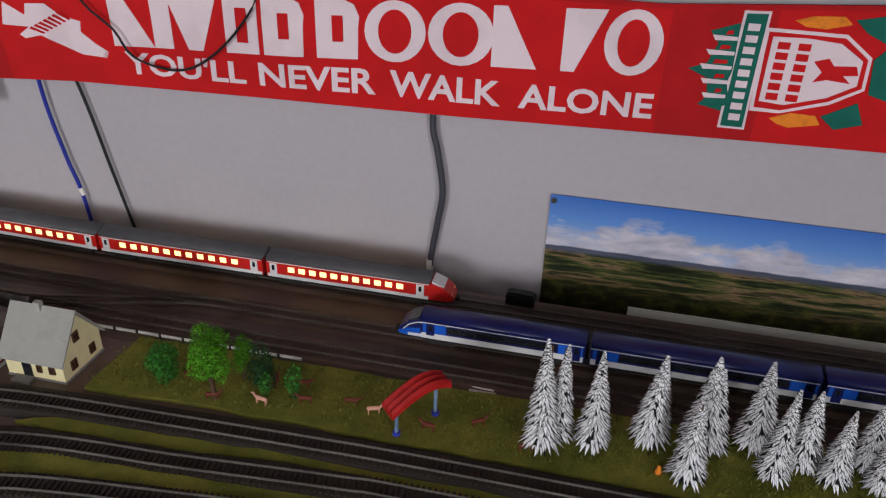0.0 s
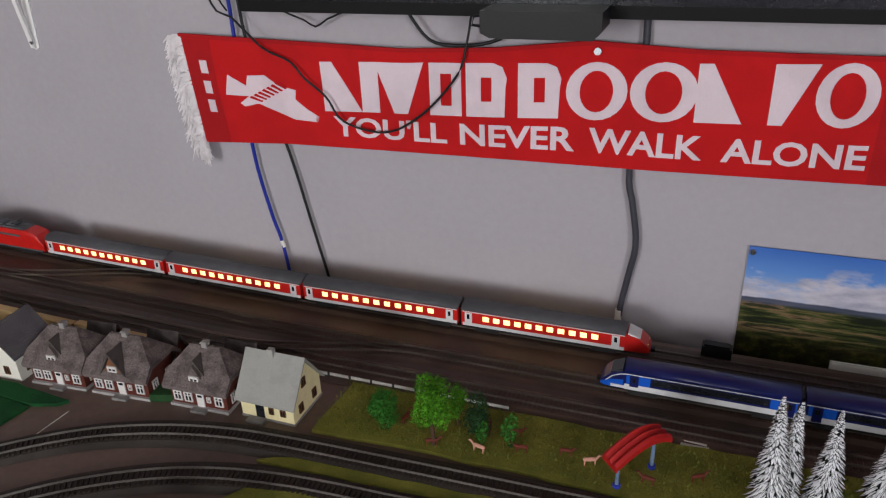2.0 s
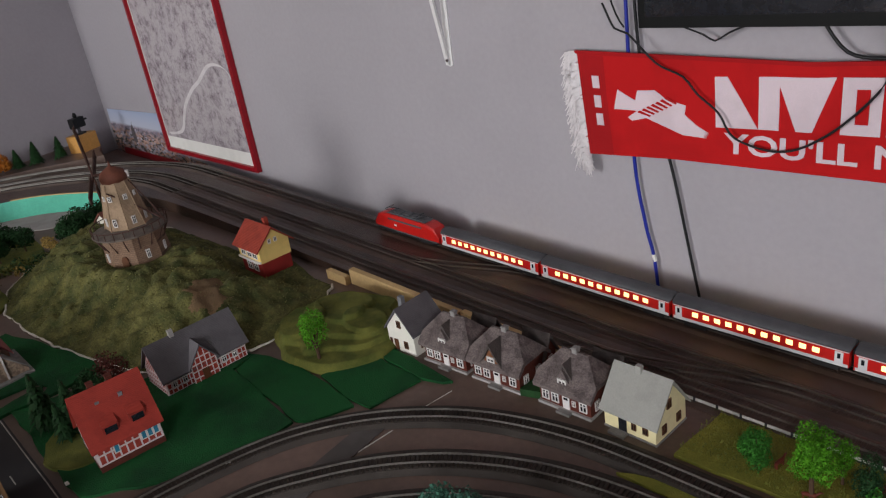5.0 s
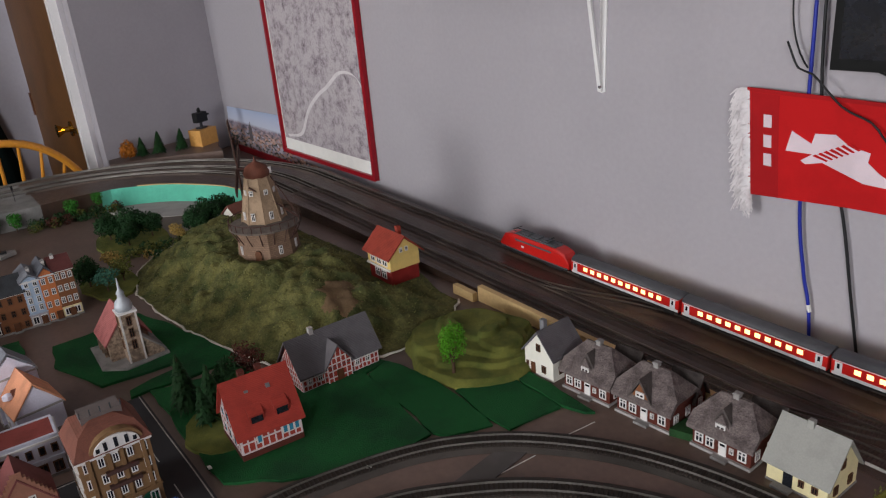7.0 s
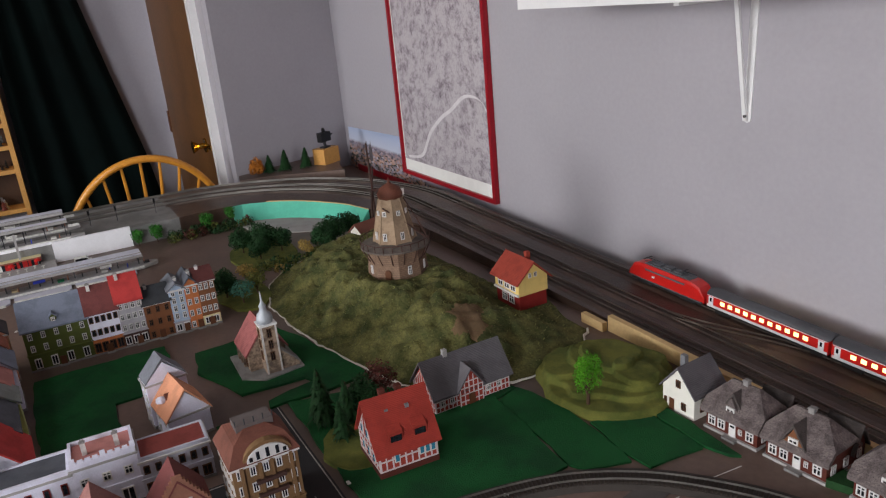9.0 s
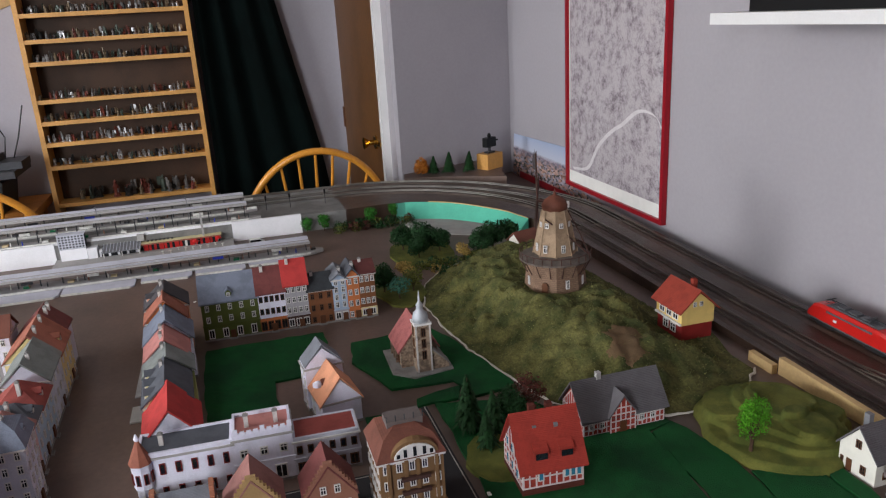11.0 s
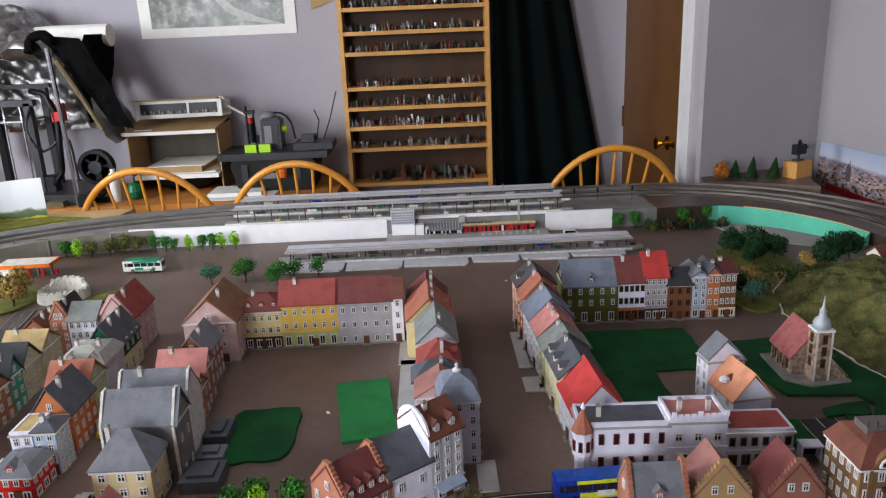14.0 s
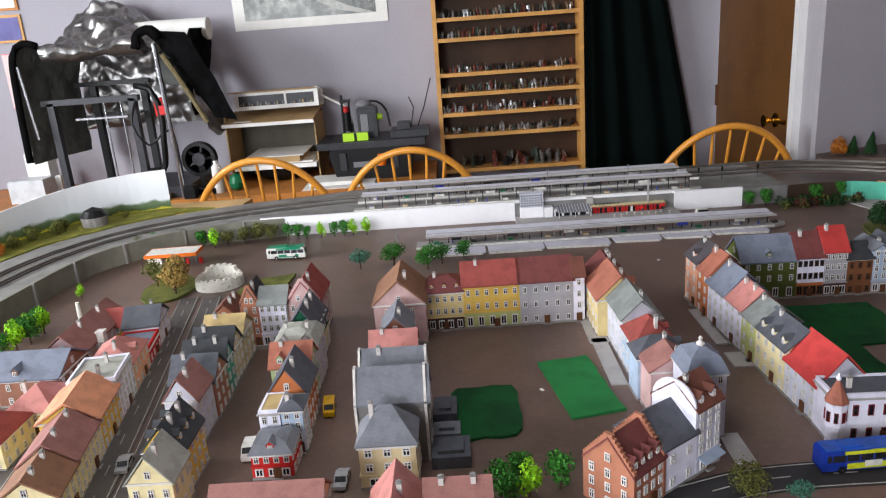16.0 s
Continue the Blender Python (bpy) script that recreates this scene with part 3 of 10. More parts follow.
for y, c in ((-1.126, "paleolive"), (-1.225, "cream")):
    single("shop_awning", Shape().prism([(-0.0, 0.018), (0.014, 0.012), (0.014, 0.0135), (0, 0.0205)], "y", -0.02, 0.02), MATS["wall_" + c], "pale shop awning on a model house front", "awning", pose(-1.3275, y, 0))
store = hx(-1.385, -1.30, -1.062, -0.974, 0.106, 0.036, "stone", "brown", "tall brown sandstone model department store", rt="mansard", rows=3, cols=5, base="stone", base_h=0.03, chim=0, sides="fl", ww=0.008, wh=0.014, bars=1, frame=FRAMEW)
SW = 0.088
part("arched_window", Shape().prism([(0.028 * math.cos(k * math.pi / 12), 0.019 * math.sin(k * math.pi / 12)) for k in range(13)], "y", -0.0045, 0.012), FRAMEW, store, "white arched attic window", m=pose(SW * 0.55, 0.0, 0.108))
for k in range(5):
    a = radians(30 + 30 * k)
    part("glazing_gap", Shape().box(-0.0022, 0.0022, -0.0052, -0.004, 0.002, 0.019 * math.sin(a) * 0.82), GLASSW, store, m=pose(SW * 0.55 + 0.026 * math.cos(a), 0.0, 0.108))
part("gable_hood", Shape().prism([(0.033 * math.cos(k * math.pi / 12), 0.024 * math.sin(k * math.pi / 12)) for k in range(13)], "y", -0.002, 0.02), MATS["wall_stone"], store, m=pose(SW * 0.55, 0.0, 0.1075))
part("roof_terrace", Shape().box(0.02, 0.07, 0.03, 0.06, 0.13, 0.1455), MATS["roof_thatch"], store)
for k in range(5):
    part("terrace_post", Shape().box(-0.0007, 0.0007, -0.0007, 0.0007, 0.1455, 0.154), MATS["roof_black"], store, m=pose(0.02 + 0.0125 * k, 0.03, 0))
for zz in (0.053, 0.074):
    part("balcony", Shape().box(0.028, 0.068, -0.007, -0.001, zz, zz + 0.005), MATS["wall_darkbrown"], store)
for u in (0.012, 0.036, 0.052, 0.078):
    part("pilaster", Shape().box(-0.0025, 0.0025, -0.003, 0, 0.03, 0.104), MATS["wall_stone"], store, m=pose(u, 0, 0))
for k in range(3):
    part("arcade_arch", Shape().prism([(-0.010, 0), (0.010, 0)] + [(0.010 * math.cos(j * math.pi / 8), 0.014 + 0.010 * math.sin(j * math.pi / 8)) for j in range(9)], "y", -0.0025, 0), MATS["wall_darkgreen"], store, "dark green arcade opening", m=pose(0.017 + 0.027 * k, 0, 0.001))
sh = thing("bus_shelter", "small white-framed model shelter at the street corner", "model shelter", pose(-1.488, -1.025, 0.0, 0, 0, 85))
part("roof_slab", Shape().box(-0.016, 0.016, -0.011, 0.011, 0.024, 0.027), MATS["wall_white"], sh)
part("rear_panel", Shape().box(-0.015, 0.015, 0.008, 0.010, 0.003, 0.024), GLASSW, sh)
for u in (-0.015, 0.013):
    part("post", Shape().box(u, u + 0.002, -0.010, -0.008, 0, 0.024), MATS["wall_white"], sh)
    part("side_panel", Shape().box(u, u + 0.002, -0.008, 0.010, 0, 0.022), MATS["wall_white"], sh)

# courtyard block west of the wide street: back row
row((-1.994, -2.004), (-2.0, -1.66), [
    (0.235, H(0.07, 0.088, 0.03, "paleyellow", "maroon", "pale yellow model house with maroon mansard roof", rt="mansard", rows=2, cols=5, base="darkbrown", base_h=0.03, dormer=3, chim=1)),
    (0.355, H(0.08, 0.1, 0.04, "yellow", "red", "bright yellow model house with red roof", rows=2, cols=6, base="paleolive", base_h=0.036, chim=1)),
    (0.34, H(0.08, 0.1, 0.04, "grey", "maroon", "grey model house with dark red roof", rows=3, cols=5, chim=0, bars=1)),
    (0.07, H(0.07, 0.105, 0.03, "white", "brown", "narrow white model house with brown roof", rows=4, cols=1, chim=0)),
])
hx(-2.07, -1.935, -2.112, -2.004, 0.092, 0.05, "pink", "tan", "pink model house with broad tan roof", rows=3, cols=2, chim=1, sides="fr", side_cols=3)
# its east side along the wide street, fronts face the street
dome = house((-1.513, -1.528), (-1.580, -1.531), 0.06, 0.112, 0.035, "lightgrey", "bluegrey", "pale grey corner model house with slate dome roof", rt="mansard", rows=5, cols=3, dormer=1, sides="fl", chim=0)
part("roof_knob", Shape().turn([(0.006, 0.146), (0.007, 0.150), (0.002, 0.154), (0.0035, 0.158), (0.0005, 0.162)], 8), CHIM, dome, m=pose(0.033, 0.03, 0))
row((-1.585, -1.545), (-2.025, -1.558), [
    (0.135, H(0.08, 0.085, 0.025, "pink", "pinkbrown", "brick model house with pinkish roof", rt="x", rows=3, cols=2)),
    (0.13, H(0.085, 0.08, 0.03, "blue", "slate", "pale blue model house with dark grey roof", rt="hip", rows=3, cols=2, dormer=1)),
    (0.20, H(0.075, 0.075, 0.04, "blue", "red", "pale model house with red pyramid roof", rt="hip", rows=3, cols=3, sides="fb", dormer=1)),
    (0.27, H(0.075, 0.09, 0.036, "lightgrey", "greygreen", "cream model house with plain grey end wall", rt="x", rows=3, cols=4, sides="fb", gable_win=False)),
    (0.265, H(0.095, 0.085, 0.046, "paleyellow", "orange", "pale yellow model house with orange-red roof", rt="x", rows=3, cols=4, sides="fb", dormer=1, chim=2)),
])
hx(-2.09, -2.03, -1.65, -1.565, 0.09, 0.04, "lightgrey", "maroon", "pale model house with maroon roof behind the row", rows=3, cols=3, chim=2)
# its front corner
wb = house((-1.418, -1.602), (-1.453, -1.557), 0.075, 0.106, 0.032, "lightgrey", "brown", "grey-white model house with brown roof and shop awning", rt="x", rows=4, cols=3, base="lightgrey", base_h=0.026, dormer=2, sides="fl", ww=0.009)
part("curved_gable", Shape().prism([(0.0, 0.0), (0.0, 0.106)] + [(0.0375 - 0.0375 * math.cos(k * math.pi / 10), 0.106 + 0.038 * math.sin(k * math.pi / 10)) for k in range(11)] + [(0.075, 0.0)], "x", -0.004, -0.0005), MATS["wall_white"], wb, "plain white curved end gable")
part("awning", Shape().prism([(-0.014, 0.021), (0, 0.027), (0, 0.029), (-0.014, 0.023)], "x", 0.004, 0.052), MATS["wall_blue"], wb, "blue shop awning")
house((-1.376, -1.660), (-1.417, -1.603), 0.086, 0.074, 0.036, "white", "slate", "plain white model house with dark slate roof", rt="x", rows=2, cols=2, chim=0, sides="fr", door=False, gable_win=False)
house((-1.329, -1.712), (-1.375, -1.661), 0.08, 0.066, 0.042, "terracotta", "maroon", "brick model house with stepped gables and dormers", rt="x", step=True, rows=3, cols=4, chim=0, dormer=4, sides="fl", side_cols=3)
# its west side
hx(-1.497, -1.430, -2.088, -2.004, 0.072, 0.048, "sand", "grey", "cream model house with hipped grey roof and shutters", rt="hip", rows=2, cols=3, base="sand", base_h=0.022, chim=1, sides="fr", ww=0.012)
# hall and annexe: the walls' shade is put into their darker grey
hx(-1.560, -1.500, -2.095, -1.985, 0.105, 0.042, "shadedgrey", "grey", "grey model hall with stone parapet gables", rt="x", rows=2, cols=3, sides="r", chim=0, side_cols=2, gable_win=False)
hx(-1.632, -1.563, -2.09, -1.99, 0.105, 0.042, "shadedgrey", "grey", "grey model annexe with a ridge crest", rt="x", rows=2, cols=3, sides="r", chim=1, side_cols=2, gable_win=False)
for x in (-1.53, -1.597):
    for y in (-2.095, -1.987):
        single("parapet_gable", Shape().prism([(-0.034, 0), (0.034, 0), (0.034, 0.104), (0.006, 0.150), (-0.006, 0.150), (-0.034, 0.104)], "y", -0.002, 0.002), CHIM, "pale stone parapet gable at the hall's end", "gable", pose(x, y - 0.002, 0), "parapet gables")
hx(-1.735, -1.655, -2.09, -2.01, 0.062, 0.028, "terracotta", "rose", "low brick model house with rose roof", rt="x", rows=2, cols=3, chim=2, sides="fr")
hx(-1.80, -1.740, -2.10, -2.015, 0.075, 0.03, "brick", "rose", "brick model house with weathered rose roof", rt="x", rows=3, cols=3, chim=1, sides="fr")
hx(-1.905, -1.815, -2.088, -2.028, 0.078, 0.034, "brick", "grey", "dark brick model house with slate roof", rt="y", rows=3, cols=3, sides="fr", side_cols=4)

# western rows: the row along the open strip
hx(-1.535, -1.470, -2.260, -2.198, 0.044, 0.018, "red", "grey", "red model shop with curved grey roof", rt="mansard", rows=1, cols=4, base="red", base_h=0.022, sides="fr", dormer=1, chim=0)
hx(-1.600, -1.538, -2.260, -2.226, 0.076, 0.004, "white", "sand", "white model block with flat yellow roof", rt="flat", rows=3, cols=2, chim=0)
hx(-1.585, -1.538, -2.224, -2.190, 0.078, 0.012, "blue", "slate", "blue-grey model house with slate roof", rt="hip", rows=4, cols=2, sides="fr")
hx(-1.690, -1.602, -2.258, -2.194, 0.076, 0.044, "orange", "slate", "orange-gabled model house with slate roof", rows=3, cols=3, sides="fr", side_cols=4)
hx(-1.760, -1.693, -2.276, -2.204, 0.08, 0.032, "palegreen", "orange", "pale green model house with orange roof and dormers", rt="x", rows=3, cols=3, dormer=2, sides="fr")
hx(-1.850, -1.763, -2.286, -2.204, 0.088, 0.026, "lightgrey", "lightgrey", "pale model house with grey dormered roof and balconies", rt="mansard", rows=4, cols=3, dormer=2, sides="fr", chim=2)
hx(-1.970, -1.862, -2.282, -2.218, 0.078, 0.044, "darkgreen", "slate", "half-timbered model house with dark green gable", rows=2, cols=3, base="cream", base_h=0.05, sides="fr", side_cols=4, chim=2)
hx(-2.105, -1.980, -2.302, -2.234, 0.092, 0.046, "pink", "red", "pale pink model house with red steep roof and ornate gable", step=True, rows=4, cols=3, sides="fr", side_cols=4)
hx(-2.045, -1.965, -2.362, -2.304, 0.098, 0.026, "white", "greygreen", "white model house with flat grey-green roof", rt="x", rows=3, cols=4, base="white", base_h=0.03, chim=0, gable_win=False)
hx(-2.055, -1.975, -2.402, -2.364, 0.096, 0.036, "terracotta", "black", "orange-brick model house with stepped gable", rows=4, cols=2, step=True, ww=0.007)
# the row on the road
hx(-2.065, -1.985, -2.482, -2.408, 0.062, 0.034, "terracotta", "brown", "brick model house with brown roof", rows=2, cols=3, chim=2, sides="fr")
hx(-1.950, -1.868, -2.455, -2.376, 0.072, 0.03, "sand", "sand", "sand-coloured model house with pale tiled roof", rt="x", rows=3, cols=3, sides="fr")
hx(-1.866, -1.795, -2.452, -2.376, 0.07, 0.038, "sand", "black", "sand-coloured model house with black dormered roof", rt="x", rows=3, cols=3, dormer=2, sides="fr")
hx(-1.793, -1.748, -2.452, -2.374, 0.074, 0.034, "teal", "black", "narrow turquoise model house with black roof", rt="x", rows=3, cols=3, sides="fr", chim=2)
hx(-1.745, -1.668, -2.450, -2.372, 0.072, 0.036, "terracotta", "slate", "terracotta model house with slate roof", rt="x", rows=3, cols=3, sides="fr", chim=1)
hx(-1.665, -1.588, -2.430, -2.374, 0.082, 0.038, "lightgrey", "pinkbrown", "pale grey model house with pink-brown roof", rows=3, cols=2, sides="fr", side_cols=3)
hx(-1.535, -1.448, -2.412, -2.350, 0.074, 0.038, "yellow", "black", "yellow model house with black dormered roof", rt="y", rows=3, cols=3, dormer=3, sides="fr", side_cols=4, chim=2)
hx(-1.445, -1.378, -2.408, -2.344, 0.068, 0.04, "cream", "lightgrey", "pale stone model house with grey roof", rows=2, cols=3, sides="fr", chim=1)
row((-1.375, -2.507), (-2.145, -2.625), [
    (0.11, H(0.085, 0.055, 0.03, "cream", "tan", "cream model terrace house with tan roof", rt="x", rows=3, cols=4, chim=2, sides="fl")),
    (0.15, H(0.085, 0.06, 0.032, "cream", "pinkbrown", "cream model terrace house with weathered brown roof", rt="x", rows=3, cols=6, chim=2)),
    (0.145, H(0.095, 0.068, 0.03, "yellow", "peach", "yellow model terrace house with peach roof", rt="x", rows=3, cols=5, chim=0, over=0.006)),
    (0.135, H(0.085, 0.078, 0.006, "white", "lightgrey", "pale flat-roofed model block", rt="flat", rows=4, cols=5, chim=2)),
    (0.15, H(0.085, 0.058, 0.034, "peach", "rose", "peach model house with rose roof", rt="hip", rows=2, cols=4, dormer=1)),
    (0.13, H(0.075, 0.036, 0.006, "red", "bluegrey", "low red model shop with flat grey roof", rt="flat", rows=1, cols=4, chim=0)),
    (0.13, H(0.075, 0.05, 0.03, "white", "slate", "white model house with dark slate roof", rt="y", rows=2, cols=3)),
])
hx(-1.875, -1.755, -2.87, -2.70, 0.056, 0.032, "brick", "bluegrey", "red-brick model hall with pale grey roof", rt="x", rows=2, cols=6, chim=0, sides="fr", dormer=1)
hx(-2.10, -1.885, -2.80, -2.712, 0.05, 0.036, "pink", "pinkbrown", "pink-walled model house with long brown roof", rows=2, cols=3, sides="fr", side_cols=6, chim=2)
hx(-2.09, -2.03, -2.735, -2.68, 0.045, 0.03, "yellow", "red", "yellow-gabled model house with red roof", rt="x", rows=2, cols=3, chim=0, sides="fr")
hx(-1.730, -1.635, -2.735, -2.65, 0.05, 0.034, "cream", "rose", "cream model house with rose hipped roof", rt="hip", rows=2, cols=4, sides="fr")
hx(-1.630, -1.535, -2.775, -2.685, 0.05, 0.036, "cream", "red", "cream model house with red hipped roof", rt="hip", rows=2, cols=4, sides="fr")
chm = thing("factory_chimney", "square white model factory chimney", "model chimney", pose(-1.925, -2.69, 0))
part("shaft", Shape().loft([[(-0.010, -0.010, 0), (0.010, -0.010, 0), (0.010, 0.010, 0), (-0.010, 0.010, 0)], [(-0.007, -0.007, 0.075), (0.007, -0.007, 0.075), (0.007, 0.007, 0.075), (-0.007, 0.007, 0.075)]]), CHIM, chm)
part("rim", Shape().box(-0.009, 0.009, -0.009, 0.009, 0.075, 0.079), CHIM, chm)
# nearest row below the square
hx(-1.372, -1.288, -2.268, -2.122, 0.054, 0.034, "peach", "pinkbrown", "peach model house with long pink roof", rt="x", rows=2, cols=6, chim=0, sides="fr")
hx(-1.345, -1.262, -2.058, -1.990, 0.058, 0.042, "cream", "rose", "cream model house with rose gabled roof", rows=2, cols=3, chim=1, sides="fr")
hx(-1.355, -1.275, -1.985, -1.902, 0.058, 0.032, "cream", "pinkbrown", "cream model house with weathered pink roof and two chimneys", rt="x", rows=2, cols=4, chim=2, sides="fr")

# ---- grass mats, fields and roads ----


def slab(name, pts, z0, z1, material, label, category="", kind="structure"):
    return tagged(part(name, Shape().prism(pts, "z", z0, z1), material), label, category, "", kind)


def ragged(pts, amp=0.004, step=0.025):
    """The outline with an uneven, cut edge."""
    out = []
    for i, p in enumerate(pts):
        q = pts[(i + 1) % len(pts)]
        n = max(1, int(math.hypot(q[0] - p[0], q[1] - p[1]) / step))
        out += [(p[0] + (q[0] - p[0]) * k / n + rnd(-amp, amp), p[1] + (q[1] - p[1]) * k / n + rnd(-amp, amp)) for k in range(n)]
    return out


slab("grass_mat", ragged([(-0.700, -0.372), (-0.692, -0.266), (0.8, -0.25), (0.8, -0.366), (-0.59, -0.364)], 0.002), 0.0, 0.005, MEADOW, "olive-green meadow grass mat beside the tracks", "grass mat")
slab("grass_strip", ragged([(-0.737, -0.440), (-0.717, -0.427), (-0.695, -0.423), (-0.562, -0.417), (-0.433, -0.411), (0.8, -0.406), (0.8, -0.414), (-0.427, -0.421), (-0.551, -0.434), (-0.685, -0.438)], 0.0015), 0.0, 0.005, MEADOW, "strip of meadow grass between two tracks", "grass strip")
slab("grass_strip", ragged([(-0.738, -0.503), (-0.721, -0.482), (-0.658, -0.471), (-0.533, -0.466), (-0.30, -0.452), (0.8, -0.448), (0.8, -0.460), (-0.30, -0.468), (-0.524, -0.482), (-0.642, -0.494), (-0.719, -0.512)], 0.0015), 0.0, 0.005, MEADOW, "strip of meadow grass between two tracks", "grass strip")
FIELDS = (
    ((-1.60, -0.905), (-1.275, -0.905), (-1.245, -0.86), (-1.19, -0.79), (-1.165, -0.68), (-1.170, -0.625), (-1.385, -0.608), (-1.40, -0.56), (-1.47, -0.60), (-1.50, -0.72), (-1.56, -0.75)),
    ((-1.382, -0.605), (-1.172, -0.622), (-1.150, -0.614), (-1.124, -0.544), (-1.237, -0.534), (-1.31, -0.532), (-1.396, -0.555)),
    ((-1.236, -0.531), (-1.122, -0.541), (-1.100, -0.535), (-1.090, -0.443), (-1.226, -0.436)),
    ((-1.229, -0.432), (-1.088, -0.440), (-1.053, -0.430), (-1.045, -0.414), (-1.222, -0.405)),
    ((-2.0, -1.30), (-1.80, -1.30), (-1.52, -1.29), (-1.52, -1.17), (-1.80, -1.17), (-1.80, -1.05), (-2.0, -1.05)),
    ((-1.916, -1.002), (-1.92, -0.918), (-1.947, -0.829), (-1.857, -0.80), (-1.775, -0.78), (-1.692, -0.76), (-1.603, -0.745), (-1.60, -0.86), (-1.637, -0.839), (-1.672, -0.848), (-1.673, -0.905), (-1.678, -0.966), (-1.822, -1.014)),
    ((-1.625, -0.931), (-1.643, -0.894), (-1.645, -0.845), (-1.603, -0.858), (-1.603, -0.910), (-1.603, -0.935)),
    ((-1.60, -1.03), (-1.50, -1.03), (-1.50, -0.99), (-1.60, -0.99)),
)
for pts in FIELDS:
    slab("field", ragged(pts, 0.003), 0.0, rnd(0.0035, 0.006), FIELD, "dark green flocked field mat on the baseboard", "field mat")
slab("field", ragged([(-1.715, -1.94), (-1.70, -1.952), (-1.56, -1.945), (-1.542, -1.925), (-1.552, -1.85), (-1.57, -1.838), (-1.69, -1.833), (-1.718, -1.845)], 0.004), 0.0, 0.005, FIELD, "dark green lawn mat in the courtyard", "lawn mat")
slab("lawn", ragged([(-1.802, -1.785), (-1.821, -1.689), (-1.609, -1.659), (-1.592, -1.753)], 0.002), 0.0, 0.005, LAWN, "bright green lawn mat in the courtyard", "lawn mat")
slab("hedge_patch", ragged([(-0.94, -0.38), (-0.905, -0.372), (-0.905, -0.345), (-0.94, -0.345)], 0.002), 0.0, 0.012, LEAF_DARK, "dark green hedge between two cottages", "hedge")


WORN = mat("worn_road_paint", (168, 164, 158), 0.8, 0.3, 90, 500, 0.0)


def road(name, pts, width, label, dashes=True, edge=True):
    """A strip of asphalt along pts, with its painted lines as parts."""
    path = smooth_path([(x, y, 0) for x, y in pts], 0.03)
    rd = thing(name, label, "model road", kind="structure")
    n = len(path)
    side = []
    for i, p in enumerate(path):
        d = (path[min(i + 1, n - 1)] - path[max(i - 1, 0)]).normalized()
        side.append(Vector((-d.y, d.x, 0)))

    def strip(a, b, z, i0=0, i1=n):
        s = Shape()
        for i in range(i0, i1 - 1):
            q = [path[i] + side[i] * a, path[i + 1] + side[i + 1] * a, path[i + 1] + side[i + 1] * b, path[i] + side[i] * b]
            s.add([(v.x, v.y, 0.0) for v in q] + [(v.x, v.y, z) for v in q], [(4, 5, 6, 7), (0, 1, 5, 4), (2, 3, 7, 6), (3, 0, 4, 7), (1, 2, 6, 5)])
        return s
    part("asphalt", strip(-width / 2, width / 2, 0.0015), GREYROAD if "grey" in label else ASPHALT, rd)
    if edge:
        for e in (-1, 1):
            part("edge_line", strip(e * width * 0.43, e * width * 0.43 + 0.0016, 0.0021), WORN, rd)
    if dashes:
        for i in range(0, n - 1, 3):
            part("centre_dash", strip(-0.0008, 0.0008, 0.0021, i, i + 2), WORN, rd)
    return rd


road("model_road", [(-1.60, -0.957), (-1.45, -0.956), (-1.28, -0.955), (-0.95, -0.96)], 0.072, "dark asphalt model street with white lines")
road("model_road", [(-1.405, -0.99), (-1.405, -1.3), (-1.40, -1.5), (-1.37, -1.62), (-1.33, -1.75)], 0.062, "dark asphalt model street along the shops")
road("model_road", [(-1.05, -2.405), (-1.45, -2.445), (-2.12, -2.55), (-2.3, -2.58)], 0.05, "grey dual model street with white lines")
road("model_road", [(-1.05, -2.455), (-1.45, -2.50), (-2.12, -2.61), (-2.3, -2.64)], 0.05, "grey dual model street with white lines")
road("model_road", [(-1.20, -2.64), (-1.6, -2.70), (-2.1, -2.79)], 0.04, "grey model side street", dashes=False)
road("model_road", [(-1.066, -0.545), (-1.060, -0.575), (-1.047, -0.656), (-1.030, -0.75), (-1.00, -0.86)], 0.038, "faded grey model lane across the loop", dashes=False, edge=False)
for x0, y0, x1, y1 in ((-1.031, -0.432, -1.036, -0.486), (-1.033, -0.548, -1.037, -0.626)):
    d = Vector((x1 - x0, y1 - y0, 0)).normalized()
    n = Vector((-d.y, d.x, 0)) * 0.0006
    tagged(part("chalk_line", Shape().prism([(x0 + n.x, y0 + n.y), (x1 + n.x, y1 + n.y), (x1 - n.x, y1 - n.y), (x0 - n.x, y0 - n.y)], "z", 0, 0.0008), LINE), "faint white chalk line on the brown board", "chalk line", "", "structure")
# grey pavement slabs along the wide street
for x0, x1, y0, y1 in ((-1.80, -1.74, -1.428, -1.39), (-2.02, -1.84, -1.428, -1.405), (-1.52, -1.44, -1.535, -1.505), (-1.9, -1.7, -1.665, -1.635), (-2.03, -1.88, -1.67, -1.63)):
    setting("pavement", Shape().box(x0, x1, y0, y1, 0, 0.003), CONCRETE, "grey card pavement")
for x0, x1, y0, y1, h, mm in ((-1.66, -1.60, -1.985, -1.945, 0.02, "roof_slate"), (-1.59, -1.55, -1.985, -1.94, 0.012, "roof_grey"), (-1.53, -1.47, -1.985, -1.925, 0.02, "roof_slate")):
    single("yard_shed", Shape().box(x0, x1, y0, y1, 0, h).box(x0 + 0.01, x1 - 0.01, y0 + 0.01, y1 - 0.01, h, h + 0.006), MATS[mm], "low grey model shed behind the hall", "model shed")

# ---- trackbed ----
RISE = 0.055
CX, CY = -2.5, -0.8


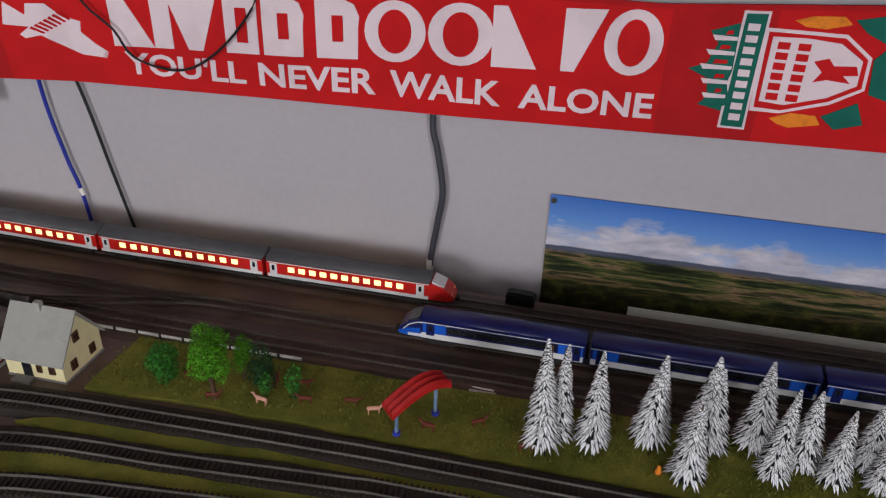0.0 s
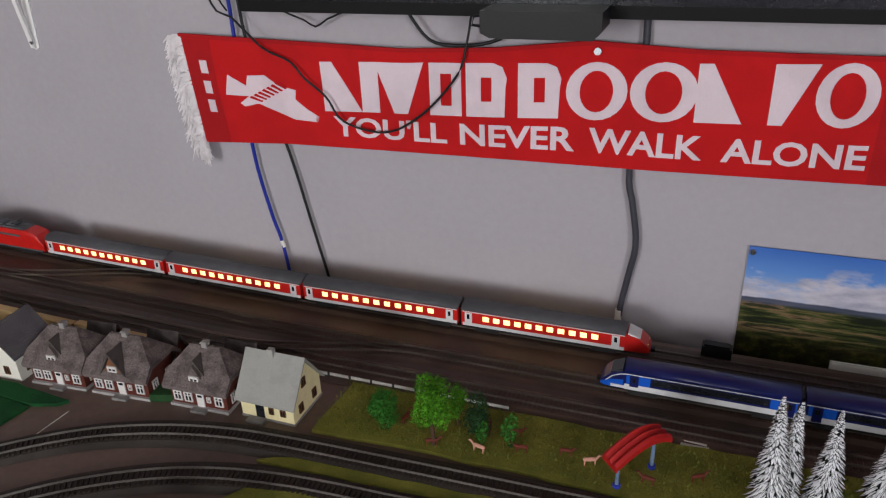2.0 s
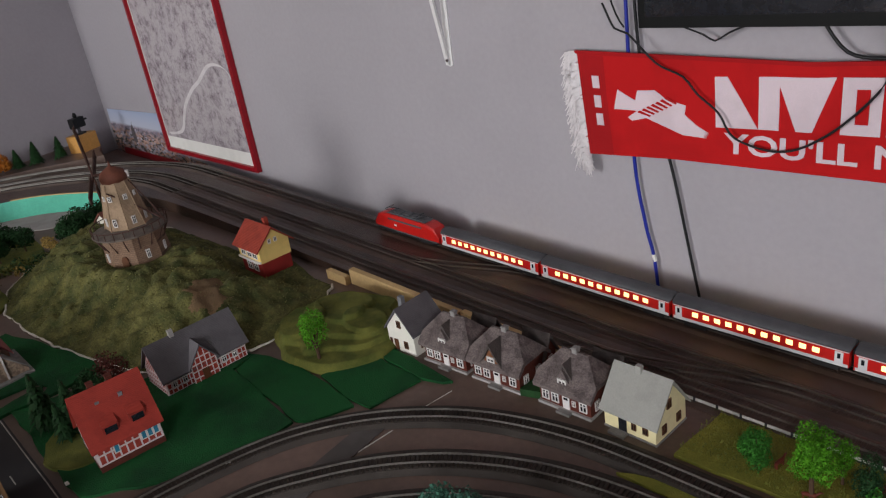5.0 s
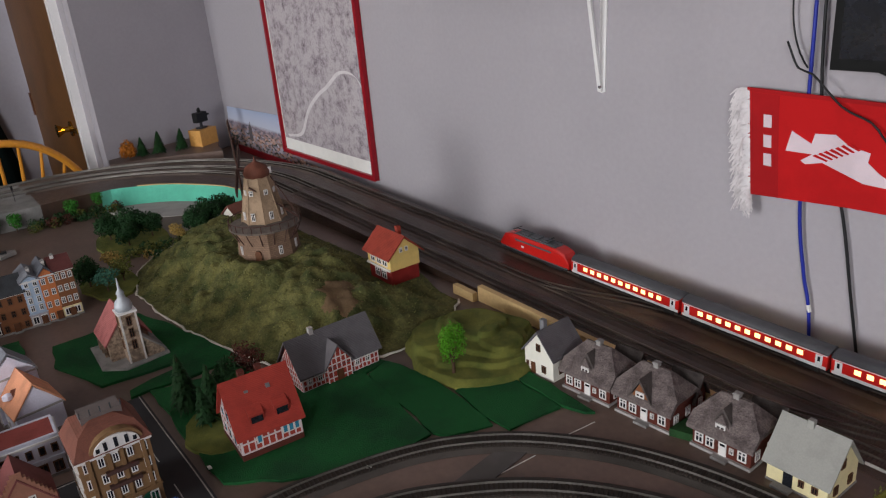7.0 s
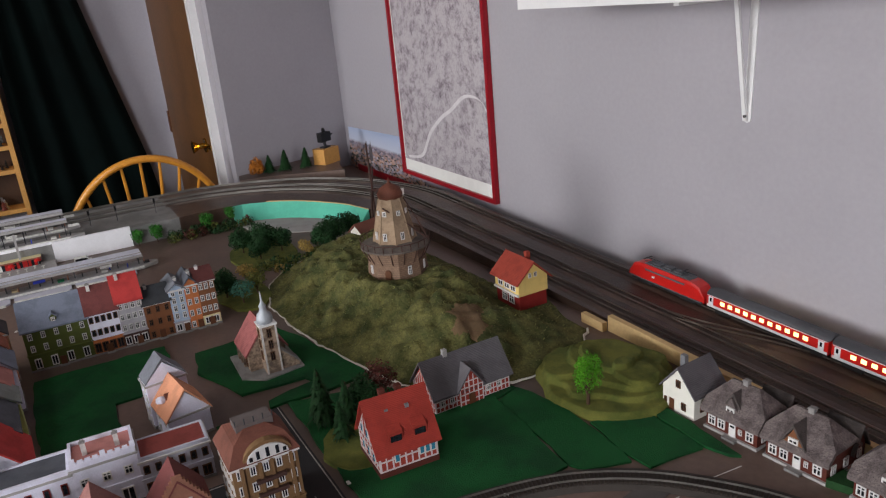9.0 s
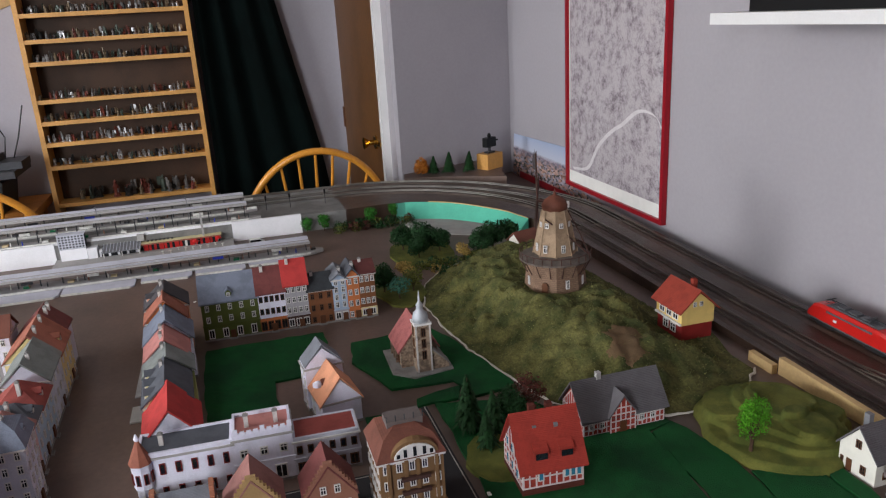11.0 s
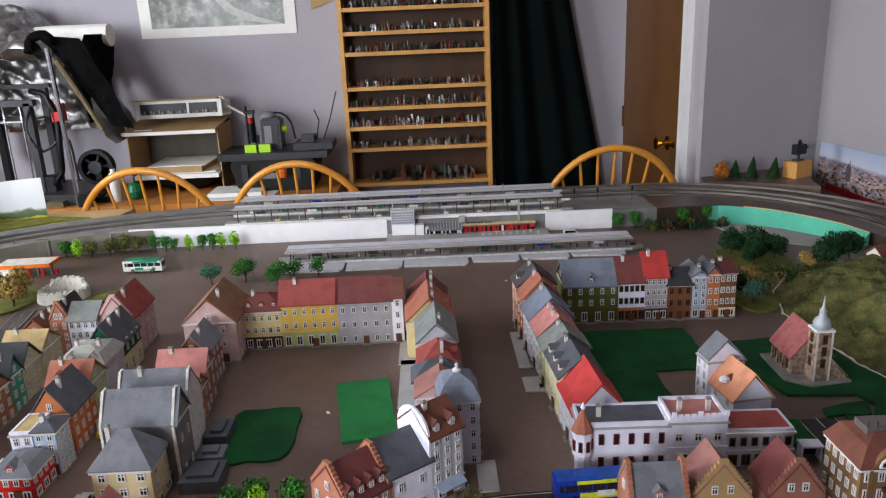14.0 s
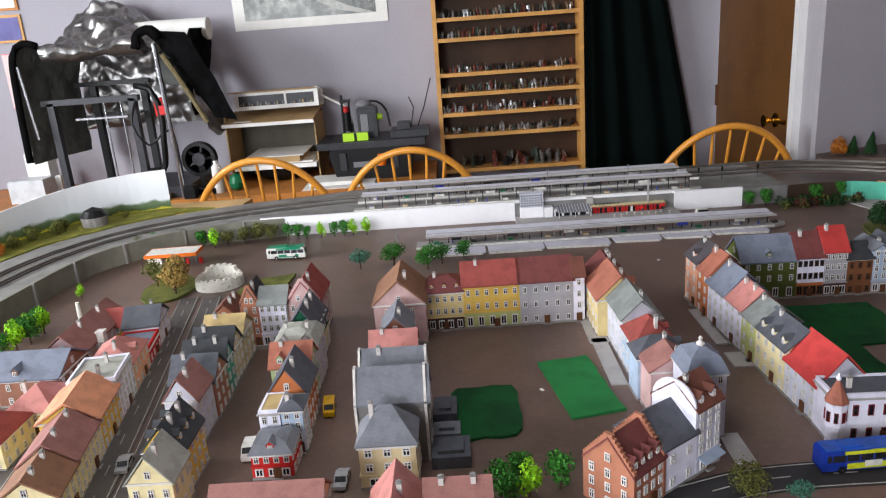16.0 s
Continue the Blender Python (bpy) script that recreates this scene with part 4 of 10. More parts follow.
def rise(x, y):
    """The main lines' height: a gentle climb along the wall and round the corner."""
    if y < CY:
        return RISE
    s = max(0.0, -0.9 - x) if x > CX else 1.6 + 0.6 * math.atan2(CX - x, y - CY)
    return RISE * min(1.0, s / 2.5)



END = [(-3.10, -2.2), (-3.06, -2.45), (-2.98, -2.72), (-2.84, -2.98), (-2.65, -3.13), (-2.40, -3.21), (-1.9, -3.26), (-1.2, -3.30)]


def line_path(off, stop=None):
    """A main line: off metres inside the outermost, along the back wall, round both corners and on."""
    r = 0.715 - off
    pts = [(x, CY + r) for x in np.arange(1.0, CX, -0.03)]
    pts += [(CX + r * math.cos(a), CY + r * math.sin(a)) for a in np.linspace(math.pi / 2, math.pi, 36)]
    if stop:
        pts += [(CX - r, y) for y in np.arange(CY - 0.03, stop, -0.03)]
    else:
        tail = [Vector((x, y, 0)) for x, y in END]
        moved = [p + Vector((-(b_ - a_).y, (b_ - a_).x, 0)).normalized() * off * 0.75 for p, a_, b_ in zip(tail, tail[:1] + tail[:-1], tail[1:] + tail[-1:])]
        pts += [(p.x, p.y) for p in smooth_path([(CX - r, CY - 0.03, 0), (CX - r, -1.2, 0), (CX - r + 0.02, -1.7, 0)] + [tuple(p) for p in moved], 0.03)]
    return [Vector((x, yy, rise(x, yy))) for x, yy in pts]


def ribbon(path, a, b, z0, z1, skirt=None):
    """A solid band along the path between the side offsets a and b."""
    s = Shape()
    n = len(path)
    rings = []
    for i, p in enumerate(path):
        d = (path[min(i + 1, n - 1)] - path[max(i - 1, 0)])
        w = Vector((-d.y, d.x, 0)).normalized()
        k = skirt or 0.0
        q = [p + w * (a - k), p + w * a, p + w * b, p + w * (b + k)]
        rings.append([(q[0].x, q[0].y, p.z + z0), (q[1].x, q[1].y, p.z + z1), (q[2].x, q[2].y, p.z + z1), (q[3].x, q[3].y, p.z + z0)])
    return s.loft(rings)


def resample(path, step):
    out, left = [path[0]], step
    for a, b in zip(path, path[1:]):
        seg = (b - a).length
        while left <= seg:
            out.append(a.lerp(b, left / seg))
            left += step
        left -= seg
    return out


SLEEP = Shape().box(-0.0013, 0.0013, -0.0145, 0.0145, 0.0, 0.0022).mesh("sleeper")
SLEEP.materials.append(SLEEPER)


def track(path, label, bed, pieces=None, skirt=0.009):
    """Ballast bed, sleepers and two rails along path."""
    old = bed is BALLAST
    tr = thing("model_track", label, "model track", group="model railway tracks")
    part("trackbed", ribbon(path, -0.017, 0.017, 0.0005, 0.0045, skirt), bed, tr)
    for e in (-1, 1):
        part("rail", ribbon(path, e * 0.00825 - 0.0004, e * 0.00825 + 0.0004, 0.006, 0.0092), RAILD if old else RAIL, tr)
    stuff = Shape()
    pts = resample(path, 0.0062)
    for i, p in enumerate(pts[1:-1], 1):
        d = pts[i + 1] - pts[i - 1]
        ang = math.degrees(math.atan2(d.y, d.x))
        if pieces and pieces[0] < p.x < pieces[1] and p.y > pieces[2]:
            part("sleeper", SLEEP, None, tr, m=pose(p.x, p.y, p.z + 0.0042, 0, 0, ang))
        else:
            c, s = math.cos(radians(ang)), math.sin(radians(ang))
            f = lambda x, y: (p.x + c * x - s * y, p.y + s * x + c * y)
            q = [f(-0.0013, -0.0145), f(0.0013, -0.0145), f(0.0013, 0.0145), f(-0.0013, 0.0145)]
            z = p.z + (0.0030 if old else 0.0042)
            stuff.add([(x, y, z) for x, y in q] + [(x, y, z + 0.0022) for x, y in q], [(4, 5, 6, 7), (0, 1, 5, 4), (1, 2, 6, 5), (2, 3, 7, 6), (3, 0, 4, 7)])
    tagged(part("sleepers", stuff, SLEEPERD if old else SLEEPER, tr), "", "", "", "stuff")
    return tr


LINES = [line_path(0.0), line_path(0.087), line_path(0.148, -2.25)]


def same_count(path, n):
    """n even places along path."""
    L = [0.0]
    for a, b in zip(path, path[1:]):
        L.append(L[-1] + (b - a).length)
    out = []
    for k in range(n):
        t = L[-1] * k / (n - 1)
        i = min(len(L) - 2, max(0, int(np.searchsorted(L, t)) - 1))
        out.append(path[i].lerp(path[i + 1], (t - L[i]) / max(1e-9, L[i + 1] - L[i])))
    return out


# raised deck under the main lines: brown along the wall, grey in the station and beyond
IN_N = [(1.0, -0.27, 0), (-1.0, -0.272, 0), (-2.1, -0.275, 0), (-2.45, -0.30, 0), (-2.65, -0.37, 0), (-2.80, -0.49, 0), (-2.88, -0.64, 0), (-2.865, -0.85, 0)]
OUT_N = [(1.0, -0.05, 0), (-1.0, -0.05, 0), (-2.3, -0.05, 0), (-2.62, -0.06, 0), (-2.95, -0.20, 0), (-3.15, -0.42, 0), (-3.24, -0.64, 0), (-3.25, -0.85, 0)]
IN_W = [(-2.865, -0.85, 0), (-2.857, -1.2, 0), (-2.857, -2.1, 0), (-2.857, -2.5, 0), (-2.80, -2.78, 0), (-2.66, -2.96, 0), (-2.45, -3.05, 0), (-1.9, -3.10, 0), (-1.2, -3.13, 0)]
OUT_W = [(-3.25, -0.85, 0), (-3.25, -1.2, 0), (-3.25, -2.1, 0), (-3.18, -2.45, 0), (-3.09, -2.76, 0), (-2.94, -3.04, 0), (-2.73, -3.22, 0), (-2.45, -3.31, 0), (-1.2, -3.38, 0)]
for name_, a_, b_, mt, lab in (("track_deck", IN_N, OUT_N, BALLAST, "brown-painted raised trackbed along the wall"), ("station_deck", IN_W, OUT_W, STATIONBED, "grey raised station trackbed")):
    rings = []
    for p, q in zip(same_count(smooth_path(a_, 0.02), 110), same_count(smooth_path(b_, 0.02), 110)):
        z0, z1 = rise(p.x, p.y) + 0.0012, rise(q.x, q.y) + 0.0012
        rings.append([(p.x, p.y, -0.045), (p.x, p.y, z0), (q.x, q.y, z1), (q.x, q.y, -0.045)])
    tagged(part(name_, Shape().loft(rings), mt), lab, "trackbed", "", "structure")


def split_at(path, y):
    k = next((i for i, p in enumerate(path) if p.y < y), len(path) - 1)
    return path[:k + 1], path[k:]


for i, path in enumerate(LINES):
    n_, w_ = split_at(path, -0.85)
    k_ = next(j for j, p in enumerate(n_) if p.x < -2.36)
    track(n_[:k_ + 1], "weathered brown main-line model track", BALLAST)
    track(n_[k_:], "dusty grey-brown model track round the curve", DUSTBED)
    track(w_, "grey-ballasted station model track", STATIONBED)
# crossover and points
track([Vector((x, -0.085 - 0.087 * (0.5 - 0.5 * math.cos(math.pi * t)), rise(x, -0.1) + 0.0003)) for t, x in [(k / 30, -1.12 - 0.34 * k / 30) for k in range(31)]], "model track crossover between two main lines", BALLAST)
track([Vector((x, -0.172 - 0.061 * (0.5 - 0.5 * math.cos(math.pi * t)), rise(x, -0.1) + 0.0003)) for t, x in [(k / 30, -0.62 - 0.3 * k / 30) for k in range(31)]], "model track crossover between two main lines", BALLAST)
# near loops
for pts, pc in ((((0.9, -0.388), (0.3, -0.388), (-0.26, -0.389), (-0.41, -0.392), (-0.57, -0.3975), (-0.723, -0.404), (-0.807, -0.413), (-0.888, -0.433), (-0.965, -0.465), (-1.033, -0.511), (-1.084, -0.558), (-1.125, -0.613), (-1.153, -0.67), (-1.173, -0.74), (-1.188, -0.827), (-1.19, -0.9)), (-1.2, -0.25, -0.75)),
                (((0.9, -0.430), (0.3, -0.431), (-0.26, -0.433), (-0.363, -0.437), (-0.539, -0.4515), (-0.62, -0.4555), (-0.686, -0.461), (-0.76, -0.474), (-0.831, -0.497), (-0.895, -0.53), (-0.95, -0.569), (-1.0, -0.618), (-1.042, -0.676), (-1.08, -0.745), (-1.10, -0.83)), (-0.62, -0.25, -0.75)),
                (((0.9, -0.478), (-0.1, -0.48), (-0.4, -0.488), (-0.53, -0.499), (-0.628, -0.5095), (-0.69, -0.520), (-0.753, -0.538), (-0.831, -0.576), (-0.896, -0.621), (-0.955, -0.69), (-0.985, -0.78)), None)):
    track(smooth_path([(x, y, 0.0) for x, y in pts], 0.015), "grey-ballasted curved model track on the near loop", GREYBED, pc)
# bare plank edging of the ramp
plank = thing("ramp_edging", "bare plywood edging beside the raised trackbed", "plywood edging")
for x0, x1, y in ((-1.54, -1.475, -0.300), (-1.473, -1.16, -0.288), (-1.158, -0.86, -0.284)):
    up = 0.006 if x0 < -1.5 else 0.020
    part("plank", Shape().add([(x0, y, 0), (x1, y, 0), (x1, y + 0.012, 0), (x0, y + 0.012, 0), (x0, y, rise(x0, y) + up), (x1, y, rise(x1, y) + up), (x1, y + 0.012, rise(x1, y) + up), (x0, y + 0.012, rise(x0, y) + up)],
                            [(0, 3, 2, 1), (4, 5, 6, 7), (0, 1, 5, 4), (1, 2, 6, 5), (2, 3, 7, 6), (3, 0, 4, 7)]), PLY, plank)
# low white fence behind the meadow
fence = thing("low_fence", "low white model fence along the track", "model fence")
for k in range(9):
    part("rail_panel", Shape().box(0, 0.029, 0, 0.0015, 0.003, 0.007), LINE, fence, m=pose(-0.765 + k * 0.0325, -0.259 + k * 0.0002, 0))
    part("post", Shape().box(0, 0.002, -0.001, 0.0015, 0, 0.008), DARKGREY, fence, m=pose(-0.768 + k * 0.0325, -0.259 + k * 0.0002, 0))
single("track_plate", Shape().box(-0.016, 0.016, -0.008, 0.008, 0, 0.0025).box(-0.013, 0.013, -0.002, 0.002, 0.0025, 0.004), LINE, "small white plate beside the track", "track plate", pose(-0.248, -0.251, 0.0, 0, 0, -4))

# ---- hill ----


def hill_mesh(name, cx, cy, rx, ry, hfun, nx, ny, label, category):
    """A turfed mound as a height sheet with a closed foot."""
    s = Shape()
    grid = {}
    for j in range(ny + 1):
        for i in range(nx + 1):
            x, y = cx + rx * (2 * i / nx - 1), cy + ry * (2 * j / ny - 1)
            grid[i, j] = len(s.v)
            s.v.append((x, y, hfun(x, y)))
    for j in range(ny):
        for i in range(nx):
            q = (grid[i, j], grid[i + 1, j], grid[i + 1, j + 1], grid[i, j + 1])
            if max(s.v[k][2] for k in q) > -0.008:
                s.f.append(q)
    return s


def bump(d):
    d = min(1.0, max(0.0, d))
    return d * d * (3 - 2 * d)


RIM = [(-1.43, -0.60), (-1.50, -0.70), (-1.58, -0.73), (-1.66, -0.75), (-1.76, -0.775), (-1.90, -0.795), (-2.06, -0.80), (-2.2, -0.76), (-2.30, -0.68), (-2.34, -0.56), (-2.32, -0.44), (-2.2, -0.345), (-1.6, -0.315), (-1.50, -0.315), (-1.46, -0.36), (-1.42, -0.44), (-1.41, -0.52)]


def to_rim(x, y):
    """Distance to the hill's rim, plus inside."""
    best, inside = 9.0, False
    for i, a in enumerate(RIM):
        b = RIM[(i + 1) % len(RIM)]
        dx, dy = b[0] - a[0], b[1] - a[1]
        t = min(1, max(0, ((x - a[0]) * dx + (y - a[1]) * dy) / (dx * dx + dy * dy)))
        best = min(best, math.hypot(x - a[0] - t * dx, y - a[1] - t * dy))
        if (a[1] > y) != (b[1] > y) and x < (b[0] - a[0]) * (y - a[1]) / (b[1] - a[1]) + a[0]:
            inside = not inside
    return best if inside else -best


def hill_z(x, y):
    d = to_rim(x, y)
    if d < 0:
        return -0.01 + max(-0.05, d)
    n = noise.noise(Vector((x * 12, y * 12, 1.0))) * 0.018 + noise.noise(Vector((x * 38, y * 38, 5.0))) * 0.009 + abs(noise.noise(Vector((x * 20, y * 20, 9.0)))) * 0.020 + abs(noise.noise(Vector((x * 70, y * 70, 2.0)))) * 0.007 - 0.004
    z = 0.004 + 0.086 * bump(d / 0.17) + n * bump(d / 0.05)
    toward = bump((x + 1.80) / 0.32)
    z *= 1 - 0.36 * toward
    flat = bump(1.7 - math.hypot(x + 1.873, y + 0.546) / 0.068)
    z = z * (1 - flat) + 0.080 * flat
    flat = bump(1.75 - math.hypot(x + 1.655, y + 0.37) / 0.062)
    return z * (1 - flat) + 0.027 * flat


tagged(part("hill", hill_mesh("hill", -1.87, -0.55, 0.5, 0.27, hill_z, 230, 126, "", ""), HILL, None, "", True), "rough olive-green grassy model hill", "hill", "", "structure")
rim = Shape()
for i in range(len(RIM)):
    a, b = Vector((*RIM[i], 0.002)), Vector((*RIM[(i + 1) % len(RIM)], 0.002))
    if b.y > -0.33:
        continue
    k = max(2, int((b - a).length / 0.015))
    pts = [a.lerp(b, j / k) + Vector((rnd(-0.003, 0.003), rnd(-0.003, 0.003), rnd(0, 0.003))) for j in range(k + 1)]
    rim.tube(pts, [rnd(0.0006, 0.003) for _ in pts], 5)
tagged(part("plaster_rim", rim, PLASTER), "ragged white plaster edge of the hill", "plaster rim", "", "structure")
patch = Shape()
PN = 22
for i in range(PN + 1):
    for j in range(PN + 1):
        u, v = i / PN * 2 - 1, j / PN * 2 - 1
        x, y = -1.585 + 0.085 * u, -0.535 + 0.055 * v - 0.25 * 0.085 * u
        e_ = 1 - math.hypot(u, v) + 0.45 * noise.noise(Vector((x * 40, y * 40, 4)))
        patch.v.append((x, y, hill_z(x, y) + min(0.0015, -0.004 + 0.012 * e_)))
patch.f = [(i * (PN + 1) + j, (i + 1) * (PN + 1) + j, (i + 1) * (PN + 1) + j + 1, i * (PN + 1) + j + 1) for i in range(PN) for j in range(PN)]
tagged(part("earth_patch", patch, EARTH, None, "", True), "bare brown earth patch on the hill", "earth patch", "", "structure")
turf = Shape()
for _ in range(9000):
    x, y = rnd(-2.34, -1.41), rnd(-0.80, -0.32)
    if to_rim(x, y) < 0.006:
        continue
    z = hill_z(x, y)
    a, h, w = rnd(0, 6.28), rnd(0.001, 0.0035), rnd(0.001, 0.0025)
    lx, ly = rnd(-0.008, 0.008), rnd(-0.008, 0.008)
    turf.add([(x - w * math.cos(a), y - w * math.sin(a), z - 0.002), (x + w * math.cos(a), y + w * math.sin(a), z - 0.002), (x + lx, y + ly, z + h)], [(0, 1, 2)])
tagged(part("hill_turf", turf, leaf("turf_tufts", (112, 112, 64), 0.28)), "tufts of dry olive grass on the hill", "grass tufts", "", "stuff")


def mound_z(x, y):
    u, v = (x + 1.315) / 0.125, (y + 0.425) / 0.115
    d = 1 - math.hypot(u, v) + 0.12 * noise.noise(Vector((x * 16, y * 16, 3)))
    z = -0.012 if d < 0 else 0.004 + 0.010 * bump(d / 0.08)
    for px, py, r in ((-1.335, -0.41, 0.105), (-1.33, -0.395, 0.080), (-1.345, -0.395, 0.052), (-1.385, -0.47, 0.05), (-1.27, -0.40, 0.035)):
        q = 1 - math.hypot((x - px) * 0.85, y - py) / r + 0.22 * noise.noise(Vector((x * 20, y * 20, 8)))
        z += 0.0085 * bump(q / 0.04) if d > 0 else 0
    return z


tagged(part("terraced_mound", hill_mesh("mound", -1.315, -0.425, 0.15, 0.14, mound_z, 130, 120, "", ""), MOUNDG, None, "", True), "low terraced mound of layered grass mats", "mound", "", "structure")
# low turf islands with trees
for cx, cy, rx, ry in ((-2.46, -0.70, 0.13, 0.10), (-2.17, -0.83, 0.11, 0.06), (-1.40, -0.86, 0.07, 0.05), (-2.38, -2.72, 0.11, 0.07), (-2.33, -2.475, 0.075, 0.09), (-2.33, -0.56, 0.08, 0.05)):
    pts = [(cx + rx * math.cos(k * 0.3927) * rnd(0.9, 1.08), cy + ry * math.sin(k * 0.3927) * rnd(0.9, 1.08)) for k in range(16)]
    if (cx, cy) == (-2.33, -2.475):
        pts = [(-2.40, -2.50), (-2.30, -2.52), (-2.28, -2.40), (-2.44, -2.385)]
    slab("turf_island", ragged(pts, 0.002), 0, 0.006, MOUNDG, "small island of olive meadow turf", "turf island")

# ---- pond ----
pond = thing("pond", "turquoise painted pond board inside the track curve", "pond")
rimp = smooth_path([(-2.53, -0.335, 0), (-2.58, -0.352, 0), (-2.65, -0.38, 0), (-2.79, -0.49, 0), (-2.865, -0.62, 0), (-2.862, -0.68, 0)], 0.02)
mid = Vector((-2.45, -0.75, 0))
inn = [p + (mid - p).normalized() * 0.035 for p in rimp]
part("water", Shape().prism([(p.x, p.y) for p in inn] + [(-2.72, -0.66), (-2.60, -0.56), (-2.52, -0.44)], "z", 0.0, 0.003), CONCRETE, pond)
part("back_board", Shape().loft([[(q.x, q.y, 0.0), (q.x, q.y, 0.003), (p.x, p.y, rise(p.x, p.y) + 0.004), (p.x, p.y, 0.0)] for p, q in zip(rimp, inn)]), WATER, pond, "turquoise sloping board")
part("board_edge", Shape().loft([[(p.x - d * 0.01, p.y + d * 0.0, rise(p.x, p.y) + z) for d, z in ((0, 0.002), (1, 0.002), (1, 0.007), (0, 0.007))] for p in rimp[:-6]]), PLY, pond, "pale wooden rim")

# ---- station ----
wall = thing("retaining_wall", "white card retaining wall below the station tracks", "retaining wall", kind="structure")
for y0, y1 in ((-2.58, -2.20), (-2.20, -1.74), (-1.22, -1.00), (-2.64, -2.58)):
    part("wall_panel", Shape().box(-2.862, -2.852, y0, y1, 0, 0.063 if y0 > -2.6 else 0.058), WHITEWALL if y0 > -2.6 else CONCRETE, wall)
cw = smooth_path([(-2.857, -2.5, 0), (-2.80, -2.78, 0), (-2.66, -2.96, 0), (-2.45, -3.05, 0), (-1.9, -3.10, 0), (-1.2, -3.13, 0)], 0.03)
part("curved_wall", ribbon(cw, -0.002, 0.008, 0.0, 0.060), mat("weathered_grey_concrete", (126, 124, 112), 0.85, 0.2, 12, 400, 0.2), wall, "grey curved concrete wall")
for k in range(4, len(cw) - 2, 6):
    d = cw[k + 1] - cw[k - 1]
    part("buttress", Shape().box(-0.003, 0.003, -0.004, 0.004, 0, 0.063), STONE, wall, m=pose(cw[k].x, cw[k].y, 0, 0, 0, math.degrees(math.atan2(d.y, d.x))) @ pose(0, 0.011, 0))
hallst = thing("station_building", "grey model station entrance with stairs and forecourt", "model station", pose(-2.86, -1.74, 0))
part("forecourt", Shape().box(0, 0.10, 0.0, 0.52, 0, 0.012), CONCRETE, hallst)
part("entrance_block", Shape().box(-0.005, 0.030, 0.125, 0.24, 0.012, 0.034), WHITEWALL, hallst)
part("side_wall", Shape().box(-0.01, 0.0, 0.0, 0.52, 0, 0.063), WHITEWALL, hallst)
part("corner_block", Shape().box(0.0, 0.036, 0.094, 0.121, 0.012, 0.044), WHITEWALL, hallst, "white corner block")
part("entrance_roof", Shape().prism([(0.0, 0.040), (0.052, 0.027), (0.052, 0.029), (0.0, 0.0425)], "y", 0.135, 0.246), GREYPL, hallst, "sloping grey ribbed roof")
for k in range(12):
    part("roof_rib", Shape().prism([(0.001, 0.0423), (0.052, 0.0291), (0.052, 0.0305), (0.001, 0.0438)], "y", 0.0, 0.0014), CANOPY, hallst, m=pose(0, 0.137 + 0.0096 * k, 0))
for y in (0.138, 0.19, 0.240):
    part("roof_post", Shape().box(0.049, 0.051, y, y + 0.002, 0.012, 0.0275), PAPER, hallst)
for k in range(4):
    part("doorway", Shape().box(0.030, 0.0308, 0.131 + 0.026 * k, 0.150 + 0.026 * k, 0.012, 0.028), GLASSW, hallst, "dark glazed doorway")
part("wall_hut", Shape().box(0.0, 0.014, 0.236, 0.256, 0.042, 0.062), CONCRETE, hallst, "small grey hut on the roof")
part("kiosk", Shape().box(0.004, 0.026, 0.25, 0.48, 0.012, 0.034), GLASSW, hallst, "dark glazed shop front")
for k in range(15):
    wide = 0.007 if k % 3 else 0.013
    part("shop_panel", Shape().box(0.026, 0.0272, 0.252 + k * 0.0152, 0.252 + k * 0.0152 + wide, 0.012, 0.033), PAPER if k == 8 else MATS["wall_red"], hallst, "white panel" if k == 8 else "red panel")
part("kiosk_roof", Shape().box(0.0, 0.036, 0.246, 0.485, 0.034, 0.0362), MATS["wall_cream"], hallst)
part("kiosk_fascia", Shape().box(0.036, 0.0372, 0.246, 0.485, 0.0325, 0.0366), MATS["roof_orange"], hallst)
for k in range(7):
    part("roof_light", Shape().box(0.006, 0.011, 0.262 + k * 0.012, 0.268 + k * 0.012, 0.0362, 0.040), DARKGREY, hallst)
part("sign_pylon", Shape().box(0.02, 0.023, 0.428, 0.434, 0.012, 0.112), CONCRETE, hallst)
part("pink_sign", Shape().box(-0.0005, 0.001, 0.46, 0.48, 0.03, 0.04), mat("pink_card", (226, 150, 160)), hallst, "small pink sign")



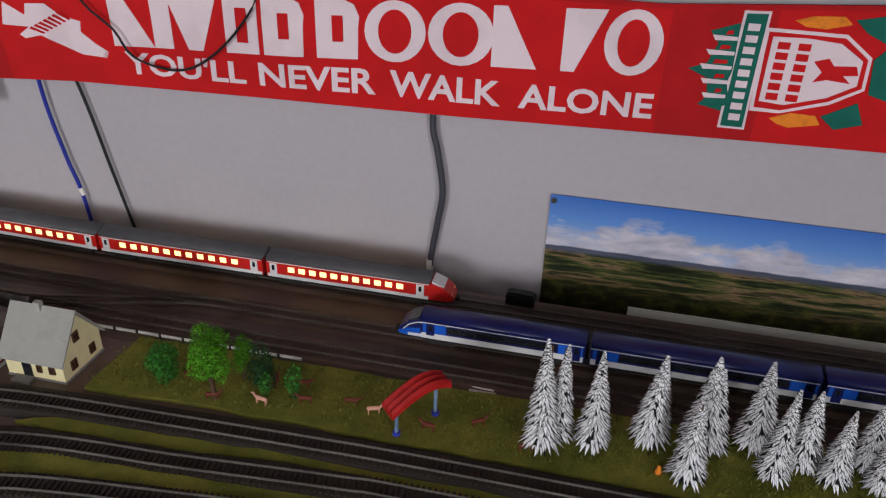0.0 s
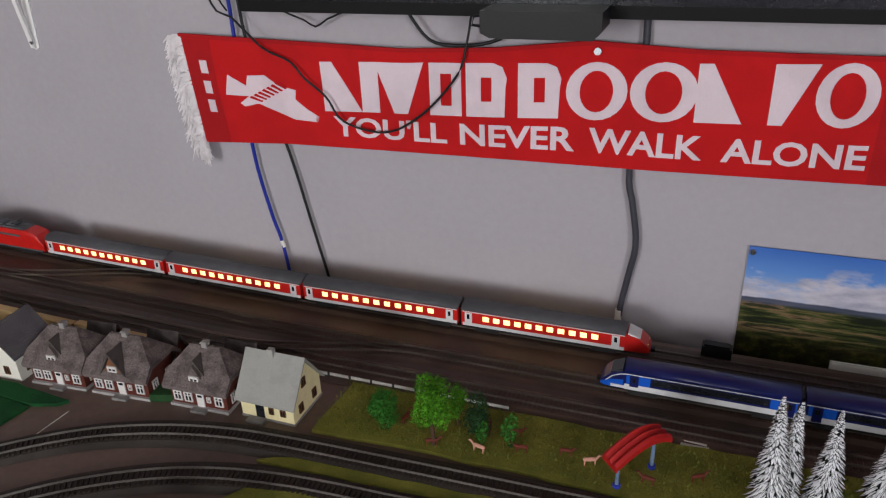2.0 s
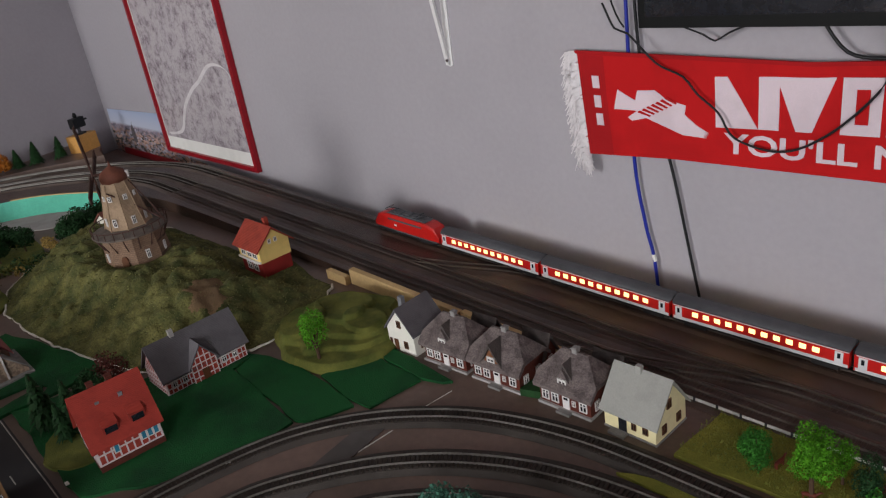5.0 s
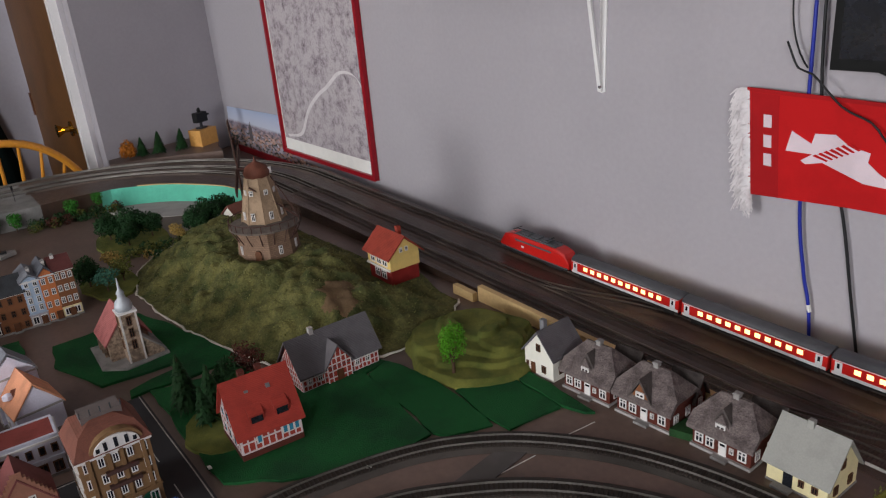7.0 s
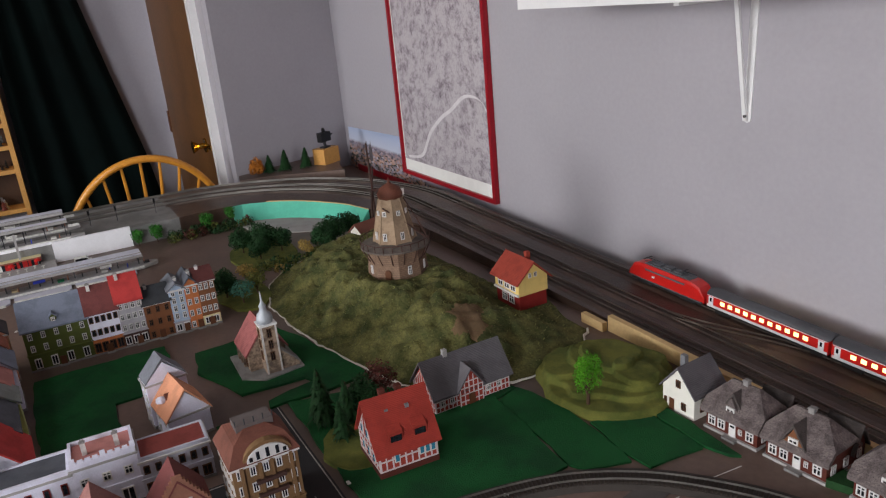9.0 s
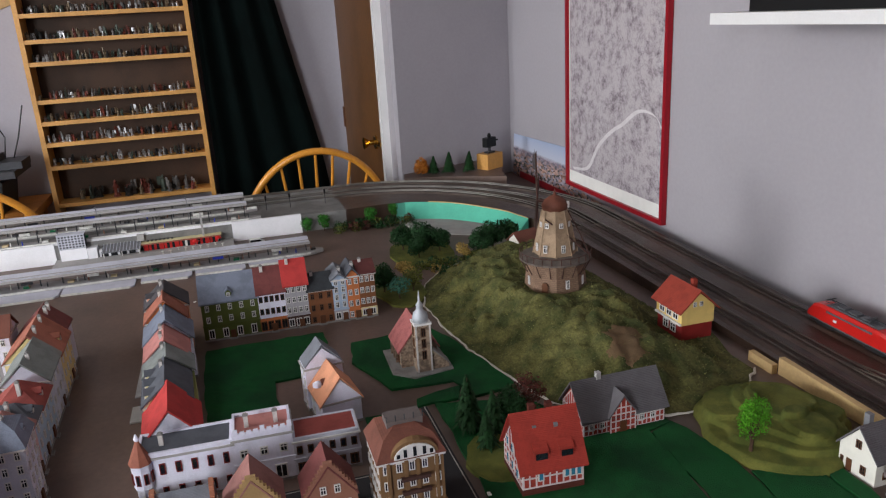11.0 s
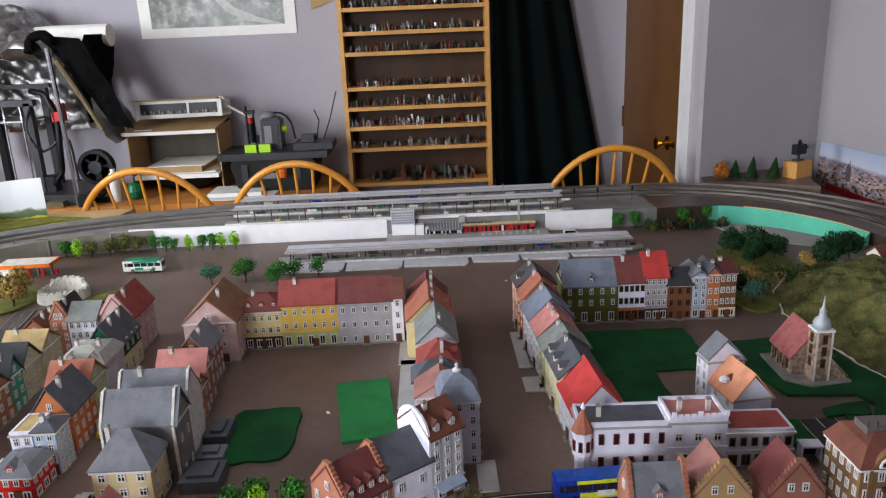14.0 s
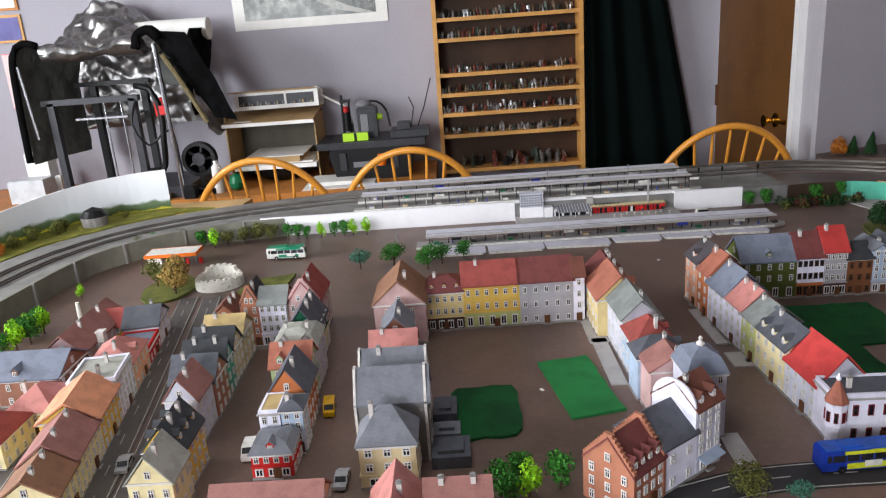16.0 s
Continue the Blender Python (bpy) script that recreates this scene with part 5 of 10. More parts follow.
def canopy(x0, x1, y0, y1, zp, zr, label, ribs=True):
    """A platform with posts and a long ridged roof."""
    c = thing("platform_canopy", label, "platform canopy", group="station platforms")
    xm = (x0 + x1) / 2
    part("platform", Shape().prism([(x0, y0 - 0.03), (x1, y0 - 0.03), (x1, y1), (xm + 0.008, y1 + 0.04), (xm - 0.008, y1 + 0.04), (x0, y1)], "z", zp, zp + 0.009), CONCRETE, c)
    part("platform_edge", Shape().box(x1, x1 + 0.0015, y0 - 0.03, y1, zp + 0.004, zp + 0.0095), LINE, c)
    part("roof", Shape().prism([(x0 - 0.006, zr - 0.003), (xm, zr - 0.007), (x1 + 0.006, zr - 0.003), (x1 + 0.006, zr), (xm, zr - 0.004), (x0 - 0.006, zr)], "y", y0, y1), CANOPY, c)
    part("gutter", Shape().box(xm - 0.002, xm + 0.002, y0, y1, zr - 0.004, zr - 0.002), CONCRETE, c)
    part("fascia", Shape().box(x1 + 0.006, x1 + 0.008, y0, y1, zr - 0.005, zr + 0.001), CONCRETE, c)
    n = int((y1 - y0) / 0.055)
    for k in range(n + 1):
        y = y0 + 0.01 + (y1 - y0 - 0.02) * k / n
        part("post", Shape().box(xm - 0.0015, xm + 0.0015, y - 0.0015, y + 0.0015, zp + 0.009, zr - 0.006), DARKGREY, c)
        part("roof_rib", Shape().box(x0 - 0.005, x1 + 0.0075, y - 0.0012, y + 0.0012, zr - 0.0062, zr - 0.0045), STONE, c)
        if k % 2 == 0:
            part("bench", Shape().box(xm - 0.008, xm + 0.008, y + 0.012, y + 0.028, zp + 0.009, zp + 0.014), random.choice((DARKGREY, GREENPL, LINE, MATS["wall_sand"])), c)
        if k % 3 == 1:
            part("sign_board", Shape().box(xm + 0.012, xm + 0.0135, y + 0.01, y + 0.04, zr - 0.022, zr - 0.014), random.choice((LINE, BLUEPL, DARKGREY)), c)
        part("traveller_peg", Shape().turn([(0.0016, zp + 0.009), (0.002, zp + 0.016), (0.0012, zp + 0.0215), (0.0004, zp + 0.0225)], 6, (xm + rnd(-0.008, 0.014), y + rnd(0.005, 0.04))), random.choice((LINE, DARKGREY, MATS["wall_brick"], BLUEPL)), c)
    return c


canopy(-2.905, -2.868, -2.24, -1.165, 0.057, 0.116, "long grey platform roof beside the station tracks")
canopy(-3.035, -2.985, -2.24, -1.17, 0.057, 0.118, "long grey platform roof between the station tracks")
canopy(-2.645, -2.585, -2.025, -1.005, 0.002, 0.045, "low grey tram-stop roof on the forecourt")
for y in (-2.10, -1.62, -1.35):
    lamp = thing("yard_lamp", "tall thin grey model lamp post", "model lamp post", pose(-2.50 if y == -2.1 else -2.94, y, 0 if y == -2.1 else 0.057), "model lamp posts")
    part("post", Shape().tube([(0, 0, 0), (0, 0, 0.085)], 0.0012), GREYPL, lamp)
    part("lamp_head", Shape().box(-0.002, 0.016, -0.002, 0.002, 0.084, 0.087), GREYPL, lamp)
for y in (-0.9, -1.02, -1.1):
    sg = thing("signal_mast", "thin dark model signal mast beside the tracks", "signal mast", pose(-2.99, y, 0.056), "signal masts")
    part("mast", Shape().tube([(0, 0, 0), (0, 0, 0.05)], 0.001), DARKGREY, sg)
    part("signal_head", Shape().box(0.0005, 0.0035, -0.003, 0.003, 0.036, 0.05), BLACK, sg)

# sawtooth bays of the tram stop, stair tower, parasols
BAY = mat("pale_lilac_paving", (196, 194, 206), 0.7, 0.1, 12, 300, 0.1)
for ya, yb, xa, xb in ((-1.845, -1.682, -2.517, -2.519), (-1.678, -1.491, -2.530, -2.521), (-1.478, -1.342, -2.546, -2.536), (-1.334, -1.195, -2.551, -2.539), (-1.186, -1.029, -2.561, -2.546), (-2.02, -1.852, -2.520, -2.515)):
    bay = thing("platform_bay", "pale paved platform bay of the tram stop", "platform", group="platform bays")
    part("paving", Shape().prism([(-2.587, ya), (xa, ya + 0.002), (xb, yb - 0.01), (xb - 0.012, yb), (-2.587, yb)], "z", 0, 0.0045), BAY, bay)
    part("kerb", Shape().prism([(xa, ya + 0.002), (xa + 0.003, ya + 0.002), (xb + 0.003, yb - 0.01), (xb, yb - 0.01)], "z", 0, 0.0055), LINE, bay)
st = thing("stair_tower", "dark gridded glass stair tower at the station", "model tower", pose(-2.848, -1.686, 0))
part("core", Shape().box(-0.012, 0.016, -0.037, 0.037, 0.047, 0.090), MATS["roof_black"], st)
part("plinth", Shape().box(-0.012, 0.016, -0.037, 0.037, 0.0, 0.047), WHITEWALL, st)
part("grid_front", lattice([-0.0375 + q for k in range(9) for q in (k * 0.009, k * 0.009 + 0.003)], [0.048 + q for k in range(6) for q in (k * 0.008, k * 0.008 + 0.0028)], -0.001, 0.001), CANOPY, st, "grey window grid", m=pose(0.017, 0, 0, 0, 0, 90))
part("roof", Shape().box(-0.014, 0.018, -0.039, 0.039, 0.090, 0.0925), CANOPY, st)
for x, y in ((-2.815, -1.333), (-2.822, -1.265)):
    pa = thing("parasol", "small red model parasol on the station terrace", "parasol", pose(x, y, 0.012), "terrace parasols")
    part("canopy", Shape().turn([(0.011, 0.015), (0.006, 0.020), (0.001, 0.022)], 10), REDPL, pa)
    part("pole", Shape().tube([(0, 0, 0), (0, 0, 0.016)], 0.0008, 5), GREYPL, pa)
for k in range(9):
    tb_ = single("terrace_table", Shape().turn([(0.0035, 0), (0.001, 0.001), (0.001, 0.006), (0.0045, 0.0065), (0.0045, 0.0075)], 8), LINE, "tiny white table on the station terrace", "model table", pose(-2.79 + rnd(-0.012, 0.015), -1.43 + 0.022 * k, 0.012), "terrace tables")

# ---- trains ----
COACHRED = mat("train_red_paint", (196, 30, 26), 0.35, 0.08, 60, 500, 0.0, spec=0.5)
TRAINGREY = mat("train_roof_grey", (86, 86, 90), 0.5, 0.12, 40, 500, 0.05)
TRAINWHITE = mat("train_white_paint", (214, 212, 214), 0.35, 0.06, 60, 500, 0.0)
TRAINBLUE = mat("train_blue_paint", (24, 86, 190), 0.3, 0.06, 60, 500, 0.0, spec=0.5)
TRAINNAVY = mat("train_navy_paint", (22, 28, 86), 0.3, 0.08, 60, 500, 0.0, spec=0.5)
LIT = mat("lit_window", (255, 226, 150), 0.4, 0.15, 200, 600, 0.0, emit=2.2)
UNDER = mat("train_underframe", (36, 34, 34), 0.6, 0.2, 60, 500, 0.0)


def body_rings(L, w, z0, zs, zr, nose=0.0, n=10, tail=True):
    """Cross sections of a coach from end to end: upright sides and a round roof; the nose slopes."""
    def ring(x, k=1.0, top=1.0):
        pts = [(x, -w / 2 * k, z0), (x, w / 2 * k, z0), (x, w / 2 * k, zs * top + z0 * (1 - top))]
        for i in range(1, n):
            a = math.pi * i / n
            pts.append((x, w / 2 * k * math.cos(a), (zs + (zr - zs) * math.sin(a)) * top + z0 * (1 - top)))
        pts.append((x, -w / 2 * k, zs * top + z0 * (1 - top)))
        return pts
    if not nose:
        return [ring(0), ring(L)]
    return [ring(0), ring(L - nose), ring(L - nose * 0.45, 0.97, 0.82), ring(L - nose * 0.12, 0.88, 0.45), ring(L, 0.72, 0.18)]


def coach(L, label, navy=False, nose=0.0, lit=True, first_door=True):
    w, z0, zs, zr = 0.0325, 0.0075, 0.032, 0.0415
    c = thing("model_coach", label, "model coach", group="blue model train" if navy else "red model train")
    part("body", Shape().loft(body_rings(L, w, z0, zs, zs + 0.001, nose)), TRAINNAVY if navy else COACHRED, c)
    part("roof", Shape().loft([[(x, y * 1.002, z) for x, y, z in [(r[0][0], r[i][1], max(zs - 0.001, r[i][2])) for i in range(2, len(r))]] for r in body_rings(L - nose, w, zs - 0.002, zs, zr)]), TRAINNAVY if navy else TRAINGREY, c, smooth=True)
    part("underframe", Shape().box(0.004, L - nose - 0.002, -w * 0.42, w * 0.42, 0.002, z0), UNDER, c)
    for x in (L * 0.14, (L - nose) * 0.88):
        bg = part("bogie", Shape().box(x - 0.018, x + 0.018, -0.013, 0.013, -0.003, 0.003), UNDER, c)
        for dx in (-0.011, 0.011):
            part("wheelset", Shape().loft([[(x + dx + 0.005 * math.cos(a), y, 0.0005 + 0.005 * math.sin(a)) for a in np.linspace(0, 6.283, 10, endpoint=False)] for y in (-0.0095, 0.0095)]), DARKGREY, bg)
    for e in (-1, 1):
        yy = e * (w / 2)
        o = sorted((yy - e * 0.0003, yy + e * 0.0005))
        o2 = sorted((yy - e * 0.0003, yy + e * 0.0008))
        part("lower_stripe", Shape().box(0.002, L - nose - 0.001, *o, z0, z0 + (0.005 if not navy else 0.008)), TRAINWHITE, c)
        if navy:
            part("upper_stripe", Shape().box(0.002, L - nose, *o, zs - 0.002, zs - 0.001), TRAINWHITE, c)
            part("window_band", Shape().box(0.035, L - 0.035 - nose, *o, 0.0185, 0.028), GLASSW, c)
            for x0 in (0.003, L - 0.033 - nose):
                part("blue_panel", Shape().box(x0, x0 + 0.03, *o, 0.0158, zs - 0.0025), TRAINBLUE, c)
        else:
            part("upper_stripe", Shape().box(0.002, L - nose - 0.001, *o, zs - 0.0015, zs - 0.0003), TRAINWHITE, c)
            n = 11
            x0, x1 = 0.03, L - 0.034 - nose
            for k in range(n):
                xx = x0 + (x1 - x0) * (k + 0.5) / n
                part("window", Shape().box(xx - 0.0047, xx + 0.0047, *o2, 0.0185, 0.0262), LIT, c, "glowing yellow window")
        for xd in (0.011, L - nose - 0.013):
            dr = part("door", Shape().box(xd - 0.0055, xd + 0.0055, *o2, z0 + 0.001, 0.0295), TRAINNAVY if navy else TRAINWHITE, c, "blue door" if navy else "pale grey door")
            q = sorted((yy, yy + e * 0.0011))
            part("door_window", Shape().box(xd - 0.002, xd + 0.002, *q, 0.019, 0.027), GLASSW, dr)
    part("gangway", Shape().box(-0.004, 0.0, -0.009, 0.009, z0, 0.034), BLACK, c)
    if nose:
        part("windscreen", Shape().add([(L - nose * 0.92, -w * 0.40, 0.0325), (L - nose * 0.92, w * 0.40, 0.0325), (L - nose * 0.42, w * 0.40, 0.0245), (L - nose * 0.42, -w * 0.40, 0.0245),
                                        (L - nose * 0.92, -w * 0.40, 0.0355), (L - nose * 0.92, w * 0.40, 0.0355), (L - nose * 0.42, w * 0.40, 0.0285), (L - nose * 0.42, -w * 0.40, 0.0285)],
                                       [(0, 1, 2, 3), (4, 5, 6, 7), (0, 1, 5, 4), (1, 2, 6, 5), (2, 3, 7, 6), (3, 0, 4, 7)]), GLASSW if navy else TRAINWHITE, c, "sloping cab windscreen")
        part("coupling", Shape().box(L - 0.004, L + 0.006, -0.003, 0.003, 0.004, 0.009), BLACK, c)
        if navy:
            part("nose_panel", Shape().loft(body_rings(L + 0.0006, w + 0.0008, z0, 0.021, 0.0215, nose)[1:]), TRAINBLUE, c, "bright blue nose")
            for e in (-1, 1):
                yy = e * w / 2
                part("nose_line", Shape().tube([(L - 0.003, yy * 0.80, 0.011), (L - 0.008, yy * 0.92, 0.0165), (L - nose * 0.5, yy * 1.0, 0.0245), (L - nose * 0.85, yy * 1.02, 0.0295), (L - nose * 1.2, yy * 1.02, 0.0306)], 0.0008, 5), TRAINWHITE, c, "white line round the nose")
            part("white_flash", Shape().box(L - nose - 0.03, L - nose * 0.45, -w / 2 - 0.0009, w / 2 + 0.0009, z0 + 0.001, z0 + 0.005), TRAINWHITE, c)
        else:
            for e in (-1, 1):
                part("head_lamp", Shape().box(L - nose * 0.3, L - nose * 0.1, e * 0.009 - 0.0025, e * 0.009 + 0.0025, 0.0145, 0.018), LIT, c)
    return c


def put_on(ob, x, y):
    """Stands a vehicle on the line at x, nose towards +x."""
    z0, z1 = rise(x, y), rise(x + 0.26, y)
    ob.matrix_basis = Matrix.Translation((x, y, z0 + 0.0095)) @ pose(0, 0, 0, 0, math.degrees(-math.atan2(z1 - z0, 0.26)), 0)


RED_Y, LC = CY + 0.715, 0.262
x_tail = -0.33
for k in range(4):
    c = coach(LC + (0.012 if k == 0 else 0), "red lit model coach with white doors" if k else "red lit model driving trailer with sloping cab", False, 0.034 if k == 0 else 0.0)
    put_on(c, x_tail - LC * (k + 1) - 0.006 * k, RED_Y)
loco = thing("model_locomotive", "red electric model locomotive with grey roof", "model locomotive", group="red model train")
LL, lw = 0.212, 0.034
part("body", Shape().loft([[(x, -lw / 2 * k, 0.006), (x, lw / 2 * k, 0.006), (x, lw / 2 * k, z), (x, lw / 2 * k * 0.86, z + 0.006 * q), (x, -lw / 2 * k * 0.86, z + 0.006 * q), (x, -lw / 2 * k, z)]
                          for x, k, z, q in ((0, 0.9, 0.016, 0.3), (0.014, 0.96, 0.032, 0.8), (0.034, 1, 0.036, 1), (LL - 0.034, 1, 0.036, 1), (LL - 0.014, 0.96, 0.032, 0.8), (LL, 0.9, 0.016, 0.3))]), COACHRED, loco)
part("roof", Shape().prism([(0.042, 0.0425), (LL - 0.042, 0.0425), (LL - 0.05, 0.046), (0.05, 0.046)], "y", -0.0125, 0.0125), TRAINGREY, loco)
for x in (0.075, 0.105, 0.135):
    part("roof_box", Shape().box(x - 0.010, x + 0.010, -0.008, 0.008, 0.046, 0.049), TRAINGREY, loco)
for x in (0.055, LL - 0.055):
    pg = part("pantograph", Shape().tube([(x - 0.018, -0.008, 0.047), (x + 0.016, -0.006, 0.050), (x - 0.014, 0, 0.052)], 0.0007, 4).tube([(x - 0.018, 0.008, 0.047), (x + 0.016, 0.006, 0.050), (x - 0.014, 0, 0.052)], 0.0007, 4), DARKGREY, loco)
    part("collector", Shape().box(x - 0.016, x - 0.013, -0.012, 0.012, 0.0515, 0.0525), DARKGREY, pg)
part("frame", Shape().box(0.008, LL - 0.008, -lw * 0.44, lw * 0.44, 0.001, 0.006), UNDER, loco)
part("side_stripe", Shape().box(0.002, LL - 0.002, -lw / 2 - 0.0003, lw / 2 + 0.0003, 0.006, 0.0085), TRAINGREY, loco)
for x, s in ((0.0075, 1), (LL - 0.0075, -1)):
    part("cab_window", Shape().add([(x, -0.0125, 0.0225), (x, 0.0125, 0.0225), (x + s * 0.0075, 0.0125, 0.0335), (x + s * 0.0075, -0.0125, 0.0335), (x - s * 0.001, -0.0125, 0.023), (x - s * 0.001, 0.0125, 0.023), (x + s * 0.0065, 0.0125, 0.034), (x + s * 0.0065, -0.0125, 0.034)],
                                   [(0, 1, 2, 3), (4, 5, 6, 7), (0, 1, 5, 4), (1, 2, 6, 5), (2, 3, 7, 6), (3, 0, 4, 7)]), GLASSW, loco)
for x in (0.045, LL - 0.045):
    part("bogie", Shape().box(x - 0.022, x + 0.022, -0.013, 0.013, -0.004, 0.002), UNDER, loco)
for e in (-1, 1):
    part("side_mark", Shape().box(0.07, 0.078, *sorted((e * lw / 2, e * (lw / 2 + 0.0006))), 0.018, 0.0225), TRAINWHITE, loco)
    part("vent_strip", Shape().box(0.05, LL - 0.05, *sorted((e * lw / 2, e * (lw / 2 + 0.0005))), 0.030, 0.034), TRAINGREY, loco)
put_on(loco, x_tail - LC * 4 - 0.018 - LL - 0.008, RED_Y)

BLUE_Y = CY + 0.715 - 0.087
for k in range(4):
    c = coach(0.262 - (0.025 if k == 0 else 0), "blue and white model coach with navy roof" if k else "blue and white model control car with rounded nose", True, 0.03 if k == 0 else 0.0)
    c.matrix_basis = pose(-0.372 + (0.237 if k == 0 else 0.237 + 0.268 * k - 0.262 + 0.262), BLUE_Y, 0.0095, 0, 0, 180)

single("black_box", Shape().box(-0.02, 0.02, -0.008, 0.008, 0, 0.015).box(-0.017, 0.017, -0.006, 0.006, 0.015, 0.018), BLACK, "small black box beside the back wall", "box", pose(-0.231, -0.051, 0.0015, 0, 0, -3))

# ---- vehicles ----


def bus(x, y, rz, low, high, roofc, label, L=0.135):
    b = thing("model_bus", label, "model bus", pose(x, y, 0.0035, 0, 0, rz))
    prof = [(0, 0.003), (L, 0.003), (L, 0.020), (L - 0.003, 0.033), (0.002, 0.034), (0, 0.030)]
    part("body", Shape().prism(prof, "y", -0.0145, 0.0145), low, b)
    part("upper_body", Shape().box(0.03, L - 0.012, -0.0149, 0.0149, 0.028, 0.0335), high, b)
    part("roof", Shape().box(0.004, L - 0.006, -0.0135, 0.0135, 0.034, 0.0362).box(0.03, 0.06, -0.009, 0.009, 0.0362, 0.039), roofc, b)
    part("window_band", Shape().box(0.006, L - 0.004, -0.01475, 0.01475, 0.017, 0.0275), GLASSW, b)
    part("windscreen", Shape().box(L - 0.001, L + 0.0004, -0.0125, 0.0125, 0.014, 0.029), GLASSW, b)
    part("panel", Shape().box(0.035, L - 0.02, -0.0151, 0.0151, 0.005, 0.014), high, b)
    for k in range(6):
        part("window_post", Shape().box(0.012 + k * 0.02, 0.0135 + k * 0.02, -0.015, 0.015, 0.017, 0.0275), low, b)
    part("advert", Shape().box(0.06, 0.085, -0.0153, 0.0153, 0.008, 0.017), LINE, b)
    for xw in (0.028, L - 0.03):
        for e in (-1, 1):
            wh = part("wheel", Shape().loft([[(xw + 0.006 * math.cos(a), yy, 0.004 + 0.006 * math.sin(a)) for a in np.linspace(0, 6.283, 12, endpoint=False)] for yy in sorted((e * 0.0125, e * 0.0156))]), BLACK, b)
            part("rim", Shape().loft([[(xw + 0.003 * math.cos(a), yy, 0.004 + 0.003 * math.sin(a)) for a in np.linspace(0, 6.283, 8, endpoint=False)] for yy in sorted((e * 0.0150, e * 0.0160))]), CHROME, wh)
    return b


bus(-1.415, -1.43, 93, mat("bus_blue", (28, 54, 150), 0.3), mat("bus_yellow", (208, 216, 40), 0.35), mat("bus_roof_blue", (40, 84, 176), 0.3), "blue and yellow articulated model bus on the street")
bus(-2.60, -2.50, 88, LINE, mat("bus_green", (30, 130, 96), 0.35), MATS["bus_green"], "white and green model bus on the open ground", 0.115)
bus(-1.226, -1.085, 92, mat("bus_bright_blue", (44, 104, 214), 0.3), MATS["bus_bright_blue"], MATS["bus_bright_blue"], "bright blue model bus in front of the store", 0.12)


def car(x, y, rz, paint, label, van=False):
    c = thing("model_car", label, "model car", pose(x, y, 0.0, 0, 0, rz), "model cars")
    L, w = 0.05, 0.0195
    roof = [(0.002, 0.012), (0.003, 0.022), (0.036, 0.022), (0.043, 0.0135), (0.0485, 0.012), (0.049, 0.004), (0.001, 0.004)] if van else \
           [(0.001, 0.010), (0.010, 0.0108), (0.015, 0.0165), (0.032, 0.0165), (0.039, 0.0105), (0.049, 0.0092), (0.05, 0.004), (0.0, 0.004)]
    part("body", Shape().prism(roof, "y", -w / 2, w / 2), paint, c)
    g = [(0.005, 0.0135), (0.005, 0.0205), (0.0355, 0.0205), (0.0405, 0.0138)] if van else [(0.0125, 0.0108), (0.0155, 0.0155), (0.0315, 0.0155), (0.0365, 0.0108)]
    part("side_glass", Shape().prism(g, "y", -w / 2 - 0.0003, w / 2 + 0.0003), GLASSW, c)
    wz = (0.0365, 0.0215, 0.0425, 0.0142) if van else (0.0322, 0.0163, 0.0387, 0.0108)
    part("windscreen", Shape().add([(wz[0], -w * 0.42, wz[1]), (wz[0], w * 0.42, wz[1]), (wz[2], w * 0.42, wz[3]), (wz[2], -w * 0.42, wz[3]), (wz[0] + 0.0006, -w * 0.42, wz[1] + 0.0004), (wz[0] + 0.0006, w * 0.42, wz[1] + 0.0004), (wz[2] + 0.0006, w * 0.42, wz[3] + 0.0004), (wz[2] + 0.0006, -w * 0.42, wz[3] + 0.0004)],
                                  [(0, 1, 2, 3), (4, 5, 6, 7), (0, 1, 5, 4), (1, 2, 6, 5), (2, 3, 7, 6), (3, 0, 4, 7)]), GLASSW, c)
    for xw in (0.010, 0.040):
        for e in (-1, 1):
            part("wheel", Shape().loft([[(xw + 0.0042 * math.cos(a), yy, 0.0042 + 0.0042 * math.sin(a)) for a in np.linspace(0, 6.283, 10, endpoint=False)] for yy in sorted((e * w * 0.36, e * (w / 2 + 0.0005)))]), BLACK, c)
    return c


car(-1.69, -2.175, 6, mat("car_yellow", (214, 170, 20), 0.3), "yellow model van on the town street", True)
car(-1.475, -2.12, -2, mat("car_silver", (176, 178, 184), 0.3, metal=0.5), "silver model estate car on the town street")
car(-1.55, -2.488, 8, MATS["car_silver"], "silver model car on the grey street")
car(-1.565, -2.286, 4, LINE, "white model delivery van behind the red shop", True)
car(-1.62, -2.655, 8, MATS["car_yellow"], "yellow model car on the side street")
car(-2.775, -1.175, 88, LINE, "white model van on the station forecourt", True)
for k, y in enumerate((-1.5, -1.42, -1.36)):
    car(-2.745, y, 80, (LINE, REDPL, MATS["car_silver"])[k], ("white", "red", "silver")[k] + " model car on the station forecourt")

# ---- trees ----


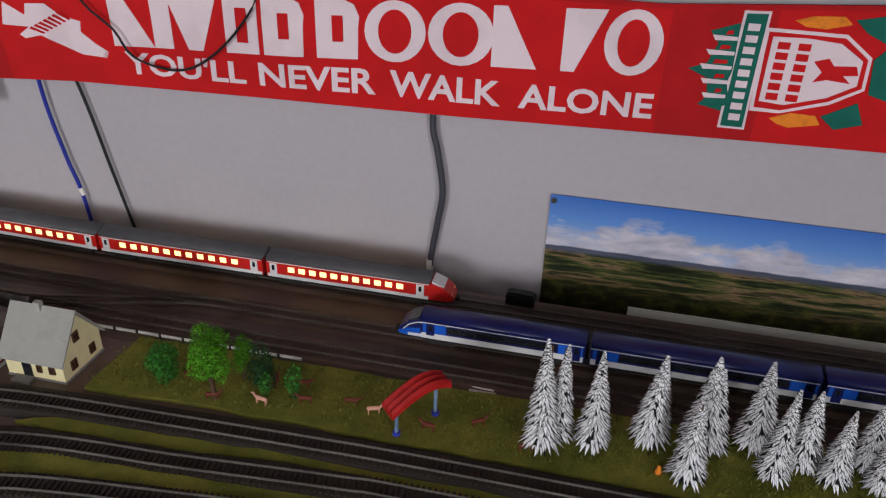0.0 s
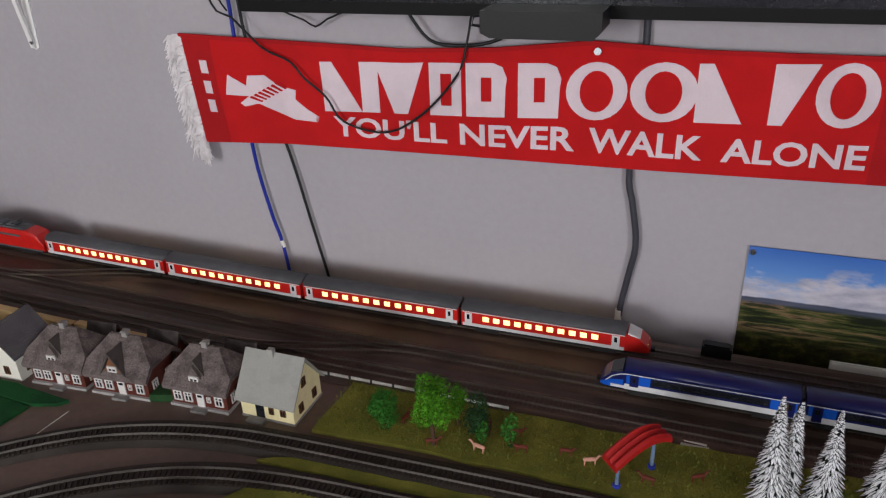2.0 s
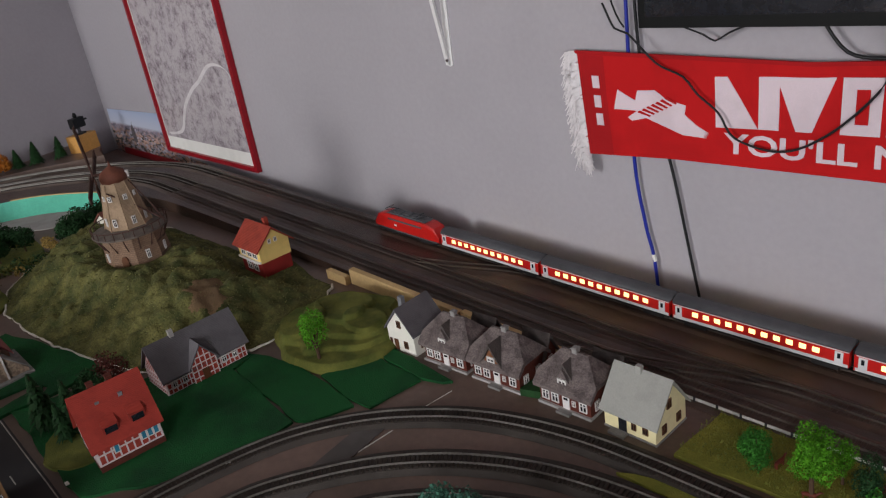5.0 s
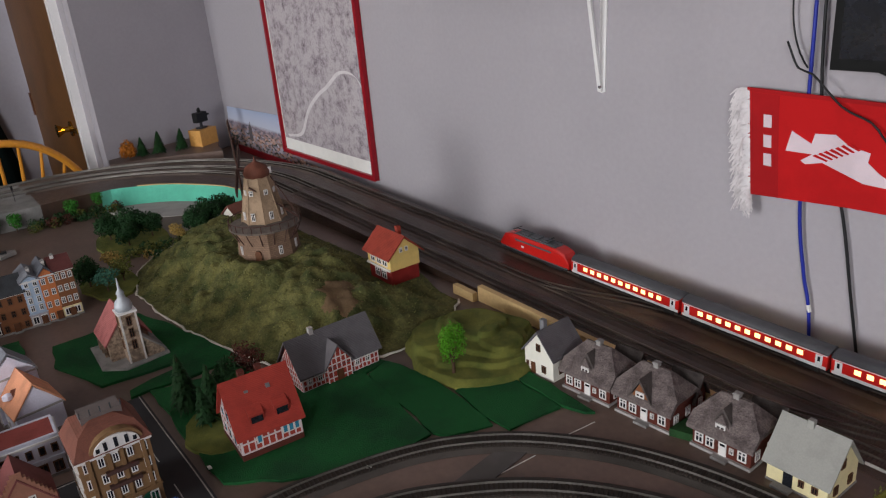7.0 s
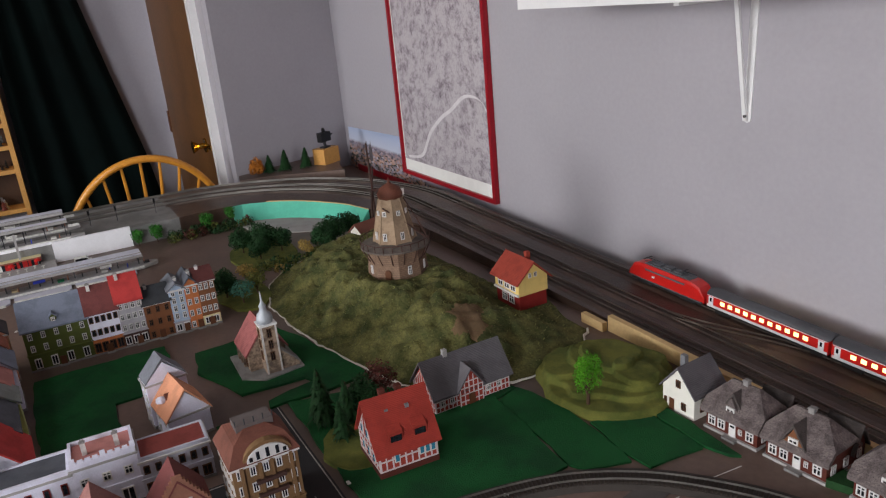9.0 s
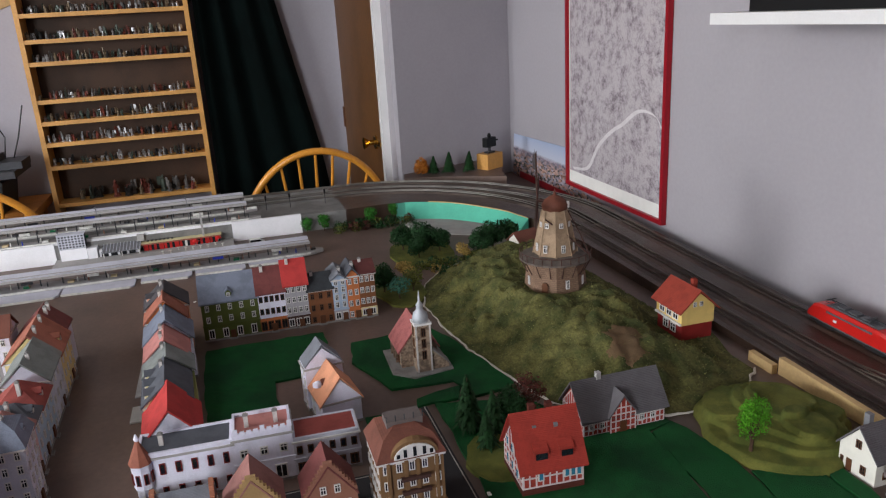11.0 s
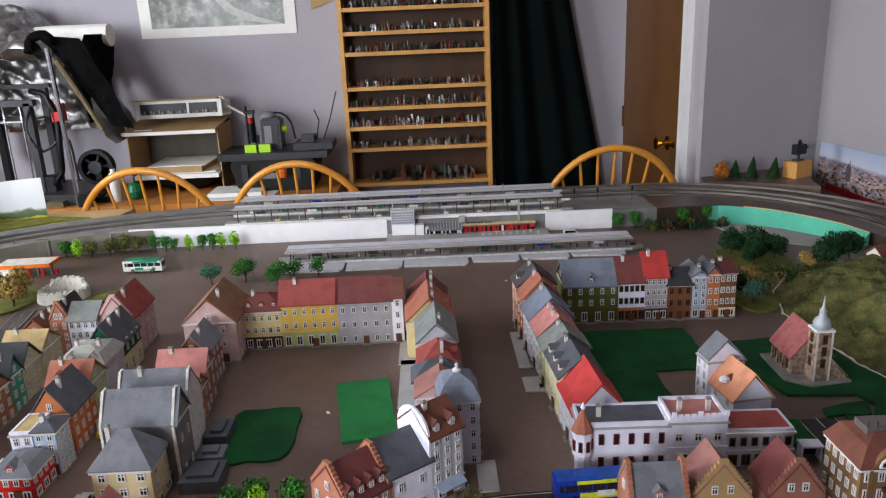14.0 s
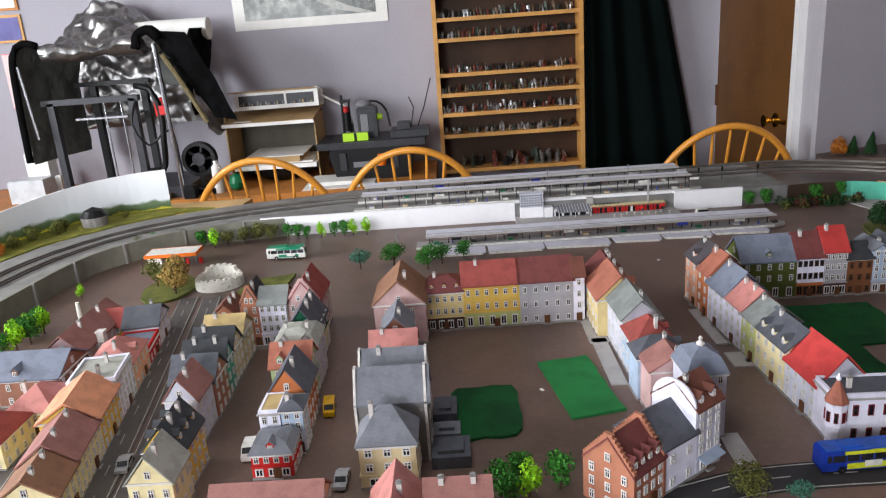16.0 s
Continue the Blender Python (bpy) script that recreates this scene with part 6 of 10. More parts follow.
def crown_shape(rx, ry, rz, n, size, holes=0.0, seed=0):
    """Many small leaf flakes in an uneven crown with gaps."""
    s = Shape()
    r = random.Random(seed)
    made = 0
    while made < n:
        u = Vector((r.gauss(0, 1), r.gauss(0, 1), r.gauss(0, 1))).normalized()
        lump = 1 + 0.35 * noise.noise(u * 2.2 + Vector((seed * 3.1, 0, 0)))
        if noise.noise(u * 3.5 + Vector((0, seed * 1.7, 0))) < -0.35 + holes:
            if r.random() < 0.8:
                continue
        d = r.uniform(0.55, 1.0) ** 0.5 * lump
        p = Vector((u.x * rx * d, u.y * ry * d, u.z * rz * d))
        a = Vector((r.gauss(0, 1), r.gauss(0, 1), r.gauss(0, 1))).normalized()
        b = a.cross(u + Vector((0.01, 0.02, 0.03))).normalized()
        k = size * r.uniform(0.6, 1.3)
        a, b = a * k, b * k * 0.7
        s.add([p - a, p - b, p + a, p + b], [(0, 1, 2, 3)])
        made += 1
    return s


def tree(name, label, h, r, leaves, trunk=0.3, n=500, size=0.0035, shape=1.0, seed=1, clumps=5):
    """A trunk with limbs and a crown of clumps; built at the origin."""
    n, size = int(n * 1.7), size * 0.76
    t = thing(name, label, "model tree", group="model trees")
    rr = random.Random(seed)
    part("trunk", Shape().tube([(0, 0, 0), (rr.uniform(-.002, .002), rr.uniform(-.002, .002), h * trunk), (0, 0, h * 0.8)], [h * 0.032, h * 0.024, h * 0.008], 6), BARK, t)
    limbs = Shape()
    cr = Shape()
    zc = h * (trunk + (1 - trunk) * 0.5)
    for k in range(clumps):
        a = 6.283 * k / clumps + rr.uniform(-0.4, 0.4)
        z = h * trunk + (h * (1 - trunk)) * rr.uniform(0.15, 0.75)
        q = r * rr.uniform(0.45, 0.65) * (1.0 if shape else 1 - (z / h - trunk))
        c = (q * math.cos(a), q * math.sin(a), z)
        limbs.tube([(0, 0, h * trunk * rr.uniform(0.7, 1.2)), (c[0] * 0.6, c[1] * 0.6, (c[2] + h * trunk) / 2), c], [h * 0.014, h * 0.009, h * 0.004], 5)
        e = crown_shape(r * 0.6, r * 0.6, h * (1 - trunk) * 0.3, n // (clumps + 1), size, 0.05, seed * 7 + k)
        cr.add([(x + c[0], y + c[1], zz + c[2]) for x, y, zz in e.v], e.f)
    e = crown_shape(r * 0.8, r * 0.8, h * (1 - trunk) * 0.5, n // (clumps + 1) * 2, size, 0.0, seed)
    cr.add([(x, y, zz + zc) for x, y, zz in e.v], e.f)
    part("branchwork", limbs, BARK, t)
    part("crown", cr, leaves, t)
    return t


def fir(name, label, h, r, needles, seed=1, snow=False):
    """A conifer: trunk, whorls of drooping branches, and flocked snow on them."""
    t = thing(name, label, "model fir tree", group="model fir trees")
    rr = random.Random(seed)
    part("trunk", Shape().tube([(0, 0, 0), (0, 0, h * 0.95)], [h * 0.025, h * 0.006], 6), BARK, t)
    dark, white = Shape(), Shape()
    lean = rr.uniform(-0.06, 0.06)
    N = 900 if snow else 380
    for k in range(N):
        f = (k + rr.random()) / N
        z = h * (0.06 + 0.93 * f)
        reach = r * (1 - f) ** 0.85 * rr.uniform(0.75, 1.1) + r * 0.04
        a = rr.uniform(0, 6.283)
        d, sd = Vector((math.cos(a), math.sin(a), 0)), Vector((-math.sin(a), math.cos(a), 0))
        off = Vector((lean * h * f, 0, 0))
        p0 = off + Vector((0, 0, z + reach * 0.25)) + d * reach * 0.15
        p1 = off + Vector((0, 0, z + reach * 0.08)) + d * reach * 0.65
        p2 = off + Vector((0, 0, z - reach * 0.22)) + d * reach
        w = rr.uniform(0.05, 0.085) * r + (0.0004 if not snow else 0.0003)
        for sh, lift, ww in ((dark, 0.0, 1.15), (white, 0.0011, 1.0)) if snow and rr.random() < 0.93 else ((dark, 0.0, 1.3),):
            u = Vector((0, 0, lift))
            sh.add([p0 + u - sd * w * 0.4 * ww, p0 + u + sd * w * 0.4 * ww, p1 + u + sd * w * ww, p1 + u - sd * w * ww, p2 + u], [(0, 1, 2, 3), (3, 2, 4)])
    core = Shape().turn([(r * 0.62, h * 0.08), (r * 0.30, h * 0.5), (0.0006, h * 0.97)], 9)
    core.v = [(x + lean * z, y, z) for x, y, z in core.v]
    dark.add(core.v, core.f)
    part("needles", dark, needles, t)
    if snow:
        part("snow", white, SNOW, t, "white flocked snow on the branches")
    return t


def plant(ob, spots):
    """The tree itself at the first spot, copies at the rest: x, y, z, turn, size."""
    for k, (x, y, z, rz, s) in enumerate(spots):
        m = Matrix.Translation((x, y, z)) @ pose(0, 0, 0, 0, 0, rz) @ Matrix.Scale(s, 4)
        if k == 0:
            base = ob
        c = copy_thing(base, m)
        c.scale = (s, s, s)
    for o in list(base.children_recursive) + [base]:
        bpy.data.objects.remove(o)


snow_label = "snow-flocked model fir tree on the meadow"
plant(fir("snowy_fir", snow_label, 0.14, 0.023, FIRDARK, 3, True), [(-0.171, -0.332, 0.004, 0, 1.02), (-0.118, -0.315, 0.004, 67, 0.92), (0.066, -0.316, 0.004, 109, 0.86), (-0.158, -0.312, 0.004, 151, 0.91)])
plant(fir("snowy_fir", snow_label, 0.12, 0.025, FIRDARK, 8, True), [(-0.058, -0.291, 0.004, 134, 0.98), (-0.021, -0.341, 0.004, 268, 0.88), (0.054, -0.272, 0.004, 42, 0.97), (0.126, -0.308, 0.004, 243, 0.79), (0.172, -0.305, 0.004, 17, 0.71)])
plant(fir("snowy_fir", snow_label, 0.12, 0.027, FIRDARK, 12, True), [(-0.003, -0.286, 0.004, 201, 1.00), (0.004, -0.285, 0.004, 335, 0.88), (0.098, -0.290, 0.004, 176, 0.84), (0.166, -0.274, 0.004, 310, 0.75), (0.220, -0.290, 0.004, 84, 0.83)])
plant(tree("leafy_tree", "bright green leafy model tree on the meadow", 0.096, 0.023, LEAF_BRIGHT, 0.34, 3400, 0.0017, seed=4, clumps=7), [(-0.543, -0.350, 0.004, 0, 1.0)])
plant(tree("leafy_tree", "bright green leafy model tree", 0.082, 0.017, LEAF_BRIGHT, 0.30, 1500, 0.0016, seed=5), [(-1.268, -0.508, 0.004, 20, 1.25), (-0.527, -0.308, 0.004, 90, 0.72)])
plant(tree("round_bush", "round dark green model bush on the meadow", 0.056, 0.018, LEAF_MID, 0.12, 2200, 0.0016, seed=6, clumps=5), [(-0.612, -0.338, 0.004, 0, 1.0), (-0.632, -0.322, 0.004, 0, 0.5)])
plant(tree("poplar_tree", "dark green slim model tree on the meadow", 0.072, 0.015, LEAF_DARK, 0.12, 1800, 0.0015, seed=7, clumps=5), [(-0.497, -0.322, 0.004, 0, 1.0)])
plant(tree("sapling", "thin green model sapling on the meadow", 0.05, 0.011, LEAF_MID, 0.2, 220, 0.0022, seed=9, clumps=4), [(-0.455, -0.328, 0.004, 0, 1.0), (-0.487, -0.335, 0.004, 0, 0.75)])
plant(tree("lime_tree", "lime-green model tree by the white wall", 0.055, 0.014, LEAF_LIME, 0.2, 300, 0.003, seed=11, clumps=4), [(-2.637, -2.985, 0, 0, 1.0), (-2.8, -2.872, 0, 53, 1.0), (-2.765, -2.712, 0, 106, 1.25), (-2.8, -2.373, 0, 159, 1.05), (-2.8, -2.269, 0, 212, 1.1), (-2.8, -2.225, 0, 265, 1.15), (-2.36, -2.955, 0, 0, 0.8), (-2.02, -2.94, 0, 30, 1.5), (-2.1, -2.955, 0, 70, 1.2), (-1.385, -1.845, 0, 0, 1.25), (-2.12, -2.93, 0, 50, 1.3)])
plant(tree("loop_bush", "dark green model bush inside the near loop", 0.05, 0.021, LEAF_DARK, 0.12, 900, 0.0022, seed=41, clumps=5), [(-0.735, -0.578, 0, 0, 1.0), (-0.782, -0.606, 0, 70, 0.7)])
plant(tree("street_tree", "green model tree by the white wall", 0.05, 0.017, LEAF_MID, 0.22, 340, 0.003, seed=12, clumps=5), [(-2.685, -2.97, 0, 0, 1.15), (-2.78, -2.915, 0, 53, 1.25), (-2.785, -2.76, 0, 106, 1.1), (-2.8, -2.48, 0, 159, 1.15), (-2.8, -2.447, 0, 212, 1.1), (-2.8, -2.42, 0, 265, 0.9), (-2.8, -2.33, 0, 318, 1.05), (-2.8, -2.298, 0, 11, 1.1), (-2.838, -0.985, 0, 0, 1.05), (-2.838, -0.93, 0.0, 30, 1.15), (-2.83, -0.775, 0.0, 30, 1.25), (-2.82, -0.7, 0.02, 30, 1.0), (-1.395, -1.885, 0, 0, 1.15), (-1.375, -1.875, 0, 30, 1.0), (-1.42, -1.855, 0, 60, 1.1), (-1.405, -1.8, 0, 10, 1.2), (-2.08, -2.965, 0, 0, 1.2), (-2.0, -2.96, 0.0, 0, 1.1), (-2.06, -2.93, 0, 120, 1.5), (-2.15, -2.955, 0, 10, 1.2)])
plant(tree("broad_tree", "broad olive model tree by the white wall", 0.052, 0.02, LEAF_OLIVE, 0.22, 380, 0.003, seed=13, clumps=6), [(-2.73, -2.94, 0, 0, 1.2), (-2.8, -2.825, 0, 53, 1.2), (-2.775, -2.672, 0, 106, 1.05), (-2.785, -2.62, 0, 159, 1.15), (-2.8, -2.577, 0, 212, 1.25), (-2.8, -2.535, 0, 265, 1.1), (-2.4, -2.76, 0.005, 0, 1.5), (-2.36, -2.7, 0.005, 80, 1.5), (-2.16, -0.8, 0.005, 80, 1.2), (-2.22, -0.86, 0.005, 10, 1.1)])
plant(tree("square_tree", "dark green model tree on the open square", 0.075, 0.034, LEAF_MID, 0.3, 620, 0.0036, seed=14, clumps=7), [(-2.455, -2.112, 0, 0, 0.98), (-2.415, -2.016, 0, 60, 0.95), (-2.455, -1.978, 0, 20, 0.8), (-2.49, -1.916, 0, 90, 0.72)])
plant(tree("blue_green_tree", "blue-green model tree on the open square", 0.06, 0.026, LEAF_BLUE, 0.35, 420, 0.0034, seed=15, clumps=6), [(-2.452, -2.205, 0, 0, 1.05), (-0.846, -0.632, 0, 30, 0.95), (-0.812, -0.616, 0, 110, 1.0), (-1.345, -1.485, 0, 0, 0.6), (-2.12, -0.845, 0.005, 0, 1.0)])
plant(tree("pond_tree", "dark green model tree beside the pond", 0.075, 0.034, LEAF_DARK, 0.2, 1200, 0.0040, seed=16, clumps=7), [(-2.50, -0.745, 0.005, 0, 1.0), (-2.47, -0.69, 0.005, 60, 1.15), (-2.44, -0.65, 0.005, 120, 0.95), (-2.41, -0.72, 0.005, 200, 0.9), (-2.36, -0.55, 0.005, 10, 1.0), (-2.40, -0.50, 0.005, 40, 1.05), (-2.44, -0.44, 0.0, 90, 1.0), (-2.18, -0.87, 0.005, 0, 0.95), (-1.50, -0.80, 0.004, 0, 0.75)])
plant(tree("autumn_tree", "ochre autumn model tree", 0.06, 0.026, LEAF_OCHRE, 0.3, 480, 0.0034, seed=17, clumps=6), [(-2.33, -2.685, 0.005, 0, 1.35), (-2.42, -2.71, 0.005, 0, 1.3), (-2.34, -0.61, 0.005, 0, 0.8), (-2.24, -0.80, 0.005, 60, 0.9)])
plant(tree("russet_tree", "dark russet model tree beside the half-timbered house", 0.062, 0.028, LEAF_PURPLE, 0.15, 560, 0.003, seed=18, clumps=6), [(-1.525, -0.755, 0.004, 0, 1.0)])
plant(tree("grey_green_tree", "grey-green mossy model tree by the street", 0.07, 0.033, LEAF_OLIVE, 0.2, 700, 0.003, seed=19, clumps=7), [(-1.362, -1.548, 0, 0, 0.85)])
plant(fir("dark_fir", "dark green model fir tree", 0.085, 0.026, LEAF_DARK, 21), [(-1.50, -0.875, 0.004, 0, 1.15), (-1.47, -0.84, 0.004, 60, 0.95), (-1.435, -0.865, 0.004, 90, 0.8)])
plant(fir("shelf_fir", "small dark green model fir on the corner shelf", 0.085, 0.034, LEAF_DARK, 22), [(-3.30, -0.42, 0.05, 0, 0.85), (-3.285, -0.362, 0.05, 60, 1.0), (-3.275, -0.28, 0.05, 90, 0.95)])
plant(tree("shelf_tree", "rust-orange model tree on the corner shelf", 0.07, 0.028, LEAF_RUST, 0.15, 900, 0.0042, seed=23), [(-3.305, -0.468, 0.05, 0, 1.0)])
bushes = thing("reed_bank", "olive and russet undergrowth below the curve", "undergrowth", kind="stuff")
for k in range(26):
    a = radians(rnd(165, 186))
    part("clump", crown_shape(0.018, 0.018, 0.016, 110, 0.0032, 0, 40 + k), random.choice((LEAF_DARK, LEAF_OLIVE, LEAF_PURPLE, LEAF_DARK)), bushes, m=pose(-2.84 + rnd(0, 0.06), -0.64 - rnd(0, 0.26), 0.006 + rnd(0, 0.012)))
for k in range(18):
    part("clump", crown_shape(0.018, 0.018, 0.016, 110, 0.0032, 0, 80 + k), random.choice((LEAF_DARK, LEAF_OLIVE, LEAF_OCHRE)), bushes, m=pose(-2.30 + rnd(-0.06, 0.05), -0.64 + rnd(-0.14, 0.05), 0.008))
# meadow tufts
tufts = Shape()
for _ in range(5200):
    x, y = rnd(-0.70, 0.45), rnd(-0.357, -0.263)
    a, h, w = rnd(0, 6.28), rnd(0.002, 0.0045), rnd(0.0006, 0.0016)
    tufts.add([(x - w * math.cos(a), y - w * math.sin(a), 0.0045), (x + w * math.cos(a), y + w * math.sin(a), 0.0045), (x + rnd(-.002, .002), y + rnd(-.002, .002), 0.005 + h)], [(0, 1, 2)])
tagged(part("meadow_tufts", tufts, leaf("meadow_tuft_green", (96, 100, 36), 0.15)), "short olive grass tufts on the meadow", "grass tufts", "", "stuff")

# ---- cottages and landmark models ----
BRICKW = brick_mat("small_red_brick", (92, 38, 28), (82, 52, 44), 95, gap=0.02)
STONEW = brick_mat("brown_stone_courses", (140, 112, 92), (104, 84, 70), 60, gap=0.03)
THATCH = mat("grey_thatch", (110, 99, 97), 0.95, 0.5, 45, 380, 1.0, second=(82, 72, 72))
TIMBERW = mat("white_timber_beams", (214, 200, 200), 0.7, 0.1, 60, 500, 0.0)
REDTILE = mat("red_tile_roof", (160, 56, 45), 0.7, 0.15, 40, 600, 0.3, wave=("Z", 150, 0.4))
GREYTILE = mat("grey_tile_roof", (98, 94, 98), 0.75, 0.15, 40, 600, 0.35, wave=("Z", 150, 0.4))
PALEROOF = mat("pale_grey_roof", (152, 151, 146), 0.7, 0.1, 40, 500, 0.08)
CREAMW = mat("cream_render", (226, 214, 168), 0.75, 0.08, 40, 500, 0.06)
WHITEW = mat("white_render", (228, 224, 214), 0.75, 0.06, 40, 500, 0.06)


def gable_body(w, d, h, rh, ridge="x", z0=0.0):
    s = Shape()
    if ridge == "x":
        return s.prism([(0, z0), (d, z0), (d, h), (d / 2, h + rh), (0, h)], "x", 0, w)
    return s.prism([(0, z0), (w, z0), (w, h), (w / 2, h + rh), (0, h)], "y", 0, d)


def gable_roof(w, d, h, rh, ridge="x", over=0.005, th=0.003):
    s = Shape()
    if ridge == "x":
        k = rh / (d / 2)
        s.prism([(-over, h - over * k), (d / 2, h + rh), (d + over, h - over * k), (d + over, h - over * k + th), (d / 2, h + rh + th * 1.2), (-over, h - over * k + th)], "x", -over, w + over)
    else:
        k = rh / (w / 2)
        s.prism([(-over, h - over * k), (w / 2, h + rh), (w + over, h - over * k), (w + over, h - over * k + th), (w / 2, h + rh + th * 1.2), (-over, h - over * k + th)], "y", -over, d + over)
    return s


def place(A, B, z=0.0):
    return Matrix.Translation((A[0], A[1], z)) @ pose(0, 0, 0, 0, 0, math.degrees(math.atan2(B[1] - A[1], B[0] - A[0])))


# cream cottage
c = thing("cottage", "cream rendered model cottage with pale grey roof", "model house", place((-0.802, -0.367), (-0.724, -0.367)), "cottages by the track")
part("wall", gable_body(0.077, 0.07, 0.033, 0.045), CREAMW, c)
part("roof", gable_roof(0.077, 0.07, 0.033, 0.046, over=0.005), PALEROOF, c)
part("chimney", Shape().box(0.030, 0.038, 0.030, 0.037, 0.06, 0.088), PALEROOF, c)
# no hollow here: a flat dark panel paints the porch's shade
part("porch_recess", Shape().box(0.022, 0.034, -0.001, 0.0, 0.0, 0.023), GLASSW, c, "dark panel painted as the open porch's shade")
part("porch_step", Shape().box(0.012, 0.036, -0.012, -0.001, 0.0, 0.004), STONE, c)
part("plinth", Shape().box(-0.001, 0.078, -0.001, 0.071, 0.0, 0.003), STONE, c)
for u, ww in ((0.045, 0.007), (0.062, 0.008)):
    put_window(c, u, -0.0004, 0.012, 0, ww, 0.010, 1, FRAMEB)
for v, z in ((0.018, 0.010), (0.052, 0.010), (0.030, 0.042)):
    put_window(c, 0.0774, v, z, 90, 0.010, 0.013, 1, FRAMEB)


def thatched(A, B, label, dormer):
    """A long brick cottage with a deep thatched roof, an eyebrow dormer and a side wing."""
    w = math.hypot(B[0] - A[0], B[1] - A[1])
    c = thing("cottage", label, "model house", place(A, B), "cottages by the track")
    d, h, rh = 0.066, 0.035, 0.043
    part("wall", gable_body(w, d, h, rh * 0.30), BRICKW, c)
    q = 0.007
    s = Shape()
    rings = []
    for x, k in ((-0.006, 0.34), (0.020, 1.0), (w - 0.020, 1.0), (w + 0.006, 0.34)):
        z, t = h + rh * k, 0.006
        y0 = min(-q + (d / 2 + q) * k, d / 2 - 0.002)
        y1 = d - y0
        rings.append([(x, -q, h - 0.006), (x, y0 + 0.003, z - 0.006), (x, y1 - 0.003, z - 0.006), (x, d + q, h - 0.006), (x, d + q + 0.001, h - 0.006 + t), (x, y1, z), (x, y0, z), (x, -q - 0.001, h - 0.006 + t)])
    s.loft(rings)
    part("roof", s, THATCH, c, "thick grey thatch")
    dm = part("dormer", Shape().prism([(-0.016, 0.0), (0.016, 0.0), (0.0, 0.028)], "y", 0.0, 0.034), MATS["wall_brown"] if dormer == "open" else THATCH, c, m=pose(w * 0.47, -0.003 if dormer == "open" else 0.001, h + 0.002))
    part("dormer_thatch", Shape().prism([(-0.021, -0.004), (0.0, 0.029), (0.021, -0.004), (0.021, 0.000), (0.0, 0.035), (-0.021, 0.000)], "y", -0.003 if dormer == "open" else 0.004, 0.036), mat("dark_thatch", (84, 76, 74), 0.95, 0.3, 60, 700, 0.8) if "dark_thatch" not in MATS else MATS["dark_thatch"], dm)
    put_window(dm, 0, -0.0006, 0.004, 0, 0.014, 0.009, 2)
    part("plinth", Shape().box(-0.002, w + 0.002, -0.004, d, 0.0, 0.004), CONCRETE, c)
    dr = part("door", Shape().box(-0.0055, 0.0055, -0.0016, 0.0, 0.004, 0.025), FRAMEW, c, "white panelled door", m=pose(w * 0.53, 0, 0))
    part("door_light", Shape().box(-0.0035, 0.0035, -0.0019, -0.0015, 0.019, 0.0225), GLASSW, dr)
    part("doorstep", Shape().box(-0.011, 0.011, -0.012, -0.004, 0.0, 0.004), STONE, c, m=pose(w * 0.53, 0, 0))
    for u, ww in ((0.12, 0.0125), (0.31, 0.0125), (0.68, 0.006), (0.86, 0.0125)):
        put_window(c, w * u, -0.0004, 0.0085 if ww > 0.008 else 0.012, 0, ww, 0.0155 if ww > 0.008 else 0.009, 2)
    for v in (0.015, 0.045):
        put_window(c, w + 0.0004, v, 0.0085, 90, 0.011, 0.015, 2)
    part("chimney", Shape().box(w * 0.46, w * 0.46 + 0.008, d / 2 - 0.004, d / 2 + 0.004, h + rh - 0.006, h + rh + 0.007).box(w * 0.46 - 0.001, w * 0.46 + 0.009, d / 2 - 0.005, d / 2 + 0.005, h + rh + 0.0045, h + rh + 0.006), STONE, c)
    wing = part("rear_wing", gable_body(0.040, 0.030, 0.028, 0.026, "x"), BRICKW, c, m=pose(w * 0.55, d - 0.004, 0))
    part("wing_roof", gable_roof(0.040, 0.030, 0.028, 0.027, "x", 0.005, 0.005), MATS["dark_thatch"], wing)
    put_window(wing, 0.0404, 0.015, 0.010, 90, 0.010, 0.013, 2)
    return c


thatched((-0.906, -0.374), (-0.822, -0.370), "brick model cottage with grey thatched roof and eyebrow dormer", "closed")
thatched((-1.029, -0.385), (-0.941, -0.378), "brick model cottage with grey thatched roof and open gable dormer", "open")
thatched((-1.129, -0.393), (-1.043, -0.386), "brick model cottage with grey thatch beside the white house", "closed")
# white gabled house with grey roof: gable towards the field
c = thing("cottage", "white model house with dark grey roof and gable end", "model house", place((-1.210, -0.402), (-1.150, -0.399)), "cottages by the track")
part("wall", gable_body(0.062, 0.068, 0.042, 0.036, "y"), WHITEW, c)
part("roof", gable_roof(0.062, 0.068, 0.042, 0.037, "y", 0.004), GREYTILE, c)
part("chimney", Shape().box(0.020, 0.029, 0.016, 0.024, 0.06, 0.094), GREYPL, c)
part("door", Shape().box(0.014, 0.023, -0.0013, 0, 0.002, 0.022), DOORB, c)
for u, z in ((0.006, 0.012), (0.042, 0.010), (0.031, 0.046)):
    put_window(c, u, -0.0004, z, 0, 0.009 if u > 0.01 else 0.005, 0.013 if u > 0.01 else 0.009, 1, FRAMEB)
for v in (0.018, 0.045):
    put_window(c, 0.0624, v, 0.010, 90, 0.010, 0.012, 1, FRAMEB)


